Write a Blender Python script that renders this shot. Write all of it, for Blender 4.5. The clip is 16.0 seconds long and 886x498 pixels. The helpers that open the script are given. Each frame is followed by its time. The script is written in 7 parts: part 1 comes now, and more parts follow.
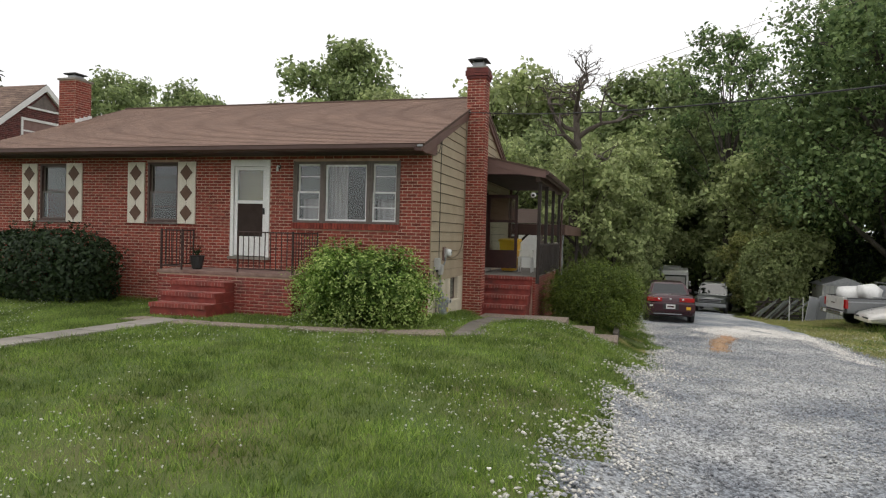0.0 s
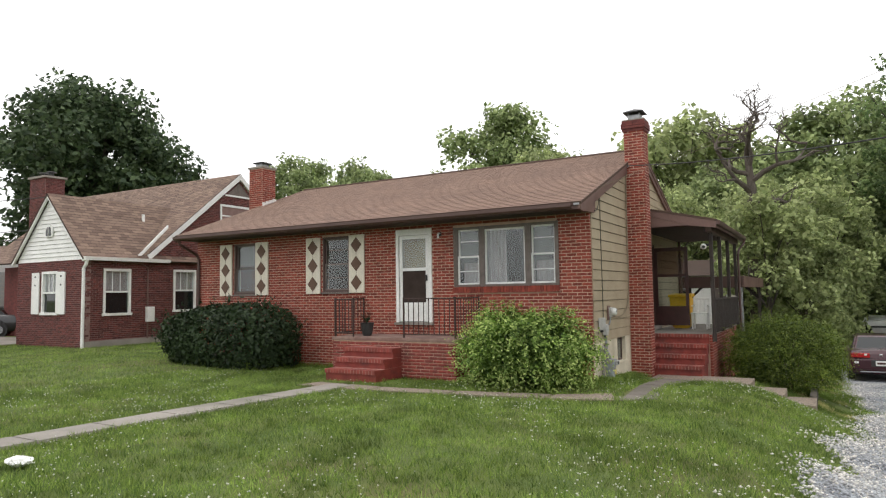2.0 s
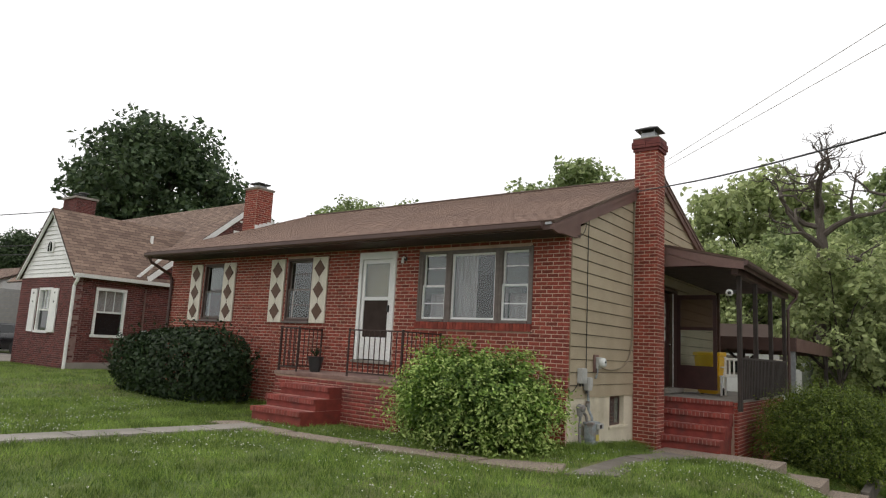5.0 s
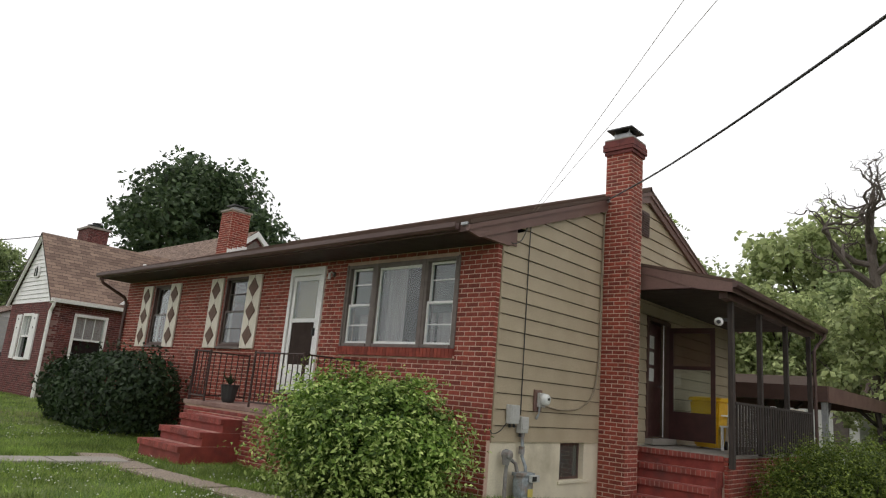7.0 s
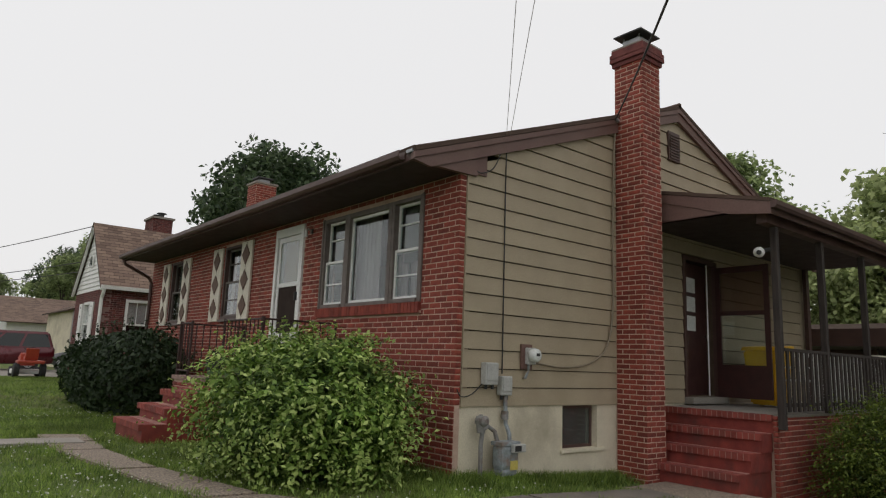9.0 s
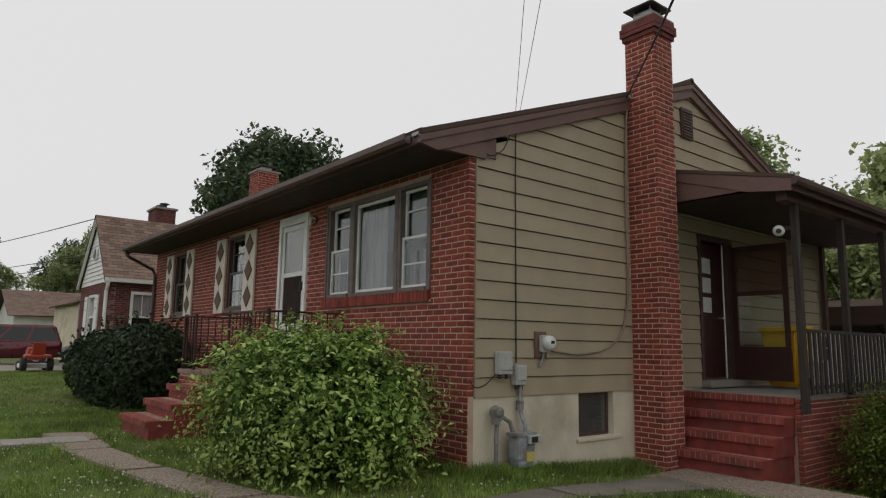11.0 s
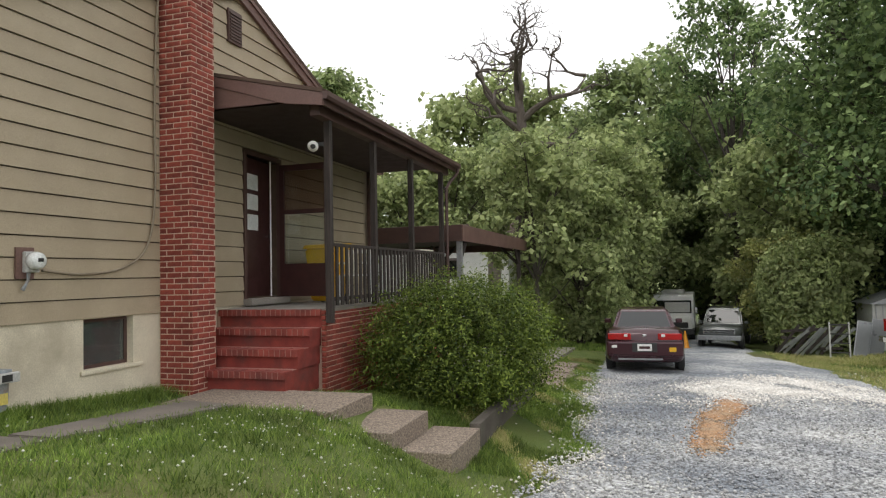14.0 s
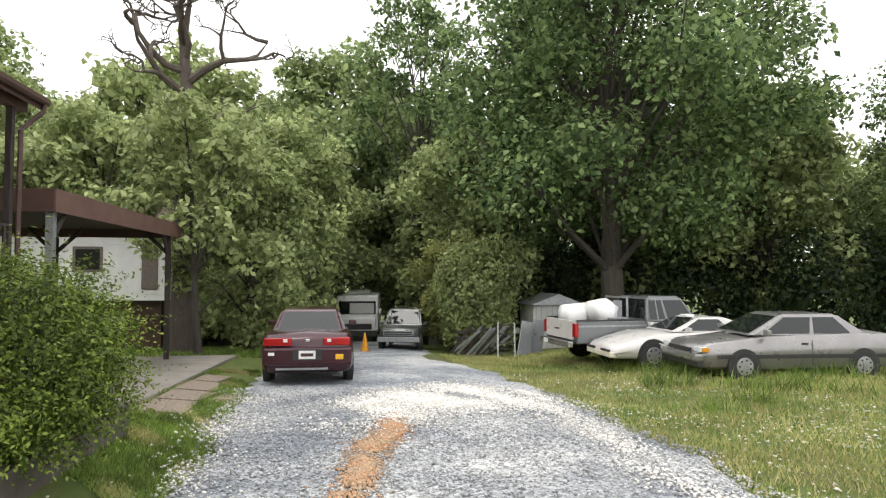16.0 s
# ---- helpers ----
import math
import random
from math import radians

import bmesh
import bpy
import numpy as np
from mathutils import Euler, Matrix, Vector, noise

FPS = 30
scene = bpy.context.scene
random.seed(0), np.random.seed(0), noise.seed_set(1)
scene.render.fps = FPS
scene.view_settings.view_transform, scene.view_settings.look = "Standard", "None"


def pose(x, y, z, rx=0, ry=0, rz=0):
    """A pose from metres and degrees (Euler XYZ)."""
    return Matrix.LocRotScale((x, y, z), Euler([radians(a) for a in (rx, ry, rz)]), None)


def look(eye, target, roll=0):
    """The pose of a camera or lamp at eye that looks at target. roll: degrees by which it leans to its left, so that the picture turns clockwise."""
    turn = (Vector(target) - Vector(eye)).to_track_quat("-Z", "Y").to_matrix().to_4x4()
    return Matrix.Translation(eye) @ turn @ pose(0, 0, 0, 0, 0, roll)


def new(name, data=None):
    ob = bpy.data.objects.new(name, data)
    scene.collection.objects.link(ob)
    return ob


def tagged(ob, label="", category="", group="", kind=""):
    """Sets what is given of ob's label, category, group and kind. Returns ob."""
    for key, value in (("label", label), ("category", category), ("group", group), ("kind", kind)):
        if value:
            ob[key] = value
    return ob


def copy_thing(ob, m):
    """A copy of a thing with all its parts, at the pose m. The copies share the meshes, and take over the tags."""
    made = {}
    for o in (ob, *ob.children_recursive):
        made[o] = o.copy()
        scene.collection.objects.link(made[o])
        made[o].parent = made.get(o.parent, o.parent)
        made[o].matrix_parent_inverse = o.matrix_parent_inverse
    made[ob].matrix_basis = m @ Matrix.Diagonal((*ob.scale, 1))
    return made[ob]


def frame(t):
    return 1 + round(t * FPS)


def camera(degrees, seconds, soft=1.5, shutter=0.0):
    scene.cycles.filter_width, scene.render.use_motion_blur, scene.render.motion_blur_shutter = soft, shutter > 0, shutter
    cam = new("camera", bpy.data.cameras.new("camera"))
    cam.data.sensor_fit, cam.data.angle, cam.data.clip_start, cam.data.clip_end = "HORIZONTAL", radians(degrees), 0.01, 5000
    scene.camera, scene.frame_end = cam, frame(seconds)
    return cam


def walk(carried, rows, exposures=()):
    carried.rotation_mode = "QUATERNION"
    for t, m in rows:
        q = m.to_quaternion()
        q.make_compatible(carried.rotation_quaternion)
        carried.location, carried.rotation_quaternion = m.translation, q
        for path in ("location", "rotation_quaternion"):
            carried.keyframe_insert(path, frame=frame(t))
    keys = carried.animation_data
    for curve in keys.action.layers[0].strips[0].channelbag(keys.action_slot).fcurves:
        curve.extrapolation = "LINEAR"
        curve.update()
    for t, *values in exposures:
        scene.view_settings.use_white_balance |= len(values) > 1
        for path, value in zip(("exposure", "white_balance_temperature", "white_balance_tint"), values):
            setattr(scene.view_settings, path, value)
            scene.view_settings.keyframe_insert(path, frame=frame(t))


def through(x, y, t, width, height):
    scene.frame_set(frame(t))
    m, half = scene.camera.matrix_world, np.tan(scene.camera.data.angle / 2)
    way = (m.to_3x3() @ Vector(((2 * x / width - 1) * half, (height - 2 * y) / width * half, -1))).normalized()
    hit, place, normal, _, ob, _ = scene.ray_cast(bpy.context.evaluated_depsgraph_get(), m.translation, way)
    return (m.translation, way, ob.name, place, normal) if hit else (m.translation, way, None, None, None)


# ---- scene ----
cam = camera(67.8, 16.0, soft=1.2)
PATH = [
    (0, (4.026, -13.142, 1.994), (3.482, -11.217, 1.953), 1.5),
    (0.5, (4.051, -13.099, 1.996), (3.136, -11.322, 1.909), 1.9),
    (1, (4.069, -13.069, 1.99), (3.086, -11.332, 1.86), 0.9),
    (1.5, (4.067, -13.039, 2.005), (3.091, -11.293, 1.977), 0.4),
    (2, (4.095, -13.061, 2.049), (3.098, -11.333, 2.185), -0.9),
    (2.5, (4.133, -12.993, 2.031), (3.104, -11.282, 2.143), -1.6),
    (3, (4.161, -12.635, 1.903), (3.059, -10.967, 1.963), -1.2),
    (3.5, (4.27, -12.064, 1.846), (3.277, -10.333, 1.983), -0.2),
    (3.7, (4.324, -11.807, 1.853), (3.292, -10.104, 2.035), 2.0),
    (5.8, (5.06, -8.711, 1.628), (3.843, -7.155, 1.942), 2.1),
    (6, (5.106, -8.418, 1.618), (3.908, -6.844, 1.913), 1.5),
    (6.5, (5.187, -7.773, 1.57), (4.011, -6.174, 1.819), 2.5),
    (7, (5.422, -7.063, 1.553), (4.105, -5.622, 1.984), 4.9),
    (7.5, (5.595, -6.396, 1.513), (4.221, -4.995, 1.898), 6.2),
    (8, (5.669, -5.756, 1.495), (4.191, -4.447, 1.818), 8.4),
    (8.5, (5.649, -5.198, 1.474), (4.172, -3.881, 1.763), 6.1),
    (9, (5.627, -4.838, 1.488), (4.103, -3.589, 1.826), 2.2),
    (9.2, (5.613, -4.756, 1.479), (4.023, -3.586, 1.799), 1.9),
    (11.3, (5.381, -4.714, 1.57), (3.849, -3.457, 1.836), 0.6),
    (11.5, (5.389, -4.71, 1.561), (3.827, -3.47, 1.711), -0.3),
    (12, (5.382, -4.693, 1.552), (3.781, -3.505, 1.709), 0.0),
    (12.5, (5.51, -4.645, 1.508), (3.887, -3.48, 1.599), 1.1),
    (13, (5.412, -4.63, 1.503), (3.942, -3.288, 1.694), -0.2),
    (13.4, (5.549, -4.373, 1.454), (4.402, -2.748, 1.662), -3.9),
    (13.5, (5.589, -4.276, 1.456), (4.532, -2.585, 1.61), -2.7),
    (13.8, (5.66, -3.974, 1.434), (4.876, -2.136, 1.519), -2.8),
    (14, (5.714, -3.689, 1.399), (5.119, -1.782, 1.476), -1.2),
    (14.3, (5.75, -3.256, 1.377), (5.376, -1.292, 1.452), -0.2),
    (14.5, (5.816, -2.968, 1.361), (5.569, -0.986, 1.467), -0.3),
    (15, (5.954, -2.203, 1.307), (5.839, -0.21, 1.43), 0.6),
    (15.5, (6.108, -1.463, 1.249), (6.206, 0.533, 1.324), 0.3),
    (16, (6.302, -0.708, 1.185), (6.59, 1.269, 1.26), 0.2),
]
walk(cam, [(t, look(eye, target, roll)) for t, eye, target, roll in PATH], exposures=[(0, 0.0), (0.5, 0.4), (1.0, 0.75), (1.5, 0.68), (2.0, 0.4), (2.5, 0.2), (3.0, 0.05), (6.0, 0.05), (7.0, 0.05), (8.0, -0.3), (9.0, -0.42), (11.3, -0.58), (12.0, -0.54), (12.5, -0.38), (13.2, 0.0), (14.0, 0.35), (14.5, 0.58), (16.0, 0.8)]
)

# ---- light: an overcast sky, white all over, with a very soft sun ----
world = bpy.data.worlds.new("overcast_sky")
scene.world = world
world.use_nodes = True
wn, wl = world.node_tree.nodes, world.node_tree.links
sky = wn.new("ShaderNodeTexSky")
sky.sky_type, sky.sun_disc = "NISHITA", False
sky.sun_elevation, sky.sun_rotation = radians(70), radians(217)
sky.dust_density = 6.0
cloud = wn.new("ShaderNodeMix")
cloud.data_type = "RGBA"
cloud.inputs[0].default_value = 0.9
cloud.inputs[7].default_value = (12.1, 12.0, 12.0, 1)
wl.new(sky.outputs[0], cloud.inputs[6])
wl.new(cloud.outputs[2], wn["Background"].inputs[0])
wn["Background"].inputs[1].default_value = 0.1
sun = new("sun", bpy.data.lights.new("sun", "SUN"))
sun.data.energy, sun.data.angle, sun.data.color = 0.5, radians(25), (1, 0.97, 0.92)
sun.matrix_world = look((-6, -8, 27), (0, 0, 0))

# ---- materials ----


def nodes_of(name):
    m = bpy.data.materials.new(name)
    m.use_nodes = True
    return m, m.node_tree.nodes, m.node_tree.links, m.node_tree.nodes["Principled BSDF"]


def rgb(c):
    return (c[0], c[1], c[2], 1)


def mat(name, a, b, scale=6.0, rough=0.7, bump=0.3, fine=60.0, metal=0.0, vary="", spread=0.25, stretch=(1, 1, 1), dirt=None, depth=0.004, spec=0.5):
    """Two colours mixed by a broad noise, a fine grain and bump; vary: 'object' or 'island' for piece-by-piece brightness."""
    m, n, l, p = nodes_of(name)
    co = n.new("ShaderNodeTexCoord")
    mp = n.new("ShaderNodeMapping")
    mp.inputs["Scale"].default_value = stretch
    l.new(co.outputs["Object"], mp.inputs[0])
    broad, grain = n.new("ShaderNodeTexNoise"), n.new("ShaderNodeTexNoise")
    broad.inputs["Scale"].default_value, broad.inputs["Detail"].default_value = scale, 5
    grain.inputs["Scale"].default_value, grain.inputs["Detail"].default_value = fine, 3
    l.new(mp.outputs[0], broad.inputs[0])
    l.new(mp.outputs[0], grain.inputs[0])
    ramp = n.new("ShaderNodeMapRange")
    ramp.inputs[1].default_value, ramp.inputs[2].default_value = 0.32, 0.68
    l.new(broad.outputs[0], ramp.inputs[0])
    mix = n.new("ShaderNodeMix")
    mix.data_type = "RGBA"
    mix.inputs[6].default_value, mix.inputs[7].default_value = rgb(a), rgb(b)
    l.new(ramp.outputs[0], mix.inputs[0])
    out = mix.outputs[2]
    hsv = n.new("ShaderNodeHueSaturation")
    l.new(out, hsv.inputs["Color"])
    gm = n.new("ShaderNodeMapRange")
    gm.inputs[1].default_value, gm.inputs[2].default_value = 0.25, 0.75
    gm.inputs[3].default_value, gm.inputs[4].default_value = 0.82, 1.18
    l.new(grain.outputs[0], gm.inputs[0])
    val = gm.outputs[0]
    if vary:
        src = n.new("ShaderNodeObjectInfo") if vary == "object" else n.new("ShaderNodeNewGeometry")
        r = src.outputs["Random" if vary == "object" else "Random Per Island"]
        vm = n.new("ShaderNodeMapRange")
        vm.inputs[3].default_value, vm.inputs[4].default_value = 1 - spread, 1 + spread
        l.new(r, vm.inputs[0])
        mul = n.new("ShaderNodeMath")
        mul.operation = "MULTIPLY"
        l.new(vm.outputs[0], mul.inputs[0])
        l.new(val, mul.inputs[1])
        val = mul.outputs[0]
    l.new(val, hsv.inputs["Value"])
    out = hsv.outputs[0]
    if dirt:
        dn = n.new("ShaderNodeTexNoise")
        dn.inputs["Scale"].default_value, dn.inputs["Detail"].default_value, dn.inputs["Roughness"].default_value = scale * 0.35, 7, 0.65
        l.new(co.outputs["Object"], dn.inputs[0])
        dr = n.new("ShaderNodeMapRange")
        dr.inputs[1].default_value, dr.inputs[2].default_value = 0.5, 0.72
        l.new(dn.outputs[0], dr.inputs[0])
        dm = n.new("ShaderNodeMix")
        dm.data_type = "RGBA"
        dm.inputs[7].default_value = rgb(dirt)
        l.new(dr.outputs[0], dm.inputs[0])
        l.new(out, dm.inputs[6])
        out = dm.outputs[2]
    l.new(out, p.inputs["Base Color"])
    rr = n.new("ShaderNodeMapRange")
    rr.inputs[3].default_value, rr.inputs[4].default_value = max(rough - 0.12, 0.02), min(rough + 0.12, 1)
    l.new(broad.outputs[0], rr.inputs[0])
    l.new(rr.outputs[0], p.inputs["Roughness"])
    p.inputs["Metallic"].default_value = metal
    p.inputs["Specular IOR Level"].default_value = spec
    if bump:
        bp = n.new("ShaderNodeBump")
        bp.inputs["Strength"].default_value, bp.inputs["Distance"].default_value = bump, depth
        l.new(grain.outputs[0], bp.inputs["Height"])
        l.new(bp.outputs[0], p.inputs["Normal"])
    return m


def leaf_mat(name, a, b, spread=0.35, through=0.35, rough=0.55, scale=0.9, detail=2):
    m, n, l, p = nodes_of(name)
    geo = n.new("ShaderNodeNewGeometry")
    mix = n.new("ShaderNodeMix")
    mix.data_type = "RGBA"
    mix.inputs[6].default_value, mix.inputs[7].default_value = rgb(a), rgb(b)
    l.new(geo.outputs["Random Per Island"], mix.inputs[0])
    tc, nz = n.new("ShaderNodeTexCoord"), n.new("ShaderNodeTexNoise")
    nz.inputs["Scale"].default_value, nz.inputs["Detail"].default_value = scale, detail
    l.new(tc.outputs["Object"], nz.inputs[0])
    mr = n.new("ShaderNodeMapRange")
    mr.inputs[1].default_value, mr.inputs[2].default_value = 0.3, 0.7
    mr.inputs[3].default_value, mr.inputs[4].default_value = 1 - spread, 1 + spread
    l.new(nz.outputs[0], mr.inputs[0])
    hsv = n.new("ShaderNodeHueSaturation")
    l.new(mix.outputs[2], hsv.inputs["Color"])
    l.new(mr.outputs[0], hsv.inputs["Value"])
    l.new(hsv.outputs[0], p.inputs["Base Color"])
    p.inputs["Roughness"].default_value = rough
    p.inputs["Specular IOR Level"].default_value = 0.3
    tr, ad = n.new("ShaderNodeBsdfTranslucent"), n.new("ShaderNodeMixShader")
    l.new(hsv.outputs[0], tr.inputs[0])
    ad.inputs[0].default_value = through
    l.new(p.outputs[0], ad.inputs[1])
    l.new(tr.outputs[0], ad.inputs[2])
    l.new(ad.outputs[0], n["Material Output"].inputs[0])
    return m


def glass_mat(name, tint=(0.9, 0.95, 0.95), rough=0.02):
    """A window pane: clear, with a plain dielectric gloss on it."""
    m, n, l, p = nodes_of(name)
    tr, gl, mx, fr = n.new("ShaderNodeBsdfTransparent"), n.new("ShaderNodeBsdfGlossy"), n.new("ShaderNodeMixShader"), n.new("ShaderNodeLayerWeight")
    tr.inputs[0].default_value = rgb(tint)
    gl.inputs["Roughness"].default_value = rough
    po, ma = n.new("ShaderNodeMath"), n.new("ShaderNodeMath")
    po.operation, ma.operation = "POWER", "MULTIPLY_ADD"
    po.inputs[1].default_value, ma.inputs[1].default_value, ma.inputs[2].default_value = 4.0, 0.85, 0.06
    l.new(fr.outputs["Facing"], po.inputs[0])
    l.new(po.outputs[0], ma.inputs[0])
    l.new(ma.outputs[0], mx.inputs[0])
    l.new(tr.outputs[0], mx.inputs[1])
    l.new(gl.outputs[0], mx.inputs[2])
    l.new(mx.outputs[0], n["Material Output"].inputs[0])
    return m


def car_paint(name, c, rough=0.3, metal=0.3):
    m = mat(name, c, [v * 0.85 for v in c], scale=3, rough=rough, bump=0.03, fine=300, metal=metal)
    m.node_tree.nodes["Principled BSDF"].inputs["Coat Weight"].default_value = 0.6
    return m


BRICK = mat("red_brick", (0.27, 0.052, 0.031), (0.17, 0.033, 0.024), scale=9, rough=0.85, bump=0.5, fine=140, vary="object", spread=0.3)
BRICK_FAR = mat("red_brick_joined", (0.27, 0.052, 0.031), (0.17, 0.033, 0.024), scale=9, rough=0.85, bump=0.5, fine=140, vary="island", spread=0.3)
BRICK_NB = mat("dark_red_brick", (0.135, 0.033, 0.027), (0.075, 0.022, 0.021), scale=9, rough=0.85, bump=0.5, fine=140, vary="island", spread=0.4)
STEP_BRICK = mat("step_brick", (0.24, 0.040, 0.028), (0.17, 0.028, 0.022), scale=6, rough=0.7, bump=0.4, fine=120, vary="island", spread=0.22, dirt=(0.1, 0.035, 0.03))
MORTAR = mat("mortar", (0.54, 0.39, 0.31), (0.43, 0.29, 0.22), scale=5, rough=0.95, bump=0.5, fine=200)
STEP_MORTAR = mat("step_mortar", (0.36, 0.20, 0.16), (0.26, 0.13, 0.10), scale=9, rough=0.95, bump=0.5, fine=200)
MORTAR_NB = mat("old_mortar", (0.26, 0.17, 0.15), (0.2, 0.12, 0.11), scale=5, rough=0.95, bump=0.5, fine=200)
SIDING = mat("tan_siding", (0.37, 0.305, 0.21), (0.335, 0.275, 0.19), scale=2.5, rough=0.6, bump=0.15, fine=90, vary="object", spread=0.05, dirt=(0.33, 0.27, 0.18))
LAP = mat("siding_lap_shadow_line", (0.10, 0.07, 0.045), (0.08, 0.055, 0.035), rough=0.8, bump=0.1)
STUCCO = mat("painted_foundation", (0.66, 0.6, 0.46), (0.58, 0.52, 0.40), scale=3, rough=0.85, bump=0.5, fine=70, dirt=(0.42, 0.37, 0.27))
SHINGLE_A, SHINGLE_B = (0.245, 0.155, 0.115), (0.19, 0.12, 0.09)
BROWN = mat("brown_trim_paint", (0.085, 0.045, 0.036), (0.07, 0.036, 0.03), scale=3, rough=0.5, bump=0.1, fine=60, stretch=(1, 1, 3))
MAUVE = mat("faded_brown_board", (0.155, 0.088, 0.072), (0.13, 0.07, 0.06), scale=2, rough=0.55, bump=0.15, fine=50)
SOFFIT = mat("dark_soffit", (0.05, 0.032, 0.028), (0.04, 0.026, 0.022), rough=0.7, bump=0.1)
WHITE = mat("white_paint", (0.78, 0.78, 0.76), (0.7, 0.7, 0.68), scale=3, rough=0.45, bump=0.08, fine=40)
CREAM = mat("cream_shutter_paint", (0.70, 0.65, 0.55), (0.62, 0.57, 0.47), scale=4, rough=0.55, bump=0.15, fine=60, stretch=(4, 1, 1))
DIAMOND = mat("brown_diamond_paint", (0.12, 0.062, 0.038), (0.10, 0.05, 0.03), scale=6, rough=0.6, bump=0.15)
GREYFRAME = mat("weathered_window_frame", (0.16, 0.13, 0.115), (0.115, 0.092, 0.08), scale=8, rough=0.6, bump=0.2)
PANE = glass_mat("window_glass")
SCREEN = glass_mat("dark_insect_screen", (0.58, 0.50, 0.46), 0.25)
CARGLASS, _n, _l, _p = nodes_of("dark_car_glass")
_p.inputs["Base Color"].default_value, _p.inputs["Roughness"].default_value, _p.inputs["Specular IOR Level"].default_value = (0.012, 0.015, 0.015, 1), 0.03, 0.55
MESH = mat("brown_insect_mesh", (0.055, 0.040, 0.034), (0.04, 0.03, 0.026), scale=4, rough=0.95, bump=0.3, fine=400, spec=0.1)
GREYMESH = mat("grey_window_mesh", (0.11, 0.105, 0.10), (0.08, 0.075, 0.07), scale=4, rough=0.9, bump=0.3, fine=300, spec=0.2)
CURTAIN = mat("pale_curtain", (0.47, 0.39, 0.385), (0.38, 0.30, 0.30), scale=3, rough=0.9, bump=0.3, fine=9, stretch=(3, 3, 0.4))
BLIND = mat("tan_blind", (0.33, 0.24, 0.15), (0.28, 0.2, 0.12), scale=3, rough=0.8, bump=0.1)
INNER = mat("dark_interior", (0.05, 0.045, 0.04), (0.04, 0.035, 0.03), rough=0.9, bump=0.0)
IRON = mat("dark_wrought_iron", (0.035, 0.022, 0.02), (0.06, 0.03, 0.025), scale=12, rough=0.55, bump=0.3, fine=80, metal=0.3)
CONCRETE = mat("old_concrete", (0.30, 0.275, 0.24), (0.23, 0.21, 0.185), scale=1.6, rough=0.9, bump=0.6, fine=90, dirt=(0.16, 0.15, 0.12))
PATHC = mat("dark_weathered_concrete", (0.20, 0.175, 0.15), (0.14, 0.122, 0.105), scale=2.2, rough=0.92, bump=0.6, fine=80, dirt=(0.09, 0.085, 0.06))
AGG = mat("exposed_aggregate_concrete", (0.40, 0.32, 0.25), (0.10, 0.08, 0.065), scale=48, rough=0.85, bump=1.0, fine=70, depth=0.01, dirt=(0.15, 0.125, 0.10))
WOODDARK = mat("weathered_dark_wood", (0.02, 0.015, 0.013), (0.055, 0.042, 0.036), scale=5, rough=0.8, bump=0.6, fine=40, stretch=(6, 6, 0.8))
DARKDOOR = mat("dark_red_door", (0.055, 0.018, 0.016), (0.04, 0.014, 0.012), rough=0.4, bump=0.05)
GALV = mat("galvanised_metal", (0.38, 0.39, 0.40), (0.28, 0.29, 0.30), scale=10, rough=0.45, bump=0.1, metal=0.6)
GREYBOX = mat("grey_plastic_box", (0.46, 0.46, 0.44), (0.40, 0.40, 0.38), rough=0.5, bump=0.05)
PIPE = mat("grey_painted_pipe", (0.30, 0.34, 0.36), (0.2, 0.215, 0.22), scale=14, rough=0.5, bump=0.2, dirt=(0.25, 0.12, 0.06))
PIPE_DARK = mat("rusty_dark_pipe", (0.20, 0.20, 0.195), (0.27, 0.26, 0.25), scale=20, rough=0.7, bump=0.3, dirt=(0.12, 0.06, 0.035))
CABLE = mat("black_cable", (0.02, 0.02, 0.02), (0.03, 0.03, 0.03), rough=0.6, bump=0.0)
CABLE_TAN = mat("painted_cable", (0.20, 0.16, 0.11), (0.24, 0.2, 0.14), rough=0.6, bump=0.0)
YELLOW = mat("yellow_plastic", (0.72, 0.42, 0.015), (0.66, 0.38, 0.012), rough=0.45, bump=0.05)
RUBBER = mat("tyre_rubber", (0.018, 0.018, 0.018), (0.03, 0.03, 0.03), rough=0.85, bump=0.3)
RIM = mat("grey_wheel_rim", (0.42, 0.43, 0.44), (0.3, 0.3, 0.31), rough=0.35, bump=0.05, metal=0.6)
CHROME = mat("bright_metal", (0.6, 0.6, 0.6), (0.5, 0.5, 0.5), rough=0.2, bump=0.0, metal=0.9)
BLACKTRIM = mat("black_trim", (0.02, 0.02, 0.02), (0.03, 0.03, 0.03), rough=0.5, bump=0.0)
REDLENS = mat("red_lens", (0.38, 0.012, 0.012), (0.3, 0.01, 0.01), rough=0.15, bump=0.0)
AMBER = mat("amber_lens", (0.7, 0.32, 0.03), (0.6, 0.25, 0.02), rough=0.15, bump=0.0)
CLEARLENS = mat("clear_lens", (0.7, 0.72, 0.7), (0.6, 0.62, 0.6), rough=0.15, bump=0.0)
BARK = mat("tree_bark", (0.06, 0.05, 0.042), (0.10, 0.085, 0.072), scale=3, rough=0.95, bump=1.0, fine=14, stretch=(4, 4, 0.7), depth=0.04)
DEADWOOD = mat("grey_dead_wood", (0.12, 0.10, 0.085), (0.085, 0.068, 0.055), scale=3, rough=0.95, bump=0.8, fine=18, stretch=(3, 3, 0.7), depth=0.03)
GRASSBLADE = leaf_mat("grass_blades", (0.06, 0.12, 0.022), (0.29, 0.385, 0.085), spread=0.5, through=0.35, scale=1.6, detail=7)
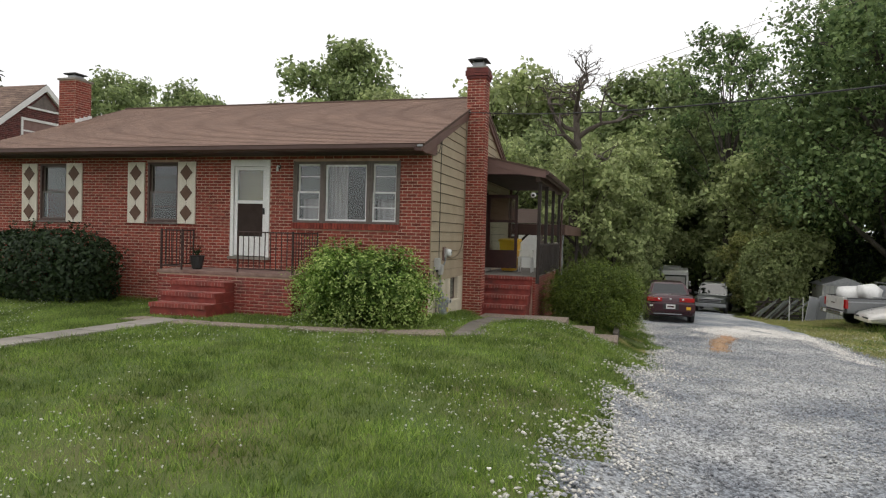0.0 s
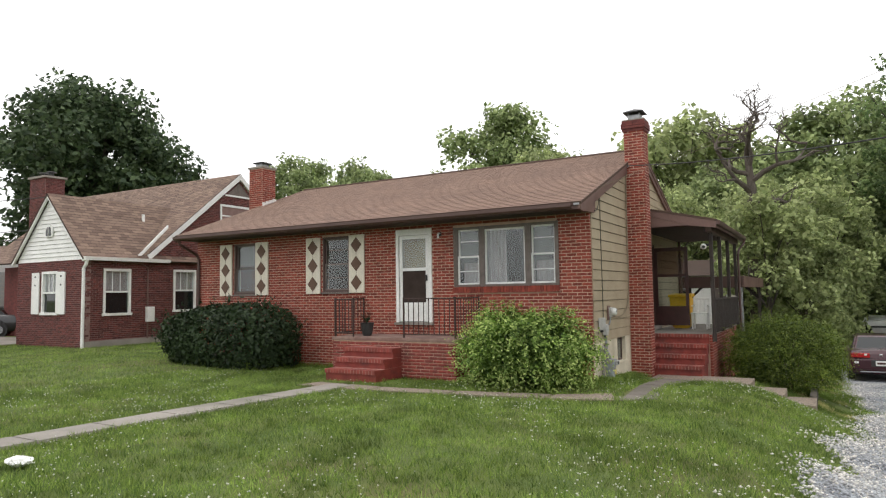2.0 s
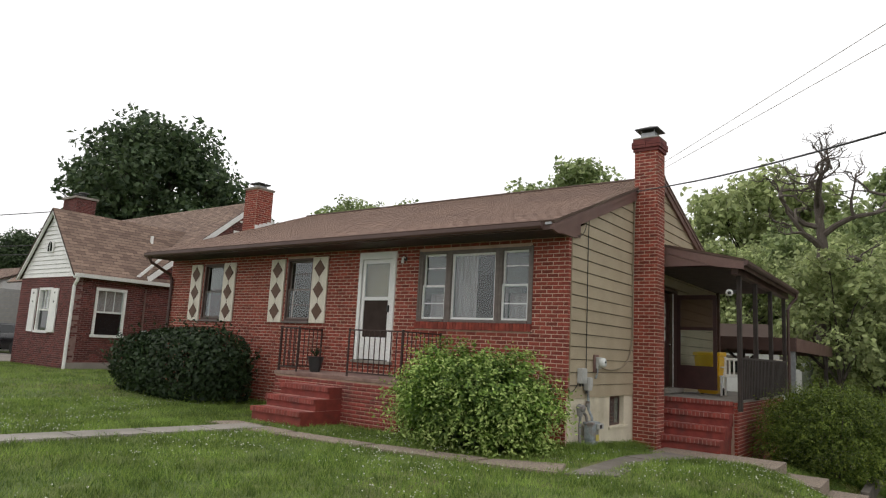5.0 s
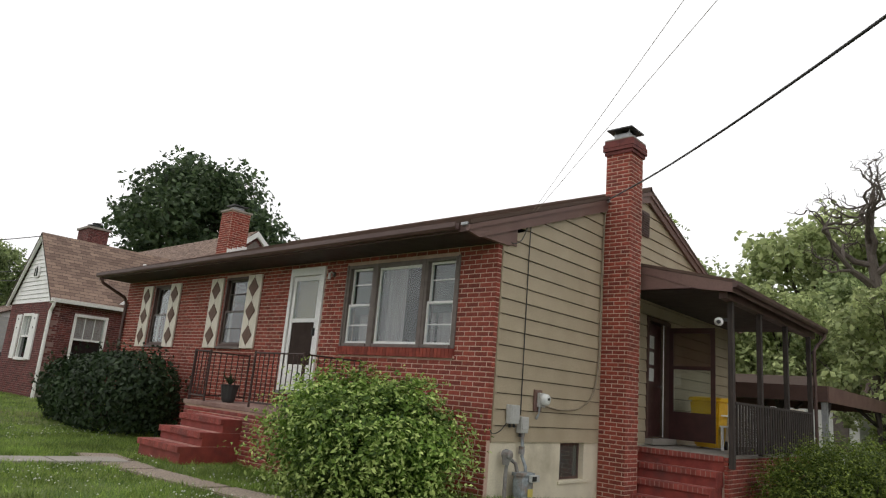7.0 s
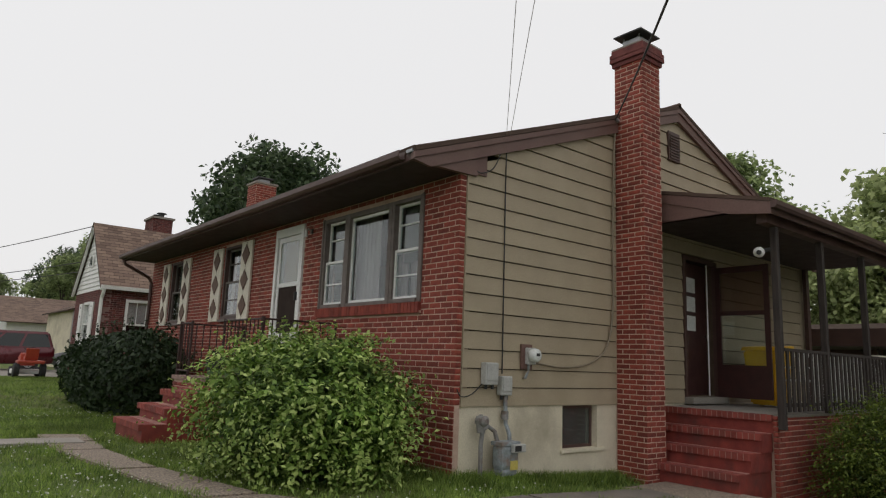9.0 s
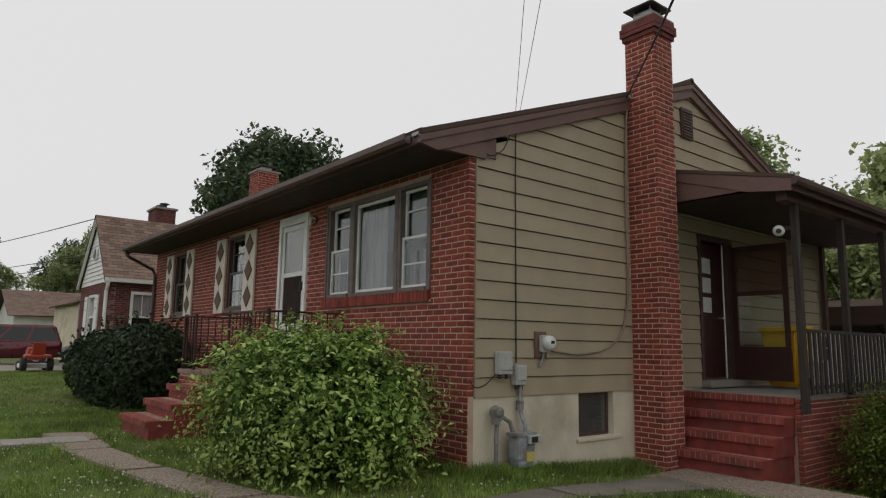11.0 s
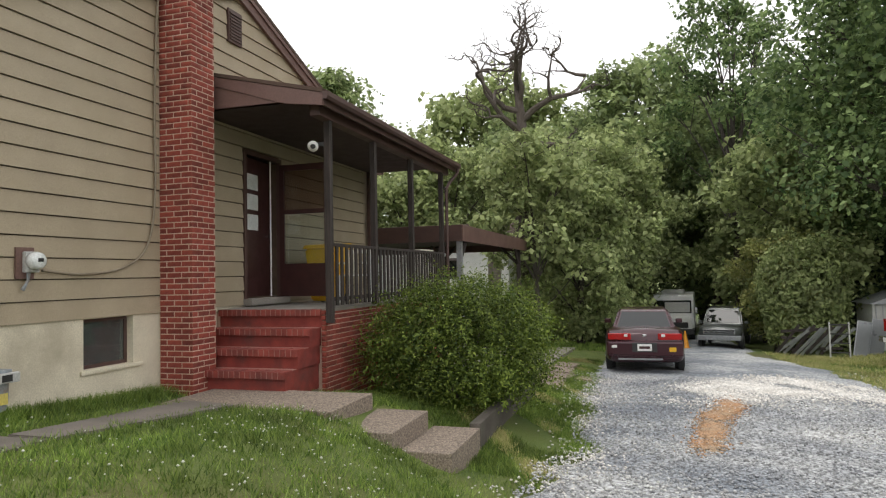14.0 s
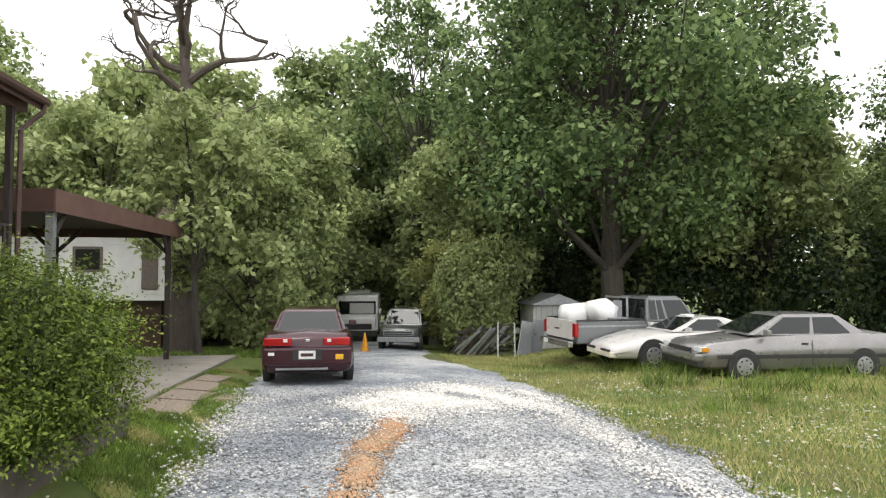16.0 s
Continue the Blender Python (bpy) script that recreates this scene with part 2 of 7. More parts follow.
WEED = leaf_mat("dry_grass_blades", (0.28, 0.31, 0.09), (0.55, 0.48, 0.24), spread=0.3, through=0.3)
CLOVER = mat("clover_flower", (0.62, 0.62, 0.55), (0.5, 0.52, 0.42), rough=0.9, bump=0.0)
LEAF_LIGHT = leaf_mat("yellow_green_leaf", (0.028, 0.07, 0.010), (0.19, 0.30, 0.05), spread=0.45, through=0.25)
# paler leaf colours for shoot ends: highlights on the bushes put into colour
LEAF_TIP = leaf_mat("lit_yellow_green_leaf", (0.15, 0.25, 0.042), (0.48, 0.58, 0.19), spread=0.25, through=0.3)
LEAF_BOXTIP = leaf_mat("lit_hedge_leaf", (0.10, 0.15, 0.02), (0.22, 0.28, 0.045), through=0.3)
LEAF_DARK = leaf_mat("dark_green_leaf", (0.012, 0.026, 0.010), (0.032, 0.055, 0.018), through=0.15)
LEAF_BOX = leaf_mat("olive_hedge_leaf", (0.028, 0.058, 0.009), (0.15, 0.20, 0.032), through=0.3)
LEAF_OAK = leaf_mat("oak_leaf", (0.030, 0.055, 0.026), (0.105, 0.15, 0.066), through=0.35)
LEAF_WOOD = leaf_mat("shaded_wood_leaf", (0.125, 0.175, 0.07), (0.37, 0.44, 0.19), through=0.4)
LEAF_MID = leaf_mat("wood_leaf", (0.175, 0.225, 0.085), (0.48, 0.54, 0.25), through=0.42)
LEAF_MAPLE = leaf_mat("maple_leaf", (0.048, 0.094, 0.033), (0.30, 0.395, 0.16), through=0.45)
LEAF_YEL = leaf_mat("pale_yellow_leaf", (0.24, 0.27, 0.08), (0.42, 0.42, 0.17), through=0.4)

# ---- helpers for building ----


def part(name, bm, material, parent=None, label="", smooth=False):
    me = bpy.data.meshes.new(name)
    bm.to_mesh(me)
    bm.free()
    me.materials.append(material)
    if smooth:
        me.polygons.foreach_set("use_smooth", [True] * len(me.polygons))
    ob = new(name, me)
    if parent:
        ob.parent = parent
        world_of = parent.matrix_basis.copy()
        if parent.parent:
            world_of = parent.parent.matrix_basis @ parent.matrix_parent_inverse @ world_of
        ob.matrix_parent_inverse = world_of.inverted()
    return tagged(ob, label)


def mesh_part(name, verts, faces, material, parent=None, label="", kind=""):
    """One mesh from arrays made in code; faces all of one length."""
    me = bpy.data.meshes.new(name)
    verts, faces = np.asarray(verts, np.float32), np.asarray(faces, np.int32)
    k = faces.shape[1]
    me.vertices.add(len(verts))
    me.vertices.foreach_set("co", verts.ravel())
    me.loops.add(faces.size)
    me.loops.foreach_set("vertex_index", faces.ravel())
    me.polygons.add(len(faces))
    me.polygons.foreach_set("loop_start", np.arange(0, faces.size, k, dtype=np.int32))
    me.polygons.foreach_set("loop_total", np.full(len(faces), k, np.int32))
    me.update(calc_edges=True)
    me.materials.append(material)
    ob = new(name, me)
    if parent:
        ob.parent = parent
        ob.matrix_parent_inverse = parent.matrix_basis.inverted()
    return tagged(ob, label, kind=kind)


def thing(name, label, category, at=(0, 0, 0), group="", kind=""):
    e = new(name)
    e.empty_display_size = 0.2
    e.location = at
    e.matrix_basis = Matrix.Translation(at)
    return tagged(e, label, category, group, kind)


def box(bm, x0, x1, y0, y1, z0, z1, m=None):
    vs = [bm.verts.new((x, y, z)) for x in (x0, x1) for y in (y0, y1) for z in (z0, z1)]
    if m is not None:
        for v in vs:
            v.co = m @ v.co
    for f in ((0, 1, 3, 2), (4, 6, 7, 5), (0, 4, 5, 1), (2, 3, 7, 6), (0, 2, 6, 4), (1, 5, 7, 3)):
        bm.faces.new([vs[i] for i in f])
    return vs


def boxes(*rows, bevel=0.0, m=None):
    bm = bmesh.new()
    for r in rows:
        box(bm, *r, m=m)
    if len(rows) > 1:
        bmesh.ops.remove_doubles(bm, verts=bm.verts[:], dist=0.0005)
    if bevel:
        bmesh.ops.bevel(bm, geom=bm.edges[:], offset=bevel, segments=2, affect="EDGES", profile=0.6)
    bmesh.ops.recalc_face_normals(bm, faces=bm.faces[:])
    return bm


def tube(bm, pts, radii, sides=8, cap=True):
    """A round bar through points, with a radius at each."""
    pts = [Vector(p) for p in pts]
    if not hasattr(radii, "__len__"):
        radii = [radii] * len(pts)
    rings, up = [], None
    for i, p in enumerate(pts):
        d = (pts[min(i + 1, len(pts) - 1)] - pts[max(i - 1, 0)]).normalized()
        if up is None:
            up = Vector((0, 0, 1)) if abs(d.z) < 0.9 else Vector((1, 0, 0))
        s = d.cross(up).normalized()
        up = s.cross(d).normalized()
        rings.append([bm.verts.new(p + radii[i] * (math.cos(a) * s + math.sin(a) * up)) for a in (2 * math.pi * k / sides for k in range(sides))])
    for a, b in zip(rings, rings[1:]):
        for k in range(sides):
            bm.faces.new((a[k], a[(k + 1) % sides], b[(k + 1) % sides], b[k]))
    if cap:
        bm.faces.new(rings[0][::-1])
        bm.faces.new(rings[-1])
    return bm


def prism(profile, axis, a, b, bevel=0.0):
    """A closed outline swept along an axis from a to b. For 'x' the outline is (y, z), for 'y' (x, z), for 'z' (x, y)."""
    bm = bmesh.new()

    def at(p, v):
        return {"x": (v, p[0], p[1]), "y": (p[0], v, p[1]), "z": (p[0], p[1], v)}[axis]
    va, vb = [bm.verts.new(at(p, a)) for p in profile], [bm.verts.new(at(p, b)) for p in profile]
    bm.faces.new(va)
    bm.faces.new(vb[::-1])
    for i in range(len(profile)):
        j = (i + 1) % len(profile)
        bm.faces.new((va[i], vb[i], vb[j], va[j]))
    bmesh.ops.recalc_face_normals(bm, faces=bm.faces[:])
    if bevel:
        bmesh.ops.bevel(bm, geom=bm.edges[:], offset=bevel, segments=2, affect="EDGES", profile=0.6)
    return bm


def split_rect(u0, u1, z0, z1, holes, runs=False):
    """The rectangle less its openings, as rectangles."""
    us = sorted({u0, u1, *[min(max(h[k], u0), u1) for h in holes for k in (0, 1)]})
    zs = sorted({z0, z1, *[min(max(h[k], z0), z1) for h in holes for k in (2, 3)]})
    out = []
    for a, b in zip(us, us[1:]):
        run = None
        for c, d in zip(zs, zs[1:]):
            if any(h[0] <= (a + b) / 2 <= h[1] and h[2] <= (c + d) / 2 <= h[3] for h in holes):
                if run:
                    out.append((a, b, *run))
                run = None
            else:
                if run and not runs:
                    out.append((a, b, *run))
                    run = None
                run = (run[0], d) if run else (c, d)
        if run:
            out.append((a, b, *run))
    return out


COURSE, BLEN, JOINT = 0.0677, 0.2137, 0.0125


def brick_rects(u0, u1, z0, z1, holes=(), top=None, shift=0.0):
    """Running-bond bricks on a wall: (u_a, u_b, z_a, z_b). top(u): the wall's upper edge where it slopes."""
    rows = []
    for k in range(int(round((z1 - z0) / COURSE))):
        za, zb = z0 + k * COURSE + JOINT / 2, z0 + (k + 1) * COURSE - JOINT / 2
        u = u0 + shift - (BLEN / 2 if k % 2 else 0)
        while u < u1 - 0.005:
            spans = [(max(u, u0) + JOINT / 2, min(u + BLEN, u1) - JOINT / 2)]
            for h in holes:
                if h[2] < zb and h[3] > za:
                    nxt = []
                    for a, b in spans:
                        if h[1] <= a or h[0] >= b:
                            nxt.append((a, b))
                        else:
                            if h[0] > a:
                                nxt.append((a, h[0] - 0.004))
                            if h[1] < b:
                                nxt.append((h[1] + 0.004, b))
                    spans = nxt
            for a, b in spans:
                if b - a > 0.03 and (top is None or zb < top((a + b) / 2)):
                    rows.append((a, b, za, zb))
            u += BLEN
    return rows


def brick_mesh(la, h, d=0.012, c=0.003):
    """Vertices and quads of one brick face with worn arrises: u along x, out along -y."""
    u, z = la / 2, h / 2
    ring = [(-u, -z), (u, -z), (u, z), (-u, z)]
    vs = [(a, 0.0, b) for a, b in ring] + [(a, c - d, b) for a, b in ring] + [(a - math.copysign(c, a), -d, b - math.copysign(c, b)) for a, b in ring]
    fs = [(8, 9, 10, 11)]
    for o in (0, 4):
        fs += [(o + i, o + (i + 1) % 4, o + 4 + (i + 1) % 4, o + 4 + i) for i in range(4)]
    return vs, fs


BRICK_POOL = {}


def lay_bricks(rects, m, parent, material, joined_material, limit=300, nearest=None, d=0.012):
    """Bricks on a wall whose plane is m (u along x, out along -y). The ones nearest to a corner of the plan are pieces, the rest one joined part."""
    rects = sorted(rects, key=nearest) if nearest else list(rects)
    rnd = random.Random(len(rects))
    for a, b, za, zb in rects[:limit]:
        key = (round(b - a, 2), round(zb - za, 3), d)
        if key not in BRICK_POOL:
            vs, fs = brick_mesh(key[0], key[1], d)
            me = bpy.data.meshes.new("brick")
            me.from_pydata(vs, [], fs)
            BRICK_POOL[key] = me
        me = BRICK_POOL[key]
        if not me.materials:
            me.materials.append(material)
        ob = new("brick", me)
        ob.parent = parent
        ob.matrix_parent_inverse = parent_inverse(parent)
        ob.matrix_basis = m @ pose((a + b) / 2, rnd.uniform(-0.0015, 0.0015), (za + zb) / 2, rnd.uniform(-0.5, 0.5), rnd.uniform(-0.25, 0.25), 0)
    vs, fs = [], []
    for a, b, za, zb in rects[limit:]:
        v, f = brick_mesh(b - a, zb - za, d)
        o, cx, cz, dy = len(vs), (a + b) / 2, (za + zb) / 2, rnd.uniform(-0.0015, 0.0015)
        vs += [m @ Vector((p[0] + cx, p[1] + dy, p[2] + cz)) for p in v]
        fs += [tuple(i + o for i in q) for q in f]
    if fs:
        joined = mesh_part("brickwork", [tuple(v) for v in vs], fs, joined_material, None, kind="stuff")
        joined.parent = parent
        joined.matrix_parent_inverse = parent_inverse(parent)


def parent_inverse(parent):
    w = parent.matrix_basis.copy()
    if parent.parent:
        w = parent.parent.matrix_basis @ parent.matrix_parent_inverse @ w
    return w.inverted()


# ---- ground: one sheet that falls towards the drive and the back ----


def along(v, pts):
    if v <= pts[0][0]:
        return pts[0][1]
    for (a, b), (c, d) in zip(pts, pts[1:]):
        if v <= c:
            u = (v - a) / (c - a)
            u = 0.5 * u * u * (3 - 2 * u) + 0.5 * u
            return b + (d - b) * u
    return pts[-1][1]


DRIVE_Z = ((-20, 0.42), (-13, 0.36), (-7, -0.2), (-1, -0.46), (6, -0.85), (15, -1.10), (20, -1.35), (26, -1.9), (36, -2.5), (60, -2.7))
LAWN_Z = ((-20, 0.5), (-12, 0.46), (-8, 0.38), (-1, 0.26), (3, 0.02), (5, -0.3), (10, -0.75), (15, -1.0), (20, -1.2), (26, -1.75), (36, -2.3), (60, -2.5))
SIDE_Z = ((-20, 0.5), (-8, 0.42), (10, 0.40), (60, 0.3))


def smooth(u):
    u = min(max(u, 0), 1)
    return u * u * (3 - 2 * u)


def ground_z(x, y):
    d = along(y, DRIVE_Z) + (-0.2 * smooth((x - 8) / 3) + 0.28 * smooth((x - 11) / 4)) * smooth((y + 12) / 8)
    l = along(y, LAWN_Z)
    n = along(y, SIDE_Z)
    l += (n - l) * smooth((-x - 7) / 5)
    q = math.exp(-(((y - 3.0) / 1.3) ** 2))
    z = l + (d - l) * smooth((x - 2.5 + 0.4 * q) / (2.6 - 0.5 * q))
    if y < -10.72:
        z = min(z, 0.33) - 0.06
    return z


DRIVE_L = ((-10.8, 2.6), (-8.5, 3.45), (-6.6, 3.65), (-3.8, 3.98), (1, 4.5), (5.5, 4.55), (9, 4.5), (13, 4.3), (17, 4.3), (22, 5.0), (40, 5.2))
DRIVE_R = ((-10.8, 13.5), (-6, 11.4), (5.4, 10.8), (7.6, 10.7), (12, 10.5), (16.4, 9.7), (19.3, 8.9), (26, 9.8), (40, 10))


def wob(x, y, s=1.0):
    return noise.noise((x * s, y * s, 3.3))


def on_drive(x, y):
    """How far inside the gravel's ragged edge a place lies, in metres."""
    if y < -10.75 or y > 38:
        return -1
    return min(x - along(y, DRIVE_L), along(y, DRIVE_R) - x) + 0.35 * wob(x, y, 0.9) + 0.18 * wob(x, y, 3.1)


def steps_between(a, b, s):
    return list(np.arange(a, b - 1e-6, s))


gx = [-1500, -700, -350, -180, -100, -70] + steps_between(-50, -20, 2) + steps_between(-20, 16, 0.4) + steps_between(16, 40, 1.5) + [40, 60, 90, 180, 350, 700, 1500]
gy = [-1500, -700, -300, -120, -60, -40] + steps_between(-30, -14, 2) + steps_between(-14, -11, 0.5) + [-10.74, -10.70] + steps_between(-10.5, 28, 0.4) + steps_between(28, 60, 2) + [60, 90, 180, 350, 700, 1500]
gv = [(x, y, ground_z(x, y) + (0.02 * wob(x, y, 1.4) if -10 < y else 0)) for y in gy for x in gx]
gf = [(j * len(gx) + i, j * len(gx) + i + 1, (j + 1) * len(gx) + i + 1, (j + 1) * len(gx) + i) for j in range(len(gy) - 1) for i in range(len(gx) - 1)]
SOIL = mat("lawn_soil_and_thatch", (0.075, 0.12, 0.02), (0.13, 0.16, 0.036), scale=1.2, rough=0.95, bump=1.0, fine=70, depth=0.02, dirt=(0.13, 0.11, 0.045))
ground = tagged(mesh_part("ground", gv, gf, SOIL), "mown green lawn with thin worn patches", "lawn", kind="structure")
ground.data.polygons.foreach_set("use_smooth", [True] * len(ground.data.polygons))


def gravel_mat():
    m, n, l, p = nodes_of("gravel")
    co = n.new("ShaderNodeTexCoord")
    v = n.new("ShaderNodeTexVoronoi")
    v.inputs["Scale"].default_value = 34
    l.new(co.outputs["Object"], v.inputs[0])
    big, mid = n.new("ShaderNodeTexNoise"), n.new("ShaderNodeTexNoise")
    big.inputs["Scale"].default_value, big.inputs["Detail"].default_value, big.inputs["Roughness"].default_value = 0.45, 6, 0.62
    mid.inputs["Scale"].default_value, mid.inputs["Detail"].default_value = 7, 4
    l.new(co.outputs["Object"], big.inputs[0])
    l.new(co.outputs["Object"], mid.inputs[0])
    stone, mr = n.new("ShaderNodeMix"), n.new("ShaderNodeMapRange")
    stone.data_type = "RGBA"
    stone.inputs[6].default_value, stone.inputs[7].default_value = (0.20, 0.22, 0.245, 1), (0.54, 0.54, 0.53, 1)
    mr.inputs[1].default_value, mr.inputs[2].default_value = 0.40, 0.72
    l.new(big.outputs[0], mr.inputs[0])
    l.new(mr.outputs[0], stone.inputs[0])
    hsv, cell = n.new("ShaderNodeHueSaturation"), n.new("ShaderNodeSeparateColor")
    l.new(v.outputs["Color"], cell.inputs[0])
    vr = n.new("ShaderNodeMapRange")
    vr.inputs[3].default_value, vr.inputs[4].default_value = 0.45, 1.6
    l.new(cell.outputs[0], vr.inputs[0])
    l.new(stone.outputs[2], hsv.inputs["Color"])
    l.new(vr.outputs[0], hsv.inputs["Value"])
    l.new(hsv.outputs[0], p.inputs["Base Color"])
    p.inputs["Roughness"].default_value = 0.9
    b = n.new("ShaderNodeBump")
    b.inputs["Strength"].default_value, b.inputs["Distance"].default_value = 1.0, 0.02
    l.new(v.outputs["Distance"], b.inputs["Height"])
    l.new(b.outputs[0], p.inputs["Normal"])
    return m


GRAVEL = gravel_mat()
dv, df, ids = [], [], {}
STEP = 0.2
for j in range(int(50 / STEP)):
    for i in range(int(12 / STEP)):
        x, y = 2.4 + i * STEP, -10.7 + j * STEP
        if on_drive(x + STEP / 2, y + STEP / 2) > 0:
            q = []
            for a, b in ((i, j), (i + 1, j), (i + 1, j + 1), (i, j + 1)):
                if (a, b) not in ids:
                    px, py = 2.4 + a * STEP, -10.7 + b * STEP
                    e = on_drive(px, py)
                    px += 0.06 * wob(px, py, 5)
                    ids[a, b] = len(dv)
                    dv.append((px, py, ground_z(px, py) + 0.03 - 0.10 * (1 - smooth((e + 0.05) / 0.35)) + 0.010 * wob(px, py, 2)))
                q.append(ids[a, b])
            df.append(q)
driveway = tagged(mesh_part("driveway", dv, df, GRAVEL), "grey and white crushed-stone gravel driveway", "driveway", kind="structure")
driveway.data.polygons.foreach_set("use_smooth", [True] * len(driveway.data.polygons))
ASPHALT = mat("street_asphalt", (0.06, 0.06, 0.062), (0.045, 0.045, 0.047), scale=2, rough=0.95, bump=0.8, fine=120)
tagged(mesh_part("road", [(x, y, 0.275) for x in (-120, 120) for y in (-11.3, -19)], [(0, 1, 3, 2)], ASPHALT), "dark asphalt street along the kerb", "road", kind="structure")
kb = boxes(*[(x, x + 2.98, -11.0, -10.74, 0.1, 0.46) for x in np.arange(-40, 2.4, 3)], bevel=0.02)
tagged(part("kerb", kb, CONCRETE), "pale concrete kerb along the street", "kerb", kind="structure")
kb = boxes(*[(x, x + 2.98, -11.32, -11.005, 0.1, 0.30) for x in np.arange(-40, 14, 3)], bevel=0.01)
tagged(part("gutter", kb, CONCRETE), "pale concrete street gutter", "gutter", kind="structure")


# ---- walks ----
def slab(name, pts, thick, material, label, lift=0.03, cat="walk"):
    """A slab over the ground along quads of plan corners, each quad one slab with a joint between."""
    root = thing(name, label, cat, (pts[0][0][0], pts[0][0][1], ground_z(*pts[0][0])), kind="structure")
    for q in pts:
        bm = bmesh.new()
        cx, cy = sum(p[0] for p in q) / 4, sum(p[1] for p in q) / 4
        top = [bm.verts.new((cx + (x - cx) * 0.992, cy + (y - cy) * 0.992, ground_z(x, y) + lift)) for x, y in q]
        low = [bm.verts.new((v.co.x, v.co.y, v.co.z - thick)) for v in top]
        bm.faces.new(top)
        bm.faces.new(low[::-1])
        for i in range(4):
            bm.faces.new((top[i], low[i], low[(i + 1) % 4], top[(i + 1) % 4]))
        bmesh.ops.recalc_face_normals(bm, faces=bm.faces[:])
        bmesh.ops.bevel(bm, geom=[e for e in bm.edges if all(v.co.z > low[0].co.z + thick * 0.5 for v in e.verts)], offset=0.012, segments=2, affect="EDGES")
        part("slab", bm, material, root)
    return root


ys = list(np.arange(-10.7, -2.7, 1.0)) + [-2.75]
slab("front_walk", [((-4.45, a), (-3.88, a), (-3.88, b), (-4.45, b)) for a, b in zip(ys, ys[1:])], 0.12, CONCRETE, "narrow cracked concrete walk across the lawn", 0.035)
slab("front_path", [((-5.0, -3.15), (-4.1, -3.2), (-4.15, -2.6), (-4.9, -2.55)), ((-4.05, -3.22), (-3.3, -3.2), (-3.3, -2.65), (-4.08, -2.6)), ((-3.28, -3.18), (-1.75, -2.98), (-1.75, -2.52), (-3.28, -2.66)), ((-1.7, -2.98), (-0.05, -2.7), (-0.05, -2.15), (-1.7, -2.5)), ((0.0, -2.7), (1.1, -2.4), (0.82, -1.6), (0.0, -2.15))], 0.1, AGG, "pebbled concrete path from the front steps round the corner", 0.025)
slab("broken_slabs", [((3.35, 9.0), (4.05, 9.1), (4.0, 10.2), (3.36, 10.1)), ((3.36, 10.2), (3.95, 10.28), (4.15, 11.3), (3.36, 11.2)), ((3.35, 11.35), (4.05, 11.42), (3.9, 12.5), (3.36, 12.6)), ((3.36, 12.7), (3.85, 12.65), (3.95, 13.6), (3.38, 13.8)), ((4.1, 10.5), (4.5, 10.6), (4.45, 11.25), (4.22, 11.2))], 0.14, AGG, "broken pale concrete pieces beside the drive", 0.05)
slab("side_path", [((1.15, -2.4), (1.65, -1.95), (1.35, 0.2), (0.88, 0.2)), ((1.35, 0.25), (0.88, 0.25), (0.75, 2.5), (1.5, 2.35))], 0.1, PATHC, "grey concrete path along the side of the house", 0.025)

# ---- the brick house ----
XL, YB, RY, PEAK, EAVE_Y, EAVE_Z = -11.72, 9.25, 4.63, 5.80, -0.74, 3.80
SLOPE = (PEAK - EAVE_Z) / (RY - EAVE_Y)
house = thing("house", "one-storey red brick house with brown shingle roof and tan siding", "house", (XL / 2, YB / 2, 0.2))
openings = [(-10.2, -9.36, 2.12, 3.52), (-7.0, -6.14, 2.14, 3.54), (-4.73, -3.74, 1.38, 3.58), (-3.14, -0.69, 2.06, 3.54)]

wall = part("front_wall", boxes(*[(a, -0.05 if b == 0 else b, 0.006, 0.24, c, d) for a, b, c, d in split_rect(XL, 0, -0.1, 3.72, openings)], (-0.05, -0.004, 0.006, 0.099, -0.1, 3.72)), MORTAR, house, "red brick front wall with pale mortar joints")
lay_bricks(brick_rects(XL, 0.008, 0.14, 3.72, openings), pose(0, 0.0135, 0), wall, BRICK, BRICK_FAR, 300, lambda r: abs(r[0] + 0.8) + 0.4 * abs(r[2] - 2.2))
lay_bricks(brick_rects(-0.004, 0.102, 0.14 + COURSE * 13, 3.72), pose(-0.011, 0, 0, 0, 0, 90), wall, BRICK, BRICK_FAR, 0)
part("corner_strip", boxes((-0.03, 0.016, 0.101, 0.117, 1.0, 3.78)), SIDING, house)
part("back_wall", boxes((XL, 0, YB - 0.2, YB, -1.2, 3.72)), SIDING, house)
gable_l = prism([(0.24, -0.2), (YB - 0.2, -0.2), (YB - 0.2, 3.72), (RY, 3.72 + (RY - 0.24) * SLOPE), (0.24, 3.72)], "x", XL, XL + 0.2)
part("gable_wall", gable_l, BRICK_FAR, house)
# made-up inner floors and partition, coloured dark to stand for unlit rooms
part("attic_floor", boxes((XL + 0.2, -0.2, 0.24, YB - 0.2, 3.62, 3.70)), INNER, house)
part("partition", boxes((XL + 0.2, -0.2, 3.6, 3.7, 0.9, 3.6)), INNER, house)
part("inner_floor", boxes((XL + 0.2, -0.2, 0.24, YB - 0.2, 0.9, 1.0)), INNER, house)

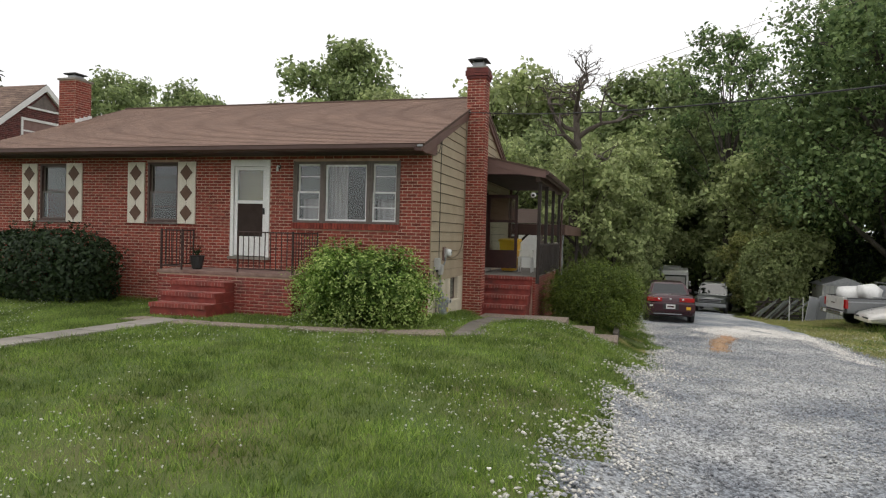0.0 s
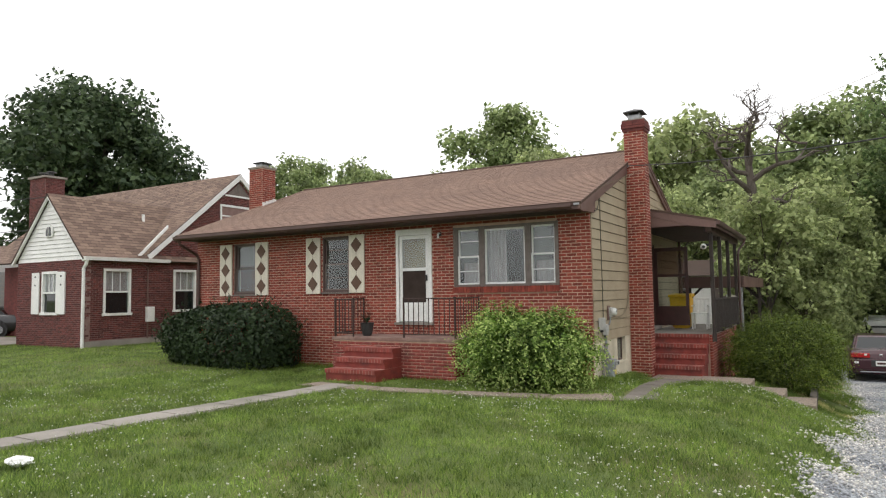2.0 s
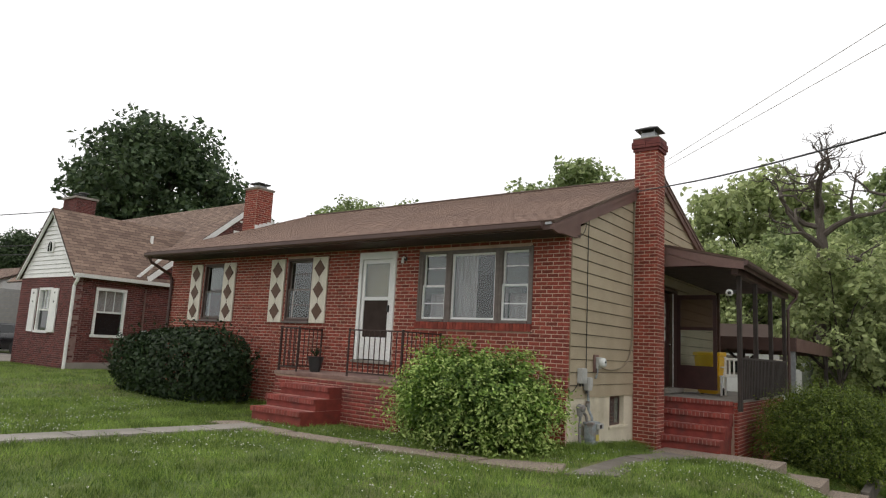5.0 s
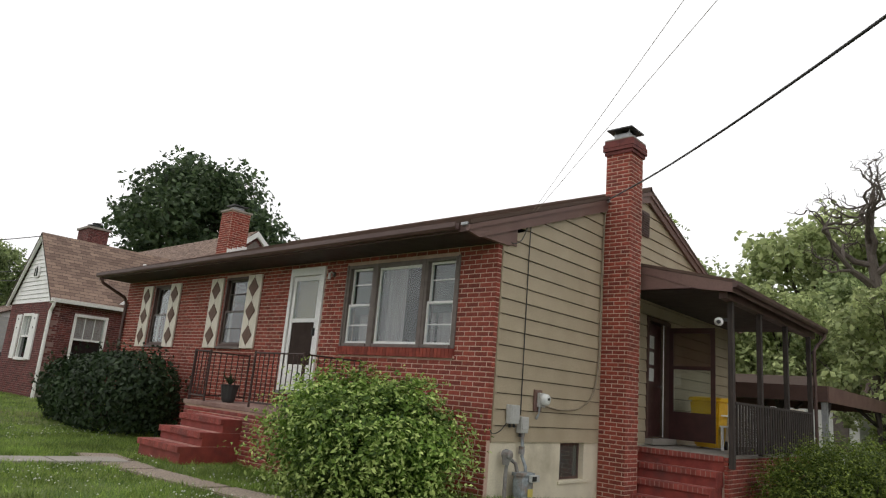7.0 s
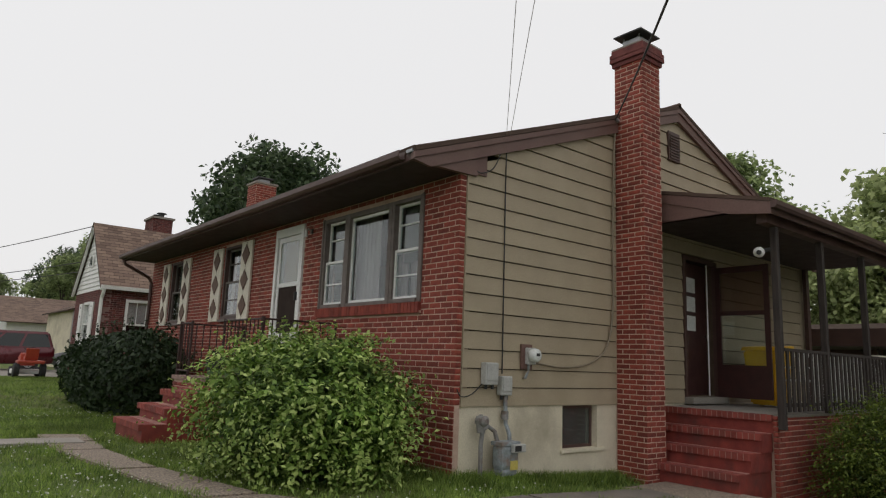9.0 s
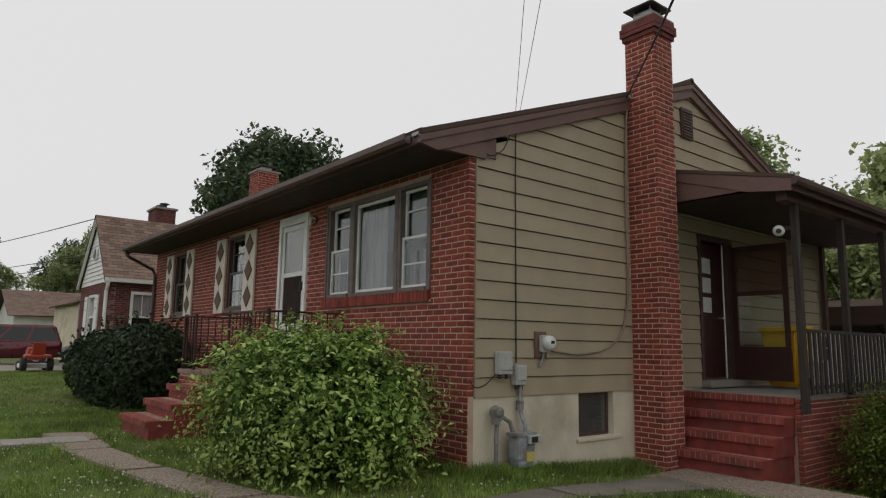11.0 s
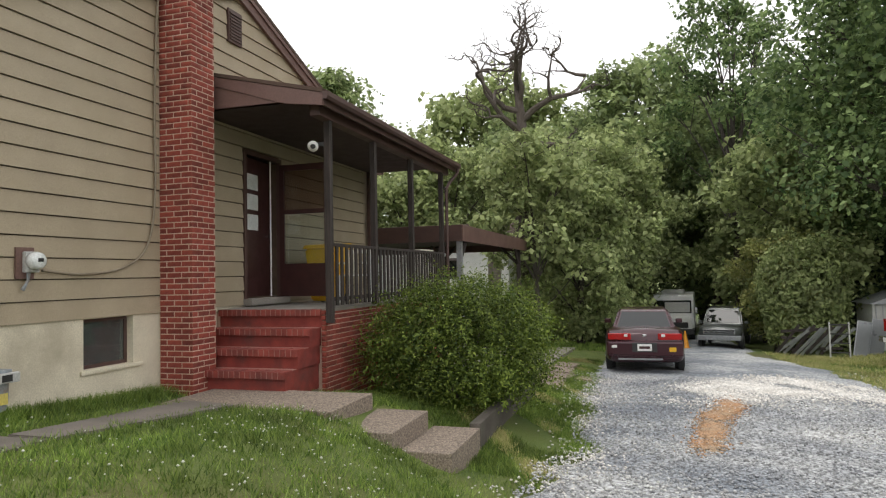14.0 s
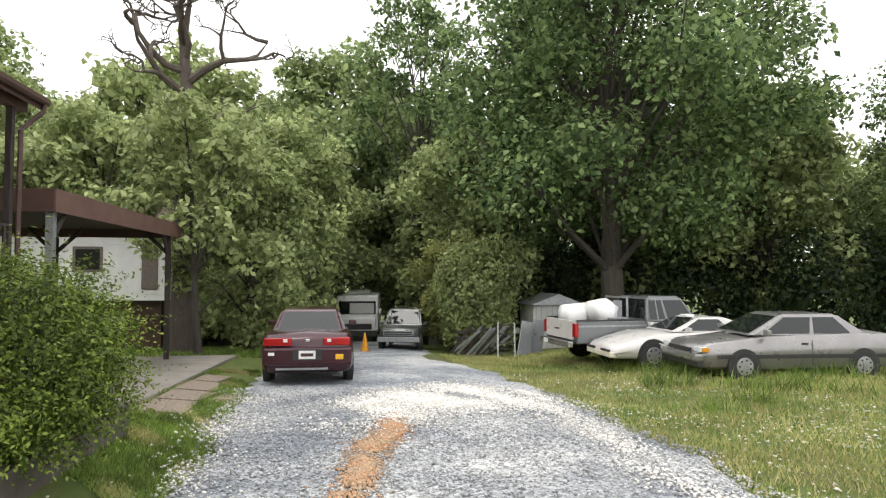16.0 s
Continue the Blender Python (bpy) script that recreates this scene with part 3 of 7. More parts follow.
# the sided gable end with its painted foundation
DOORWAY = (4.78, 5.70, 1.12, 3.26)
BWIN = (1.85, 2.55, 0.46, 1.0)
inner = [(a, b, c, d) for a, b, c, d in split_rect(0.24, YB - 0.2, -1.2, 3.72, [DOORWAY, (BWIN[0] - 0.05, BWIN[1] + 0.05, BWIN[2] - 0.05, BWIN[3] + 0.004)])]
# dark sheet behind the boards: the shadow at each lap put in as colour
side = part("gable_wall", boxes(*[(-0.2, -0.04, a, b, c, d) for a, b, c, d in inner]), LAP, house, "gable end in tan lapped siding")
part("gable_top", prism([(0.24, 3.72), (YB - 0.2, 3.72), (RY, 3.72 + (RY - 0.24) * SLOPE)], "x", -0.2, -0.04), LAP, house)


part("eave_return", prism([(0.0, 3.70), (0.40, 3.70), (0.40, 4.10), (0.0, 3.95)], "x", -0.03, 0.019), MAUVE, house)
z = 1.01
while z < PEAK - 0.25:
    za, zb = z, z + 0.2139 - 0.012
    ya = 0.118 if za < 3.72 else max(0.118, RY - (PEAK - 0.12 - za) / SLOPE)
    yb = YB if za < 3.72 else min(YB, RY + (PEAK - 0.12 - za) / SLOPE)
    spans = [(ya, 2.98), (3.40, yb)] if ya < 2.9 else [(max(ya, 3.40), yb)]
    if za < DOORWAY[3] and zb > DOORWAY[2]:
        spans = [(ya, 2.98), (3.40, DOORWAY[0] - 0.06), (DOORWAY[1] + 0.06, yb)]
    for a, b in spans:
        if b - a < 0.1:
            continue
        taper = 0 if za < 3.72 else (zb - za) / SLOPE
        bm = bmesh.new()
        pa = a + (taper if za >= 3.72 and a == ya else 0)
        pb = b - (taper if za >= 3.72 and b == yb else 0)
        if pb - pa < 0.05:
            pa = pb = (pa + pb) / 2
        vs = [bm.verts.new(p) for p in ((-0.03, a, za), (-0.03, b, za), (-0.03, pb, zb), (-0.03, pa, zb), (0.012, a, za), (0.012, b, za), (-0.006, pb, zb), (-0.006, pa, zb))]
        for f in ((4, 5, 6, 7), (0, 1, 5, 4), (3, 2, 6, 7), (0, 4, 7, 3), (1, 5, 6, 2)):
            bm.faces.new([vs[i] for i in f])
        bmesh.ops.recalc_face_normals(bm, faces=bm.faces[:])
        part("board", bm, SIDING, side)
    z += 0.2139
part("foundation", boxes(*[(-0.14, -0.012, a, b, c, d) for a, b, c, d in split_rect(0.016, 4.4, -0.4, 1.008, [BWIN])], bevel=0.004), STUCCO, house, "cream painted basement wall, stained near the ground")
part("foundation", boxes((-0.14, -0.012, 4.4, YB, -1.3, 1.008)), STUCCO, house)
bw = part("basement_window", boxes((-0.13, -0.10, 1.85, 1.89, 0.46, 1.0), (-0.13, -0.10, 2.51, 2.55, 0.46, 1.0), (-0.13, -0.10, 1.89, 2.51, 0.46, 0.50), (-0.13, -0.10, 1.89, 2.51, 0.96, 1.0)), BROWN, house, "small dark basement window in a cream reveal")
part("screen", boxes((-0.125, -0.118, 1.89, 2.51, 0.5, 0.96)), GREYMESH, bw)
part("pane", boxes((-0.112, -0.108, 1.89, 2.51, 0.5, 0.96)), PANE, bw)
part("sill", boxes((-0.12, 0.02, 1.80, 2.68, 0.415, 0.458), bevel=0.008), STUCCO, bw)
part("gable_vent", boxes((-0.02, 0.035, 4.36, 4.69, 4.83, 5.32), bevel=0.006), BROWN, house, "dark louvred gable vent")
vent = house.children[-1]
for k in range(9):
    part("slat", boxes((0.036, 0.05, 4.385, 4.665, 4.87 + k * 0.047, 4.893 + k * 0.047)), BROWN, vent)


# the roof: two planes with shingle courses
def shingle_mat(name, a, b):
    m, n, l, p = nodes_of(name)
    co, br, nz = n.new("ShaderNodeTexCoord"), n.new("ShaderNodeTexBrick"), n.new("ShaderNodeTexNoise")
    l.new(co.outputs["UV"], br.inputs[0])
    br.inputs["Color1"].default_value, br.inputs["Color2"].default_value, br.inputs["Mortar"].default_value = rgb(a), rgb(b), rgb([v * 0.45 for v in b])
    br.inputs["Scale"].default_value, br.inputs["Mortar Size"].default_value = 1.0, 0.006
    br.inputs["Brick Width"].default_value, br.inputs["Row Height"].default_value = 0.30, 0.145
    nz.inputs["Scale"].default_value, nz.inputs["Detail"].default_value = 0.7, 8
    l.new(co.outputs["Object"], nz.inputs[0])
    mr, hs = n.new("ShaderNodeMapRange"), n.new("ShaderNodeHueSaturation")
    mr.inputs[1].default_value, mr.inputs[2].default_value, mr.inputs[3].default_value, mr.inputs[4].default_value = 0.3, 0.7, 0.90, 1.10
    l.new(nz.outputs[0], mr.inputs[0])
    l.new(mr.outputs[0], hs.inputs["Value"])
    l.new(br.outputs[0], hs.inputs["Color"])
    l.new(hs.outputs[0], p.inputs["Base Color"])
    p.inputs["Roughness"].default_value = 0.95
    gr, bp = n.new("ShaderNodeTexNoise"), n.new("ShaderNodeBump")
    gr.inputs["Scale"].default_value = 160
    l.new(co.outputs["Object"], gr.inputs[0])
    bp.inputs["Strength"].default_value, bp.inputs["Distance"].default_value = 0.6, 0.005
    l.new(gr.outputs[0], bp.inputs["Height"])
    l.new(bp.outputs[0], p.inputs["Normal"])
    return m


SHINGLE = shingle_mat("brown_shingles", SHINGLE_A, SHINGLE_B)
SHINGLE_NB = shingle_mat("patchy_brown_shingles", (0.24, 0.165, 0.125), (0.13, 0.085, 0.065))


def roof_plane(name, p0, p1, q0, q1, material, parent, thick=0.05, course=0.145, label=""):
    """A slope from its eave p0-p1 to its ridge q0-q1, laid in overlapping courses, each a little proud of the next."""
    p0, p1, q0, q1 = (Vector(p) for p in (p0, p1, q0, q1))
    up = (p1 - p0).cross(q0 - p0).normalized()
    if up.z < 0:
        up = -up
    rows = max(int((q0 - p0).length / course), 2)
    bm = bmesh.new()
    uv = bm.loops.layers.uv.new("UVMap")
    prev = None
    for k in range(rows):
        a, b = k / rows, (k + 1) / rows
        e0, e1, f0, f1 = p0.lerp(q0, a) + up * 0.006, p1.lerp(q1, a) + up * 0.006, p0.lerp(q0, b), p1.lerp(q1, b)
        v = [bm.verts.new(c) for c in (e0, e1, f1, f0)]
        if prev:
            bm.faces.new((prev[0], prev[1], v[1], v[0]))
        f = bm.faces.new(v)
        for lp, c in zip(f.loops, (e0, e1, f1, f0)):
            lp[uv].uv = ((c - p0).dot((p1 - p0).normalized()), k * course + (0.001 if c in (e0, e1) else course - 0.002))
        prev = (v[3], v[2])
    low = [bm.verts.new(c - up * thick) for c in (p0, p1, q1, q0)]
    bm.faces.new(low)
    top = [bm.verts.new(c + up * 0.012) for c in (p0, p1)]
    bm.faces.new((low[0], low[1], top[1], top[0]))
    for i, j, a, b in ((1, 2, p1, q1), (3, 0, q0, p0)):
        bm.faces.new((low[i], low[j], bm.verts.new(b + up * 0.006), bm.verts.new(a + up * 0.006)))
    bmesh.ops.recalc_face_normals(bm, faces=bm.faces[:])
    return part(name, bm, material, parent, label)


RXL, RXR = XL - 0.05, 0.09
roof_plane("roof", (RXL, EAVE_Y, EAVE_Z), (RXR, EAVE_Y, EAVE_Z), (RXL, RY, PEAK), (RXR, RY, PEAK), SHINGLE, house, label="brown asphalt shingle roof slope")
roof_plane("roof", (RXL, 2 * RY - EAVE_Y, EAVE_Z), (RXR, 2 * RY - EAVE_Y, EAVE_Z), (RXL, RY, PEAK), (RXR, RY, PEAK), SHINGLE, house)
rcap = bmesh.new()
tube(rcap, [(RXL, RY, PEAK + 0.0), (RXR, RY, PEAK + 0.0)], 0.045, 8)
part("ridge_cap", rcap, SHINGLE, house)
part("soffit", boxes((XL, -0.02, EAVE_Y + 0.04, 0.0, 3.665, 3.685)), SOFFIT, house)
part("fascia", boxes((RXL + 0.01, RXR - 0.03, EAVE_Y + 0.012, EAVE_Y + 0.04, 3.655, 3.775), bevel=0.004), BROWN, house)
gut = prism([(EAVE_Y - 0.085, 3.775), (EAVE_Y - 0.085, 3.71), (EAVE_Y - 0.06, 3.675), (EAVE_Y + 0.008, 3.675), (EAVE_Y + 0.008, 3.775), (EAVE_Y, 3.775), (EAVE_Y, 3.683), (EAVE_Y - 0.055, 3.683), (EAVE_Y - 0.077, 3.714), (EAVE_Y - 0.077, 3.775)], "x", RXL, -0.105)
part("gutter", gut, BROWN, house, "brown metal gutter along the front eave")
dsp = bmesh.new()
tube(dsp, [(XL + 0.12, -0.76, 3.69), (XL + 0.12, -0.70, 3.55), (XL + 0.12, -0.12, 3.28), (XL + 0.12, -0.05, 3.15), (XL + 0.12, -0.05, 0.35)], 0.04, 8)
part("downspout", dsp, BROWN, house)
# rake boards and the boxed eave returns on the gable end
for sgn in (-1, 1):
    ya, yb = (EAVE_Y, RY) if sgn < 0 else (2 * RY - EAVE_Y, RY)
    pr = [(ya, EAVE_Z - 0.06), (yb, PEAK - 0.06), (yb, PEAK - 0.27), (ya + 0.25 * -sgn, EAVE_Z - 0.06 + 0.25 * SLOPE - 0.21), (ya, EAVE_Z - 0.14)]
    part("rake_board", prism(pr, "x", 0.018, 0.062), MAUVE, house, "faded brown rake board")
    pr = [(ya, EAVE_Z - 0.06), (yb, PEAK - 0.06), (yb, PEAK - 0.13), (ya, EAVE_Z - 0.13)]
    part("rake_trim", prism(pr, "x", 0.0625, 0.085), MAUVE, house)
    e = 0.97 * -sgn
    pr = [(ya, EAVE_Z - 0.14), (ya + e, EAVE_Z - 0.14 + 0.97 * SLOPE - 0.16), (ya + e, EAVE_Z - 0.13), (ya + 0.6 * -sgn, 3.66), (ya, 3.66)]
    part("eave_return", prism(pr, "x", -0.02, 0.04), MAUVE, house, "faded brown boxed eave return")
part("rake_board", prism([(EAVE_Y, EAVE_Z - 0.06), (RY, PEAK - 0.06), (RY, PEAK - 0.24), (EAVE_Y, EAVE_Z - 0.2)], "x", XL - 0.04, XL), MAUVE, house)
part("gutter_end", boxes((-0.06, 0.05, EAVE_Y - 0.02, EAVE_Y + 0.01, 3.735, 3.775), bevel=0.006), GALV, house, "pale metal drip edge")


# windows of the front
SHADE = mat("dull_roller_blind", (0.12, 0.11, 0.105), (0.09, 0.082, 0.078), scale=3, rough=0.9, bump=0.1)


def sash(win, x0, x1, z0, z1, y, m=WHITE, w=0.035):
    s = part("sash", boxes((x0, x0 + w, y, y + 0.035, z0, z1), (x1 - w, x1, y, y + 0.035, z0, z1), (x0 + w, x1 - w, y, y + 0.035, z0, z0 + w), (x0 + w, x1 - w, y, y + 0.035, z1 - w, z1)), m, win)
    p = part("pane", boxes((x0 + w, x1 - w, y + 0.015, y + 0.019, z0 + w, z1 - w)), PANE, win)
    p.visible_shadow = False
    return s


def cloth(win, name, x0, x1, z0, z1, y, m, waves=6, amp=0.025):
    bm = bmesh.new()
    n = waves * 8
    front, back = [], []
    for i in range(n + 1):
        u = i / n
        dy = amp * math.sin(u * waves * 2 * math.pi) + amp * 0.4 * math.sin(u * waves * 5.1)
        for lst, o in ((front, 0.0), (back, 0.004)):
            lst.append([bm.verts.new((x0 + (x1 - x0) * u, y + dy + o, zz)) for zz in (z0, z1)])
    for lst in (front, back):
        for a, b in zip(lst, lst[1:]):
            bm.faces.new((a[0], b[0], b[1], a[1]))
    return part(name, bm, m, win, smooth=True)


def double_hung(x0, x1, z0, z1, frame_m, sash_m, label, bars=0, blind=0.5, curtain=False, grid=False):
    win = part("window", boxes((x0, x0 + 0.05, -0.005, 0.16, z0, z1), (x1 - 0.05, x1, -0.005, 0.16, z0, z1), (x0 + 0.05, x1 - 0.05, -0.005, 0.16, z1 - 0.05, z1), (x0 + 0.05, x1 - 0.05, -0.03, 0.16, z0, z0 + 0.05), bevel=0.004), frame_m, house, label)
    zm = (z0 + z1) / 2
    sash(win, x0 + 0.05, x1 - 0.05, zm - 0.02, z1 - 0.05, 0.07, sash_m)
    sash(win, x0 + 0.05, x1 - 0.05, z0 + 0.05, zm + 0.02, 0.03, sash_m)
    if grid:
        part("glazing_bar", boxes((x0 + 0.08, x1 - 0.08, 0.028, 0.045, (z0 + zm) / 2, (z0 + zm) / 2 + 0.02)), sash_m, win)
        part("glazing_bar", boxes((x0 + 0.08, x1 - 0.08, 0.068, 0.085, (z1 + zm) / 2, (z1 + zm) / 2 + 0.02)), sash_m, win)
    if blind:
        part("blind", boxes((x0 + 0.06, x1 - 0.06, 0.165, 0.17, z1 - (z1 - z0) * blind, z1 - 0.06)), SHADE, win, "drawn dull grey roller blind")
    if curtain:
        cloth(win, "curtain", x0 + 0.06, x1 - 0.06, z0 + 0.06, zm + 0.1, 0.30, CURTAIN, 3, 0.02)
    return win


double_hung(-10.2, -9.36, 2.12, 3.52, BROWN, GREYFRAME, "double-hung window in a brown frame, blind half down", blind=0.45)
double_hung(-7.0, -6.14, 2.14, 3.54, BROWN, GREYFRAME, "double-hung window in a brown frame with glazing bars", blind=0.0, grid=True)
double_hung(-3.12, -2.47, 2.2, 3.54, GREYFRAME, WHITE, "narrow double-hung window flanking the picture window", blind=0.6, curtain=True, grid=True)
double_hung(-1.34, -0.70, 2.2, 3.54, GREYFRAME, WHITE, "narrow double-hung window flanking the picture window", blind=0.6, curtain=True, grid=True)
pic = part("picture_window", boxes((-2.465, -2.39, -0.01, 0.16, 2.2, 3.54), (-1.42, -1.345, -0.01, 0.16, 2.2, 3.54), (-2.39, -1.42, -0.005, 0.16, 3.47, 3.54), (-2.39, -1.42, -0.005, 0.16, 2.2, 2.25), bevel=0.004), GREYFRAME, house, "large fixed picture window with a half-drawn pale curtain")
sash(pic, -2.39, -1.42, 2.25, 3.47, 0.04, WHITE, 0.04)
cloth(pic, "curtain", -2.62, -1.97, 2.2, 3.5, 0.27, CURTAIN, 7, 0.022)
cloth(pic, "curtain", -1.48, -1.30, 2.2, 3.5, 0.27, CURTAIN, 2, 0.022)
for a, b in ((-3.16, -3.121), (-0.699, -0.66)):
    part("mullion_cover", boxes((a, b, -0.02, 0.12, 2.2, 3.55), bevel=0.004), GREYFRAME, pic)
sillb = part("brick_sill", boxes((-3.18, -0.65, -0.03, 0.1, 2.06, 2.09)), MORTAR, house, "row of bricks on edge under the wide window")
for k in range(36):
    x = -3.18 + k * 0.0703
    bm = boxes((x + 0.004, x + 0.064, -0.05, 0.1, 2.062, 2.195), bevel=0.004)
    part("brick", bm, BRICK, sillb)
part("sill", boxes((-10.22, -9.34, -0.045, 0.1, 2.07, 2.118), bevel=0.006), GREYFRAME, house)
part("sill", boxes((-7.02, -6.12, -0.045, 0.1, 2.09, 2.138), bevel=0.006), GREYFRAME, house)


def shutter(x0, x1, z0, z1):
    s = part("shutter", boxes((x0, x1, -0.045, -0.006, z0, z1), bevel=0.006), CREAM, house, "cream board shutter with three brown diamonds")
    part("groove", boxes(((x0 + x1) / 2 - 0.004, (x0 + x1) / 2 + 0.004, -0.0465, -0.045, z0 + 0.02, z1 - 0.02)), DIAMOND, s)
    cx, h = (x0 + x1) / 2, (z1 - z0)
    for k in range(3):
        cz = z0 + h * (k * 0.325 + 0.175)
        bm = prism([(cx - 0.165, cz), (cx, cz - 0.19), (cx + 0.165, cz), (cx, cz + 0.19)], "y", -0.062, -0.0455, bevel=0.004)
        part("diamond", bm, DIAMOND, s, "raised brown diamond")


for a, b, c, d in ((-10.73, -10.26, 2.08, 3.52), (-9.35, -8.88, 2.09, 3.53), (-7.53, -7.06, 2.1, 3.54), (-6.13, -5.66, 2.11, 3.55)):
    shutter(a, b, c, d)

# front door with its white storm door
door = part("front_door", boxes((-4.73, -4.65, -0.03, 0.2, 1.40, 3.58), (-3.82, -3.74, -0.03, 0.2, 1.40, 3.58), (-4.65, -3.82, -0.03, 0.2, 3.44, 3.58), bevel=0.006), WHITE, house, "white storm door in a white frame over a tan inner door")
storm = part("storm_door", boxes((-4.64, -4.56, 0.0, 0.035, 1.42, 3.43), (-3.91, -3.83, 0.0, 0.035, 1.42, 3.43), (-4.56, -3.91, 0.0, 0.035, 3.35, 3.43), (-4.56, -3.91, 0.0, 0.035, 2.60, 2.67), (-4.56, -3.91, 0.0, 0.035, 1.42, 1.86), bevel=0.005), WHITE, door)
part("pane", boxes((-4.56, -3.91, 0.015, 0.019, 2.67, 3.35)), PANE, storm)
part("screen", boxes((-4.56, -3.91, 0.015, 0.019, 1.86, 2.60)), MESH, storm, "dark brown insect screen")
for k in range(9):
    x = -4.55 + k * 0.072
    part("slat", boxes((x, x + 0.045, -0.008, 0.0, 1.5, 1.82)), WHITE, storm)
part("handle", boxes((-3.895, -3.865, -0.05, 0.0, 2.36, 2.5), bevel=0.008), BLACKTRIM, storm, "black lever handle")
inner_door = part("inner_door", boxes((-4.65, -3.82, 0.13, 0.175, 1.42, 3.44)), BLIND, door, "tan inner door behind glass")
part("door_panel", boxes((-4.5, -3.97, 0.122, 0.131, 1.5, 2.55), bevel=0.004), DARKDOOR, inner_door)
part("threshold", boxes((-4.76, -3.71, -0.08, 0.2, 1.34, 1.40), bevel=0.006), CONCRETE, door)

# chimney on the gable end
chim = part("chimney", boxes((0.0, 0.474, 2.976, 3.414, -0.3, 6.05)), MORTAR, house, "tall red brick chimney against the siding")
CZ0 = 0.0 - COURSE * 2
cr = brick_rects(0.0, 0.48, CZ0, 6.0)
right = brick_rects(2.97, 3.42, CZ0, 6.0, shift=-BLEN / 2)
near = lambda r: abs(r[2] - 1.6)
lay_bricks(cr, pose(0, 2.984, 0), chim, BRICK, BRICK_FAR, 150, near)
lay_bricks(right, pose(0.466, 0, 0) @ pose(0, 0, 0, 0, 0, 90), chim, BRICK, BRICK_FAR, 150, near)
lay_bricks(brick_rects(-0.48, 0.0, 4.0 + COURSE, 6.0), pose(0, 3.409, 0, 0, 0, 180), chim, BRICK, BRICK_FAR, 0)
for k, o in enumerate((0.025, 0.05, 0.05, 0.03)):
    za = 5.93 + k * COURSE
    bm = bmesh.new()
    for s in range(2):
        for a, b in ((-o, 0.24), (0.245, 0.48 + o)):
            y0 = 2.97 - o if s == 0 else 3.20
            box(bm, a, b, y0, 3.195 if s == 0 else 3.42 + o, za + 0.003, za + COURSE - 0.006)
    part("corbel", bm, BRICK_NB, chim)
part("cap", boxes((-0.03, 0.51, 2.94, 3.45, 6.195, 6.225), bevel=0.01), CONCRETE, chim)
part("flue", boxes((0.09, 0.39, 3.05, 3.34, 6.22, 6.36), bevel=0.02), GALV, chim, "galvanised flue collar")
hood = bmesh.new()
hv = [hood.verts.new(p) for p in ((0.0, 2.95, 6.42), (0.48, 2.95, 6.42), (0.48, 3.44, 6.42), (0.0, 3.44, 6.42), (0.24, 3.195, 6.53), (0.0, 2.95, 6.40), (0.48, 2.95, 6.40), (0.48, 3.44, 6.40), (0.0, 3.44, 6.40))]
for f in ((0, 1, 4), (1, 2, 4), (2, 3, 4), (3, 0, 4), (0, 1, 6, 5), (1, 2, 7, 6), (2, 3, 8, 7), (3, 0, 5, 8), (5, 6, 7, 8)):
    hood.faces.new([hv[i] for i in f])
bmesh.ops.recalc_face_normals(hood, faces=hood.faces[:])
part("hood", hood, BLACKTRIM, chim, "dark metal chimney hood")
leg = boxes(*[(x, x + 0.015, y, y + 0.015, 6.34, 6.41) for x in (0.1, 0.365) for y in (3.06, 3.315)])
part("hood_leg", leg, GALV, chim)

# second chimney through the roof at the far end
ch2 = part("chimney", boxes((-12.2, -11.62, 2.45, 3.05, 4.2, 6.25)), MORTAR, house, "short red brick chimney with white stepped flashing")
lay_bricks(brick_rects(-12.2, -11.62, 4.6, 6.25), pose(0, 2.455, 0), ch2, BRICK, BRICK_FAR, 0)
lay_bricks(brick_rects(2.45, 3.05, 4.6, 6.25, shift=-0.1), pose(-11.625, 0, 0, 0, 0, 90), ch2, BRICK, BRICK_FAR, 0)
part("cap", boxes((-12.24, -11.58, 2.41, 3.09, 6.25, 6.31), bevel=0.01), CONCRETE, ch2)
part("flue", boxes((-12.05, -11.77, 2.6, 2.9, 6.31, 6.43)), GALV, ch2)
part("hood", boxes((-12.13, -11.69, 2.52, 2.98, 6.44, 6.48), bevel=0.008), BLACKTRIM, ch2)
for k in range(4):
    part("flashing", boxes((-11.63, -11.60, 2.46 + k * 0.15, 2.62 + k * 0.15, 4.95 + k * 0.055, 5.12 + k * 0.055)), WHITE, ch2)

# ---- front stoop with brick steps ----
stoop = thing("front_stoop", "red brick stoop with three steps at the front door", "steps", (-4.1, -0.6, 0.3))
ST = 1.12
CAP = mat("stoop_landing", (0.27, 0.18, 0.15), (0.17, 0.10, 0.082), scale=4, rough=0.9, bump=0.5, fine=90, dirt=(0.13, 0.07, 0.06))
STOOP_Y = -1.18
part("core", boxes((-5.68, -2.5, STOOP_Y, -0.002, -0.2, ST - 0.07)), MORTAR, stoop)
lay_bricks(brick_rects(-5.70, -2.48, 0.14, 0.14 + COURSE * 13), pose(0, STOOP_Y + 0.002, 0), stoop, BRICK, STEP_BRICK, 0)
lay_bricks(brick_rects(0.0, 1.19, 0.14, 0.14 + COURSE * 13), pose(-5.678, 0, 0, 0, 0, -90), stoop, BRICK, STEP_BRICK, 0)
lay_bricks(brick_rects(-1.19, 0.0, 0.14, 0.14 + COURSE * 13), pose(-2.502, 0, 0, 0, 0, 90), stoop, BRICK, STEP_BRICK, 0)
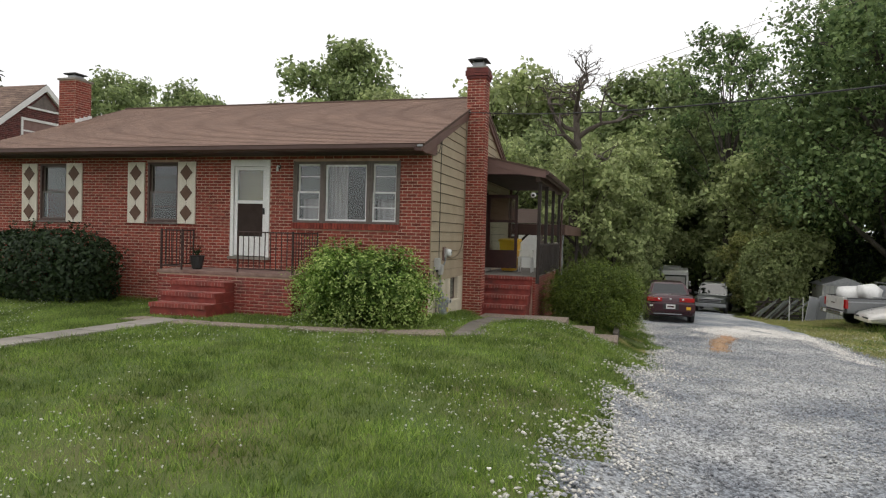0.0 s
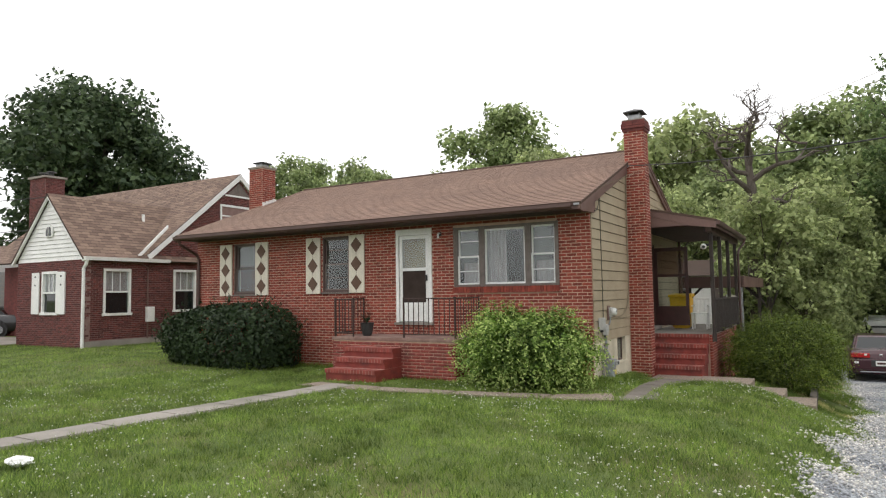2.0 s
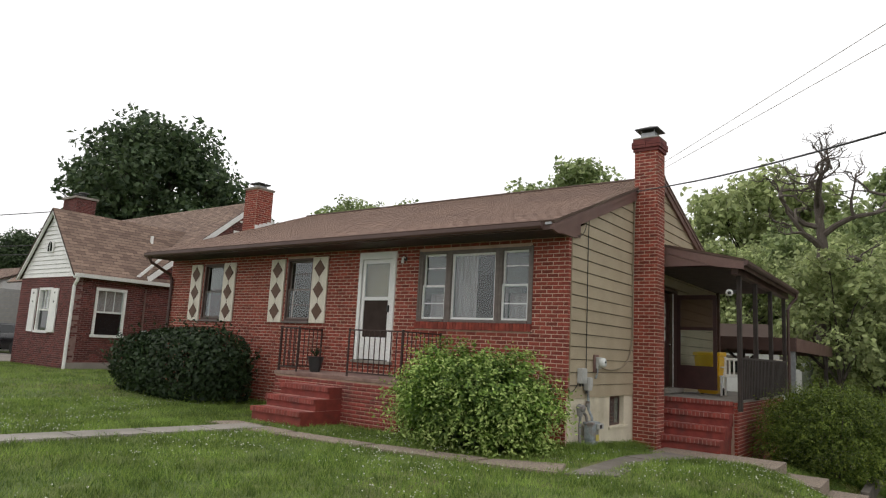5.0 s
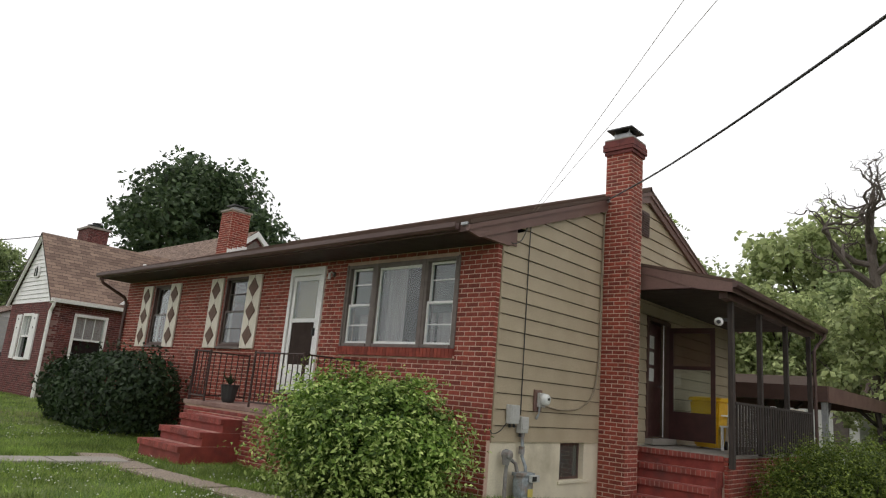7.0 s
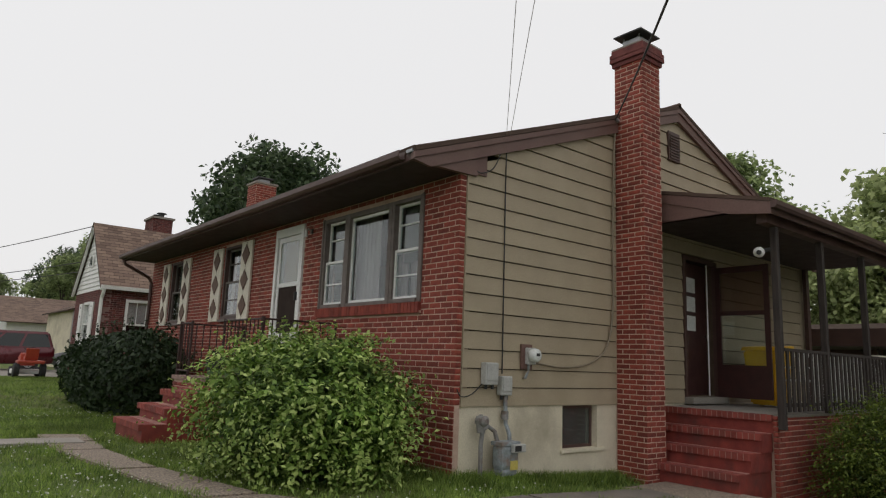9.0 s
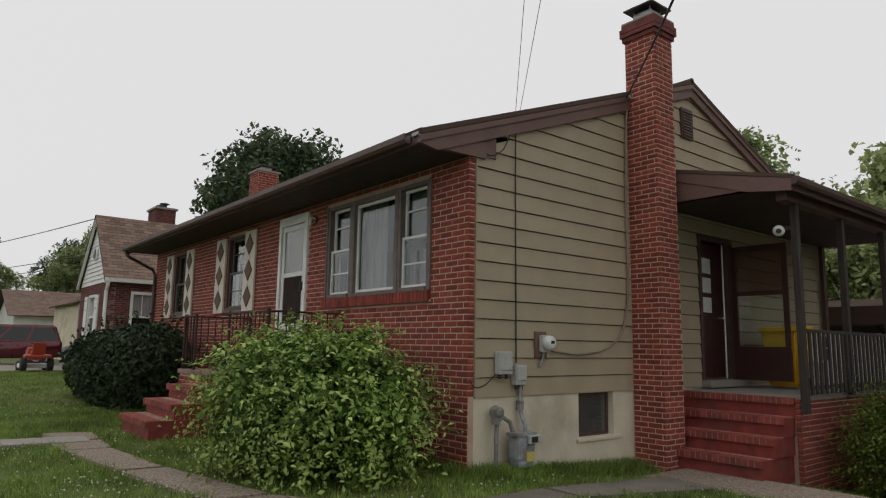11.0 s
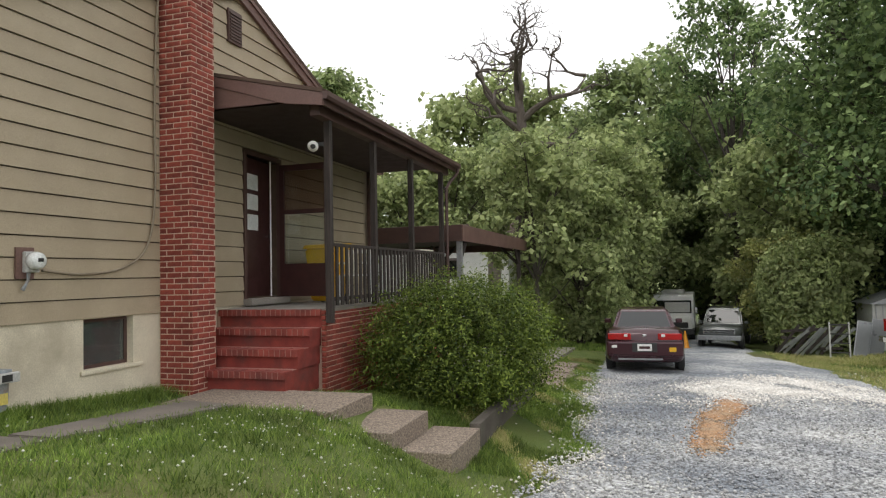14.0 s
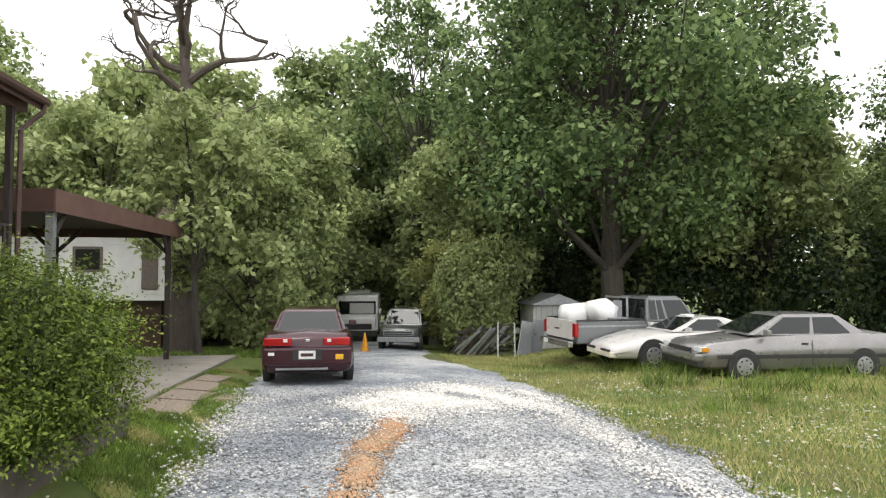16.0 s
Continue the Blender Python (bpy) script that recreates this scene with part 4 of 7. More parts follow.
part("landing", boxes((-5.72, -2.46, STOOP_Y - 0.03, -0.002, ST - 0.07, ST), bevel=0.01), CAP, stoop, "worn reddish-brown landing slab")


def brick_step(root, x0, x1, y0, y1, ztop, zlow):
    """One step: a core with bricks on edge bedded in mortar along its nose, a smooth red tread and riser."""
    st = part("step", boxes((x0, x1 - 0.004, y0 + 0.028, y1, zlow, ztop - 0.004), bevel=0.004), STEP_BRICK, root)
    part("mortar_bed", boxes((x0 + 0.004, x1 - 0.008, y0 - 0.015, y0 + 0.185, ztop - 0.08, ztop - 0.002)), STEP_MORTAR, st)
    part("tread", boxes((x0 + 0.003, x1 - 0.006, y0 + 0.192, y1 - 0.002, ztop - 0.02, ztop + 0.001), bevel=0.004), TREAD, st, "tread with the light on its top put into a paler red")
    n = int((x1 - x0) / 0.074)
    w = (x1 - x0) / n
    for k in range(n):
        part("brick", boxes((x0 + k * w + 0.006, x0 + (k + 1) * w - 0.006, y0 - 0.022, y0 + 0.19, ztop - 0.085 + 0.003 * (k % 3), ztop + 0.003 + 0.002 * (k % 2)), bevel=0.005), STEP_BRICK_ONE, st)
    return st


# paler than the bricks: light on the step tops put into the tread colour
TREAD = mat("lit_step_tread", (0.42, 0.24, 0.20), (0.30, 0.13, 0.105), scale=5, rough=0.85, bump=0.4, fine=110, dirt=(0.15, 0.06, 0.05))
STEP_BRICK_ONE = mat("step_brick_single", (0.29, 0.060, 0.044), (0.19, 0.036, 0.028), scale=6, rough=0.7, bump=0.4, fine=120, vary="object", spread=0.2, dirt=(0.12, 0.04, 0.034))
for k in range(3):
    brick_step(stoop, -5.12, -3.82, STOOP_Y - 0.04 - 0.31 * (k + 1), STOOP_Y - 0.005, ST - 0.2 * (k + 1), ST - 0.2 * (k + 2) - (0.15 if k == 2 else 0))


# wrought-iron railing: each run has two rails and its own bars
def rail_run(root, a, b, z, h=0.84, bars=0.115):
    """One straight run: a top rail, a foot rail under it, bars between and a stouter post at each end."""
    a, b = Vector(a), Vector(b)
    d = b - a
    rails = []
    for zz in (z + h, z + 0.08):
        bm = bmesh.new()
        tube(bm, [a + Vector((0, 0, zz)), b + Vector((0, 0, zz))], 0.015, 6)
        rails.append(part("rail", bm, IRON, root))
    n = max(int(d.length / bars), 1)
    for k in range(n + 1):
        p = a + d * (k / n)
        bm = bmesh.new()
        end = k in (0, n)
        tube(bm, [p + Vector((0, 0, z if end else z + 0.08)), p + Vector((0, 0, z + h + (0.03 if end else 0)))], 0.02 if end else 0.010, 6)
        part("post" if end else "baluster", bm, IRON, root)


RY0 = STOOP_Y + 0.03
iron = thing("iron_railing", "dark wrought-iron railing round the stoop", "railing", (-5.6, RY0, ST))
rail_run(iron, (-5.66, RY0, 0), (-5.14, RY0, 0), ST)
rail_run(iron, (-5.66, RY0 + 0.02, 0), (-5.66, -0.06, 0), ST)
iron2 = thing("iron_railing", "dark wrought-iron railing round the stoop", "railing", (-3.78, RY0, ST))
rail_run(iron2, (-3.78, RY0, 0), (-2.52, RY0, 0), ST)
rail_run(iron2, (-2.52, RY0 + 0.02, 0), (-2.52, -0.06, 0), ST)
pot = thing("plant_pot", "dark pot with a dried plant on the stoop", "plant pot", (-5.05, -0.75, ST))
bm = bmesh.new()
tube(bm, [(-5.05, -0.75, ST), (-5.05, -0.75, ST + 0.04), (-5.05, -0.75, ST + 0.26), (-5.05, -0.75, ST + 0.30)], [0.09, 0.11, 0.15, 0.165], 14)
part("pot", bm, BLACKTRIM, pot)
bm = bmesh.new()
rp = random.Random(4)
for k in range(26):
    a, r = rp.uniform(0, 6.28), rp.uniform(0.05, 0.17)
    tube(bm, [(-5.05, -0.75, ST + 0.28), (-5.05 + 0.6 * r * math.cos(a), -0.75 + 0.6 * r * math.sin(a), ST + 0.4), (-5.05 + r * math.cos(a), -0.75 + r * math.sin(a), ST + 0.36 + rp.uniform(0, 0.16))], [0.006, 0.008, 0.002], 4)
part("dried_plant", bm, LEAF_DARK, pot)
wl_ = thing("wall_lamp", "small bare wall lamp beside the front door", "lamp", (-3.5, -0.01, 3.4))
part("base", boxes((-3.53, -3.47, -0.03, -0.002, 3.38, 3.46), bevel=0.01), BLACKTRIM, wl_)
bm = bmesh.new()
tube(bm, [(-3.5, -0.03, 3.43), (-3.5, -0.08, 3.45), (-3.5, -0.11, 3.42), (-3.5, -0.115, 3.32)], [0.012, 0.012, 0.02, 0.028], 8)
part("bulb", bm, CLEARLENS, wl_)

# ---- side porch ----
porch = thing("side_porch", "brown timber side porch on a brick base with brick steps", "porch", (0.9, 6.5, -0.4))
PF, PX, PY0, PY1 = 0.98, 1.70, 4.05, 9.05
part("base", boxes((0.0, PX - 0.02, PY0 + 0.04, PY1, -0.9, PF - 0.05)), MORTAR, porch)
pb = brick_rects(PY0 - 0.02, PY1, -0.52, -0.52 + COURSE * 22)
lay_bricks(pb, pose(PX - 0.025, 0, 0, 0, 0, 90), porch, BRICK, BRICK_FAR, 200, lambda r: r[0])
lay_bricks(brick_rects(1.62, PX - 0.02, -0.52, -0.52 + COURSE * 22), pose(0, PY0 + 0.002, 0), porch, BRICK, BRICK_FAR, 0)
part("floor", boxes((0.02, PX - 0.005, PY0 + 0.03, PY1 + 0.04, PF - 0.04, PF), bevel=0.008), CONCRETE, porch, "grey concrete porch floor")
for k in range(4):
    zt = PF - 0.006 - 0.232 * k
    brick_step(porch, 0.06, 1.62 - 0.02 * k, PY0 - 0.27 * k - (0.0 if k == 0 else 0.02), PY0 + 0.035, zt, -0.05 if k == 3 else zt - 0.236)
POSTS = (4.07, 5.55, 7.2, 8.97)
for i, y in enumerate(POSTS):
    zl = 0.8 if i == 0 else PF
    p = part("post", boxes((PX - 0.0, PX + 0.085, y - 0.045, y + 0.045, zl, 3.44), bevel=0.008), WOODDARK, porch, "weathered dark wooden post")
part("beam", boxes((PX - 0.03, PX + 0.11, 3.72, 9.3, 3.44, 3.60), bevel=0.006), BROWN, porch)
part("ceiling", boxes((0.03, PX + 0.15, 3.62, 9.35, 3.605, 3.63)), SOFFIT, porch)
PRX, PRY0, PRY1 = 1.95, 3.52, 9.5
zl = lambda x: 4.16 - (x / PRX) * 0.45
roof_plane("roof", (PRX, PRY0, zl(PRX)), (PRX, PRY1, zl(PRX)), (0.015, PRY0, zl(0)), (0.015, PRY1, zl(0)), SHINGLE, porch, 0.04)
part("rake_board", prism([(0.02, zl(0.02) - 0.045), (PRX, zl(PRX) - 0.045), (PRX, zl(PRX) - 0.20), (1.42, zl(1.42) - 0.255), (0.02, zl(0.02) - 0.13)], "y", 3.53, 3.57), MAUVE, porch, "faded brown rake board of the porch roof")
part("gable_board", prism([(0.02, zl(0.02) - 0.131), (1.42, zl(1.42) - 0.256), (1.42, 3.605), (0.02, 3.605)], "y", 3.545, 3.575), MAUVE, porch)
part("fascia", boxes((PRX - 0.03, PRX - 0.004, 3.571, PRY1, 3.52, 3.66)), BROWN, porch)
pg = prism([(PRX, 3.68), (PRX + 0.08, 3.68), (PRX + 0.08, 3.62), (PRX + 0.055, 3.585), (PRX, 3.585)], "y", 3.53, PRY1)
part("gutter", pg, BROWN, porch)
bm = bmesh.new()
tube(bm, [(PRX + 0.04, 9.4, 3.6), (PRX + 0.02, 9.4, 3.48), (PX + 0.14, 9.3, 3.3), (PX + 0.12, 9.1, 3.15), (PX + 0.12, 9.08, -0.6)], 0.035, 8)
part("downspout", bm, BROWN, porch)
for y0, y1 in zip(POSTS, POSTS[1:]):
    rl = part("rail", boxes((PX - 0.005, PX + 0.09, y0 + 0.046, y1 - 0.046, PF + 0.82, PF + 0.86), (PX + 0.02, PX + 0.06, y0 + 0.046, y1 - 0.046, PF + 0.10, PF + 0.15), bevel=0.004), WOODDARK, porch, "weathered dark porch rail")
    n = int((y1 - y0) / 0.14)
    for k in range(1, n):
        y = y0 + (y1 - y0) * k / n
        part("baluster", boxes((PX + 0.061, PX + 0.085, y - 0.032, y + 0.032, PF + 0.04, PF + 0.82)), WOODDARK, rl)
part("end_wall", boxes((0.05, 0.12, 9.12, 9.25, PF, 3.6)), BROWN, porch)

# the porch door: a dark red inner door, ajar, and a storm door swung out
pd = thing("porch_door", "dark red side door, barely ajar, behind an open storm door", "door", (0.0, 5.2, 1.12))
part("jamb", boxes((-0.12, 0.03, 4.72, 4.785, 1.06, 3.32), (-0.12, 0.03, 5.70, 5.765, 1.06, 3.32), (-0.12, 0.03, 4.785, 5.70, 3.26, 3.32), bevel=0.005), BROWN, pd)
part("threshold", boxes((-0.15, 0.16, 4.70, 5.78, 1.0, 1.10), bevel=0.008), CONCRETE, pd)
dm = pose(-0.05, 4.80, 0, 0, 0, 6)
leafd = part("door_leaf", boxes((-0.045, 0.0, 0.0, 0.88, 1.12, 3.24), m=dm), DARKDOOR, pd, "dark red door leaf with three small panes")
for k in range(3):
    part("pane", boxes((0.001, 0.006, 0.12, 0.46, 2.98 - 0.31 * k - 0.22, 2.98 - 0.31 * k + 0.02), m=dm), CLEARLENS, leafd)
part("knob", boxes((0.0, 0.05, 0.80, 0.84, 2.05, 2.09), bevel=0.008, m=dm), CHROME, leafd)
sm = pose(0.03, 5.72, 0, 0, 0, 0)
stm = part("storm_door", boxes((0.0, 0.08, -0.035, 0.0, 1.10, 3.22), (0.80, 0.88, -0.035, 0.0, 1.10, 3.22), (0.08, 0.80, -0.035, 0.0, 3.12, 3.22), (0.08, 0.80, -0.035, 0.0, 2.42, 2.49), (0.08, 0.80, -0.035, 0.0, 1.10, 1.62), m=sm), DARKDOOR, pd, "brown storm door swung wide open")
part("pane", boxes((0.08, 0.80, -0.02, -0.016, 2.49, 3.12), m=sm), SCREEN, stm)
part("pane", boxes((0.08, 0.80, -0.02, -0.016, 1.62, 2.42), m=sm), PANE, stm)
part("edge_strip", boxes((-0.004, 0.004, 4.80, 4.83, 1.12, 3.24), m=pose(0.02, 0.62, 0)), WHITE, pd, "white edge of the door frame")
spot = thing("flood_lamp", "round white flood lamp on the porch post", "lamp", (1.5, 4.03, 3.1))
bm = bmesh.new()
tube(bm, [(1.58, 4.10, 3.15), (1.565, 4.05, 3.13), (1.575, 3.99, 3.11), (1.59, 3.945, 3.10)], [0.02, 0.03, 0.052, 0.072], 16)
part("lamp_head", bm, WHITE, spot, smooth=True)
bm = bmesh.new()
tube(bm, [(1.5905, 3.944, 3.10), (1.594, 3.934, 3.099)], [0.035, 0.018], 12)
part("lens", bm, BLACKTRIM, spot, "dark bulb face")
part("bracket", boxes((1.58, 1.702, 4.06, 4.14, 3.12, 3.17)), BLACKTRIM, spot)


# things on the porch
def wheelie_bin(at, m, label, h=0.95, w=0.5):
    b = thing("wheelie_bin", label, "bin", at)
    x, y, z = at
    bm = bmesh.new()
    lo = [(x + a * w * 0.38, y + c * w * 0.38, z + 0.03) for a, c in ((-1, -1), (1, -1), (1, 1), (-1, 1))]
    hi = [(x + a * w * 0.5, y + c * w * 0.5, z + h * 0.9) for a, c in ((-1, -1), (1, -1), (1, 1), (-1, 1))]
    vl, vh = [bm.verts.new(p) for p in lo], [bm.verts.new(p) for p in hi]
    bm.faces.new(vl[::-1])
    bm.faces.new(vh)
    for i in range(4):
        bm.faces.new((vl[i], vl[(i + 1) % 4], vh[(i + 1) % 4], vh[i]))
    bmesh.ops.bevel(bm, geom=bm.edges[:], offset=0.03, segments=2, affect="EDGES")
    part("body", bm, m, b)
    part("lid", prism([(y - w * 0.56, z + h * 0.9), (y + w * 0.56, z + h * 0.9), (y + w * 0.5, z + h), (y - w * 0.42, z + h * 0.965)], "x", x - w * 0.54, x + w * 0.54, bevel=0.015), m, b)
    for s in (-1, 1):
        bm = bmesh.new()
        tube(bm, [(x + s * w * 0.36, y + w * 0.42, z + 0.08), (x + s * (w * 0.36 + 0.05), y + w * 0.42, z + 0.08)], 0.08, 12)
        part("wheel", bm, RUBBER, b)
    return b


wheelie_bin((0.62, 6.2, PF), YELLOW, "yellow plastic bin behind the open storm door", 0.98, 0.56)
chair = thing("plastic_chair", "white plastic garden chair on the porch", "chair", (1.15, 6.9, PF))
part("seat", boxes((0.88, 1.32, 5.98, 6.42, PF + 0.42, PF + 0.45), bevel=0.012), WHITE, chair)
part("backrest", boxes((0.88, 1.32, 6.40, 6.44, PF + 0.80, PF + 0.86), bevel=0.014), WHITE, chair)
for k in range(5):
    part("slat", boxes((0.89 + 0.095 * k, 0.93 + 0.095 * k, 6.41, 6.43, PF + 0.45, PF + 0.805), bevel=0.006), WHITE, chair)
for sx in (0.9, 1.27):
    for sy in (6.0, 6.37):
        part("leg", boxes((sx, sx + 0.04, sy, sy + 0.04, PF, PF + 0.42)), WHITE, chair)
    part("armrest", boxes((sx, sx + 0.045, 6.0, 6.42, PF + 0.62, PF + 0.65), bevel=0.01), WHITE, chair)
plank = thing("board_offcut", "pale board lying on the porch rail", "board", (PX + 0.05, 7.9, PF + 0.865))
part("board_face", boxes((PX - 0.03, PX + 0.1, 7.5, 8.25, PF + 0.862, PF + 0.885)), CREAM, plank)

# ---- landing and low steps beside the porch steps ----
# darker concrete for the riser wall: its shade put into the colour
RISER_SHADE = mat("shaded_concrete", (0.11, 0.095, 0.08), (0.07, 0.06, 0.05), scale=3, rough=0.9, bump=0.6, fine=80, dirt=(0.05, 0.055, 0.03))
land = thing("landing_steps", "pebbled concrete landing stepping down to the drive", "steps", (2.0, 2.9, 0.0), kind="structure")
for x0, x1, y0, y1, zt, zb in ((0.55, 2.64, 2.3, 3.34, 0.055, -0.35), (2.645, 3.27, 2.35, 3.45, -0.14, -0.5), (3.275, 3.83, 2.5, 3.62, -0.345, -0.75)):
    part("slab", boxes((x0, x1, y0, y1, zb, zt), bevel=0.012), AGG, land)
part("riser_wall", boxes((3.70, 3.83, 3.63, 7.4, -1.2, -0.30), bevel=0.012), RISER_SHADE, land, "concrete edge wall with its shade put into a dark colour")

# ---- meters, pipes and cables on the gable end ----
em = thing("electric_meter", "round glass electric meter on a brown board", "meter", (0.02, 1.15, 1.62))
part("board", boxes((0.013, 0.035, 1.03, 1.22, 1.44, 1.74)), MAUVE, em)
part("meter_base", boxes((0.036, 0.085, 1.09, 1.24, 1.50, 1.70), bevel=0.01), GREYBOX, em)
bm = bmesh.new()
tube(bm, [(0.086, 1.165, 1.61), (0.12, 1.165, 1.61), (0.17, 1.165, 1.61), (0.185, 1.165, 1.61)], [0.085, 0.085, 0.078, 0.055], 16)
part("meter_glass", bm, CLEARLENS, em, smooth=True)
part("dial", boxes((0.1852, 0.187, 1.135, 1.195, 1.60, 1.635)), BLACKTRIM, em)
bm = bmesh.new()
tube(bm, [(0.05, 1.15, 1.50), (0.05, 1.14, 1.42), (0.03, 1.10, 1.33)], [0.02, 0.012, 0.02], 6)
part("conduit", bm, PIPE, em)
for nm, y, z, w, h in (("utility_box", 0.49, 1.38, 0.20, 0.25), ("utility_box", 0.735, 1.245, 0.17, 0.22)):
    ub = thing(nm, "grey plastic utility box on the siding", "utility box", (0.02, y, z))
    part("box", boxes((0.012, 0.10, y - w / 2, y + w / 2, z - h / 2, z + h / 2), bevel=0.012), GREYBOX, ub)
    part("cover", boxes((0.101, 0.112, y - w / 2 + 0.012, y + w / 2 - 0.012, z - h / 2 + 0.05, z + h / 2 - 0.012), bevel=0.005), GREYBOX, ub)
    for s in (-1, 1):
        bm = bmesh.new()
        tube(bm, [(0.05, y + s * w * 0.25, z - h / 2), (0.05, y + s * w * 0.25, z - h / 2 - 0.05)], 0.018, 8)
        part("gland", bm, BLACKTRIM, ub)


def wire(name, pts, r, m, label, cat="cable"):
    """A hanging or clipped wire, rounded through its points."""
    cu = bpy.data.curves.new(name, "CURVE")
    cu.dimensions, cu.bevel_depth, cu.bevel_resolution, cu.resolution_u = "3D", r, 1, 8
    sp = cu.splines.new("POLY")
    pv = [Vector(p) for p in pts]
    fine = []
    for i in range(len(pv) - 1):
        p0, p1, p2, p3 = pv[max(i - 1, 0)], pv[i], pv[i + 1], pv[min(i + 2, len(pv) - 1)]
        for k in range(6):
            u = k / 6
            fine.append(0.5 * (2 * p1 + (p2 - p0) * u + (2 * p0 - 5 * p1 + 4 * p2 - p3) * u * u + (3 * p1 - p0 - 3 * p2 + p3) * u ** 3))
    fine.append(pv[-1])
    sp.points.add(len(fine) - 1)
    for q, v in zip(sp.points, fine):
        q.co = (*v, 1)
    cu.materials.append(m)
    return tagged(new(name, cu), label, cat)


wire("service_cable", [(0.05, 2.93, 5.02), (0.035, 2.90, 4.6), (0.035, 2.86, 3.5), (0.035, 2.86, 2.4), (0.035, 2.72, 1.8), (0.035, 2.35, 1.55), (0.035, 1.8, 1.48), (0.04, 1.3, 1.52)], 0.014, CABLE_TAN, "painted service cable clipped down the siding to the meter")
wire("phone_cable", [(0.04, 0.70, 4.25), (0.02, 0.715, 3.6), (0.02, 0.72, 2.4), (0.02, 0.725, 1.38)], 0.008, CABLE, "thin black cable down the siding")
wire("phone_cable", [(0.05, 0.66, 4.22), (0.05, 0.5, 3.85), (0.05, 0.3, 3.72), (0.03, 0.2, 3.74)], 0.007, CABLE, "thin black cable looped under the eave")
wire("ground_wire", [(0.03, 0.42, 1.28), (0.03, 0.25, 1.15), (0.02, 0.1, 1.12), (0.02, 0.03, 1.2)], 0.006, CABLE, "thin wire looping from the utility box")
gm = thing("gas_meter", "grey gas meter with pipes at the foundation", "gas meter", (0.12, 0.65, 0.1))
STICKER = mat("yellow_sticker", (0.62, 0.50, 0.10), (0.55, 0.46, 0.14), rough=0.6, bump=0.0)
body = part("meter_body", boxes((0.075, 0.245, 0.53, 0.81, 0.33, 0.60), bevel=0.05), PIPE, gm, "blue-grey cast meter body")
part("belly", boxes((0.085, 0.235, 0.545, 0.795, 0.26, 0.35), bevel=0.04), PIPE, gm)
part("flange", boxes((0.07, 0.25, 0.52, 0.82, 0.59, 0.635), bevel=0.01), PIPE, gm)
part("index", boxes((0.251, 0.30, 0.66, 0.86, 0.52, 0.61), bevel=0.012), GREYBOX, gm, "grey dial housing")
part("dial_face", boxes((0.301, 0.303, 0.68, 0.78, 0.535, 0.595)), BLACKTRIM, gm)
part("sticker", boxes((0.246, 0.249, 0.66, 0.78, 0.33, 0.43)), STICKER, gm, "yellow sticker")
bm = bmesh.new()
tube(bm, [(0.10, 0.34, 0.02), (0.10, 0.34, 0.60), (0.10, 0.36, 0.76), (0.10, 0.44, 0.80), (0.12, 0.53, 0.74), (0.13, 0.57, 0.62)], 0.025, 8)
part("riser_pipe", bm, PIPE_DARK, gm, "dark rusty riser pipe")
bm = bmesh.new()
tube(bm, [(0.10, 0.335, 0.73), (0.10, 0.335, 0.86), (0.10, 0.335, 0.93)], [0.045, 0.06, 0.02], 12)
tube(bm, [(0.06, 0.335, 0.86), (0.17, 0.335, 0.86), (0.19, 0.335, 0.86)], [0.06, 0.06, 0.03], 12)
part("regulator", bm, PIPE_DARK, gm)
bm = bmesh.new()
tube(bm, [(0.13, 0.76, 0.62), (0.12, 0.765, 0.70), (0.06, 0.76, 0.82), (0.05, 0.755, 1.18)], 0.024, 8)
part("outlet_pipe", bm, PIPE, gm)
bm = bmesh.new()
tube(bm, [(0.05, 0.755, 0.86), (0.05, 0.755, 0.96)], 0.042, 8)
part("valve", bm, PIPE_DARK, gm)

# ---- leaves, bushes and trees ----
RNG = np.random.default_rng(7)


def leaves(centres, out, size, aspect=0.55, lift=0.6, rng=RNG):
    """A bent diamond leaf at each centre, facing about outwards."""
    n = len(centres)
    nrm = out + rng.normal(0, lift, (n, 3))
    nrm /= np.linalg.norm(nrm, axis=1, keepdims=True)
    t = np.cross(nrm, rng.normal(0, 1, (n, 3)))
    t /= np.linalg.norm(t, axis=1, keepdims=True)
    b = np.cross(nrm, t)
    s = (size * rng.uniform(0.6, 1.35, n))[:, None]
    v = np.stack([centres - t * s * 0.5, centres + b * s * aspect * 0.5 + nrm * s * 0.08, centres + t * s * 0.5 - nrm * s * 0.1, centres - b * s * aspect * 0.5 + nrm * s * 0.08], 1).reshape(-1, 3)
    f = np.arange(4 * n).reshape(n, 4)
    return v, f


def shell(n, c, r, rng, thick=0.16, low=-0.75, lump=0.12):
    """Places near the surface of a lumpy ellipsoid, and the directions out of it."""
    d = rng.normal(0, 1, (n * 2, 3))
    d /= np.linalg.norm(d, axis=1, keepdims=True)
    d = d[d[:, 2] > low][:n]
    ph = rng.uniform(0, 6.28, 6)
    k = 1 + lump * (np.sin(3.1 * d[:, 0] * 2 + ph[0]) + np.sin(2.7 * d[:, 1] * 2 + ph[1]) + np.sin(4.3 * d[:, 2] + 3 * d[:, 0] + ph[2])) / 2
    rad = k * (1 - np.abs(rng.normal(0, thick, len(d))))
    return np.asarray(c) + d * rad[:, None] * np.asarray(r), d


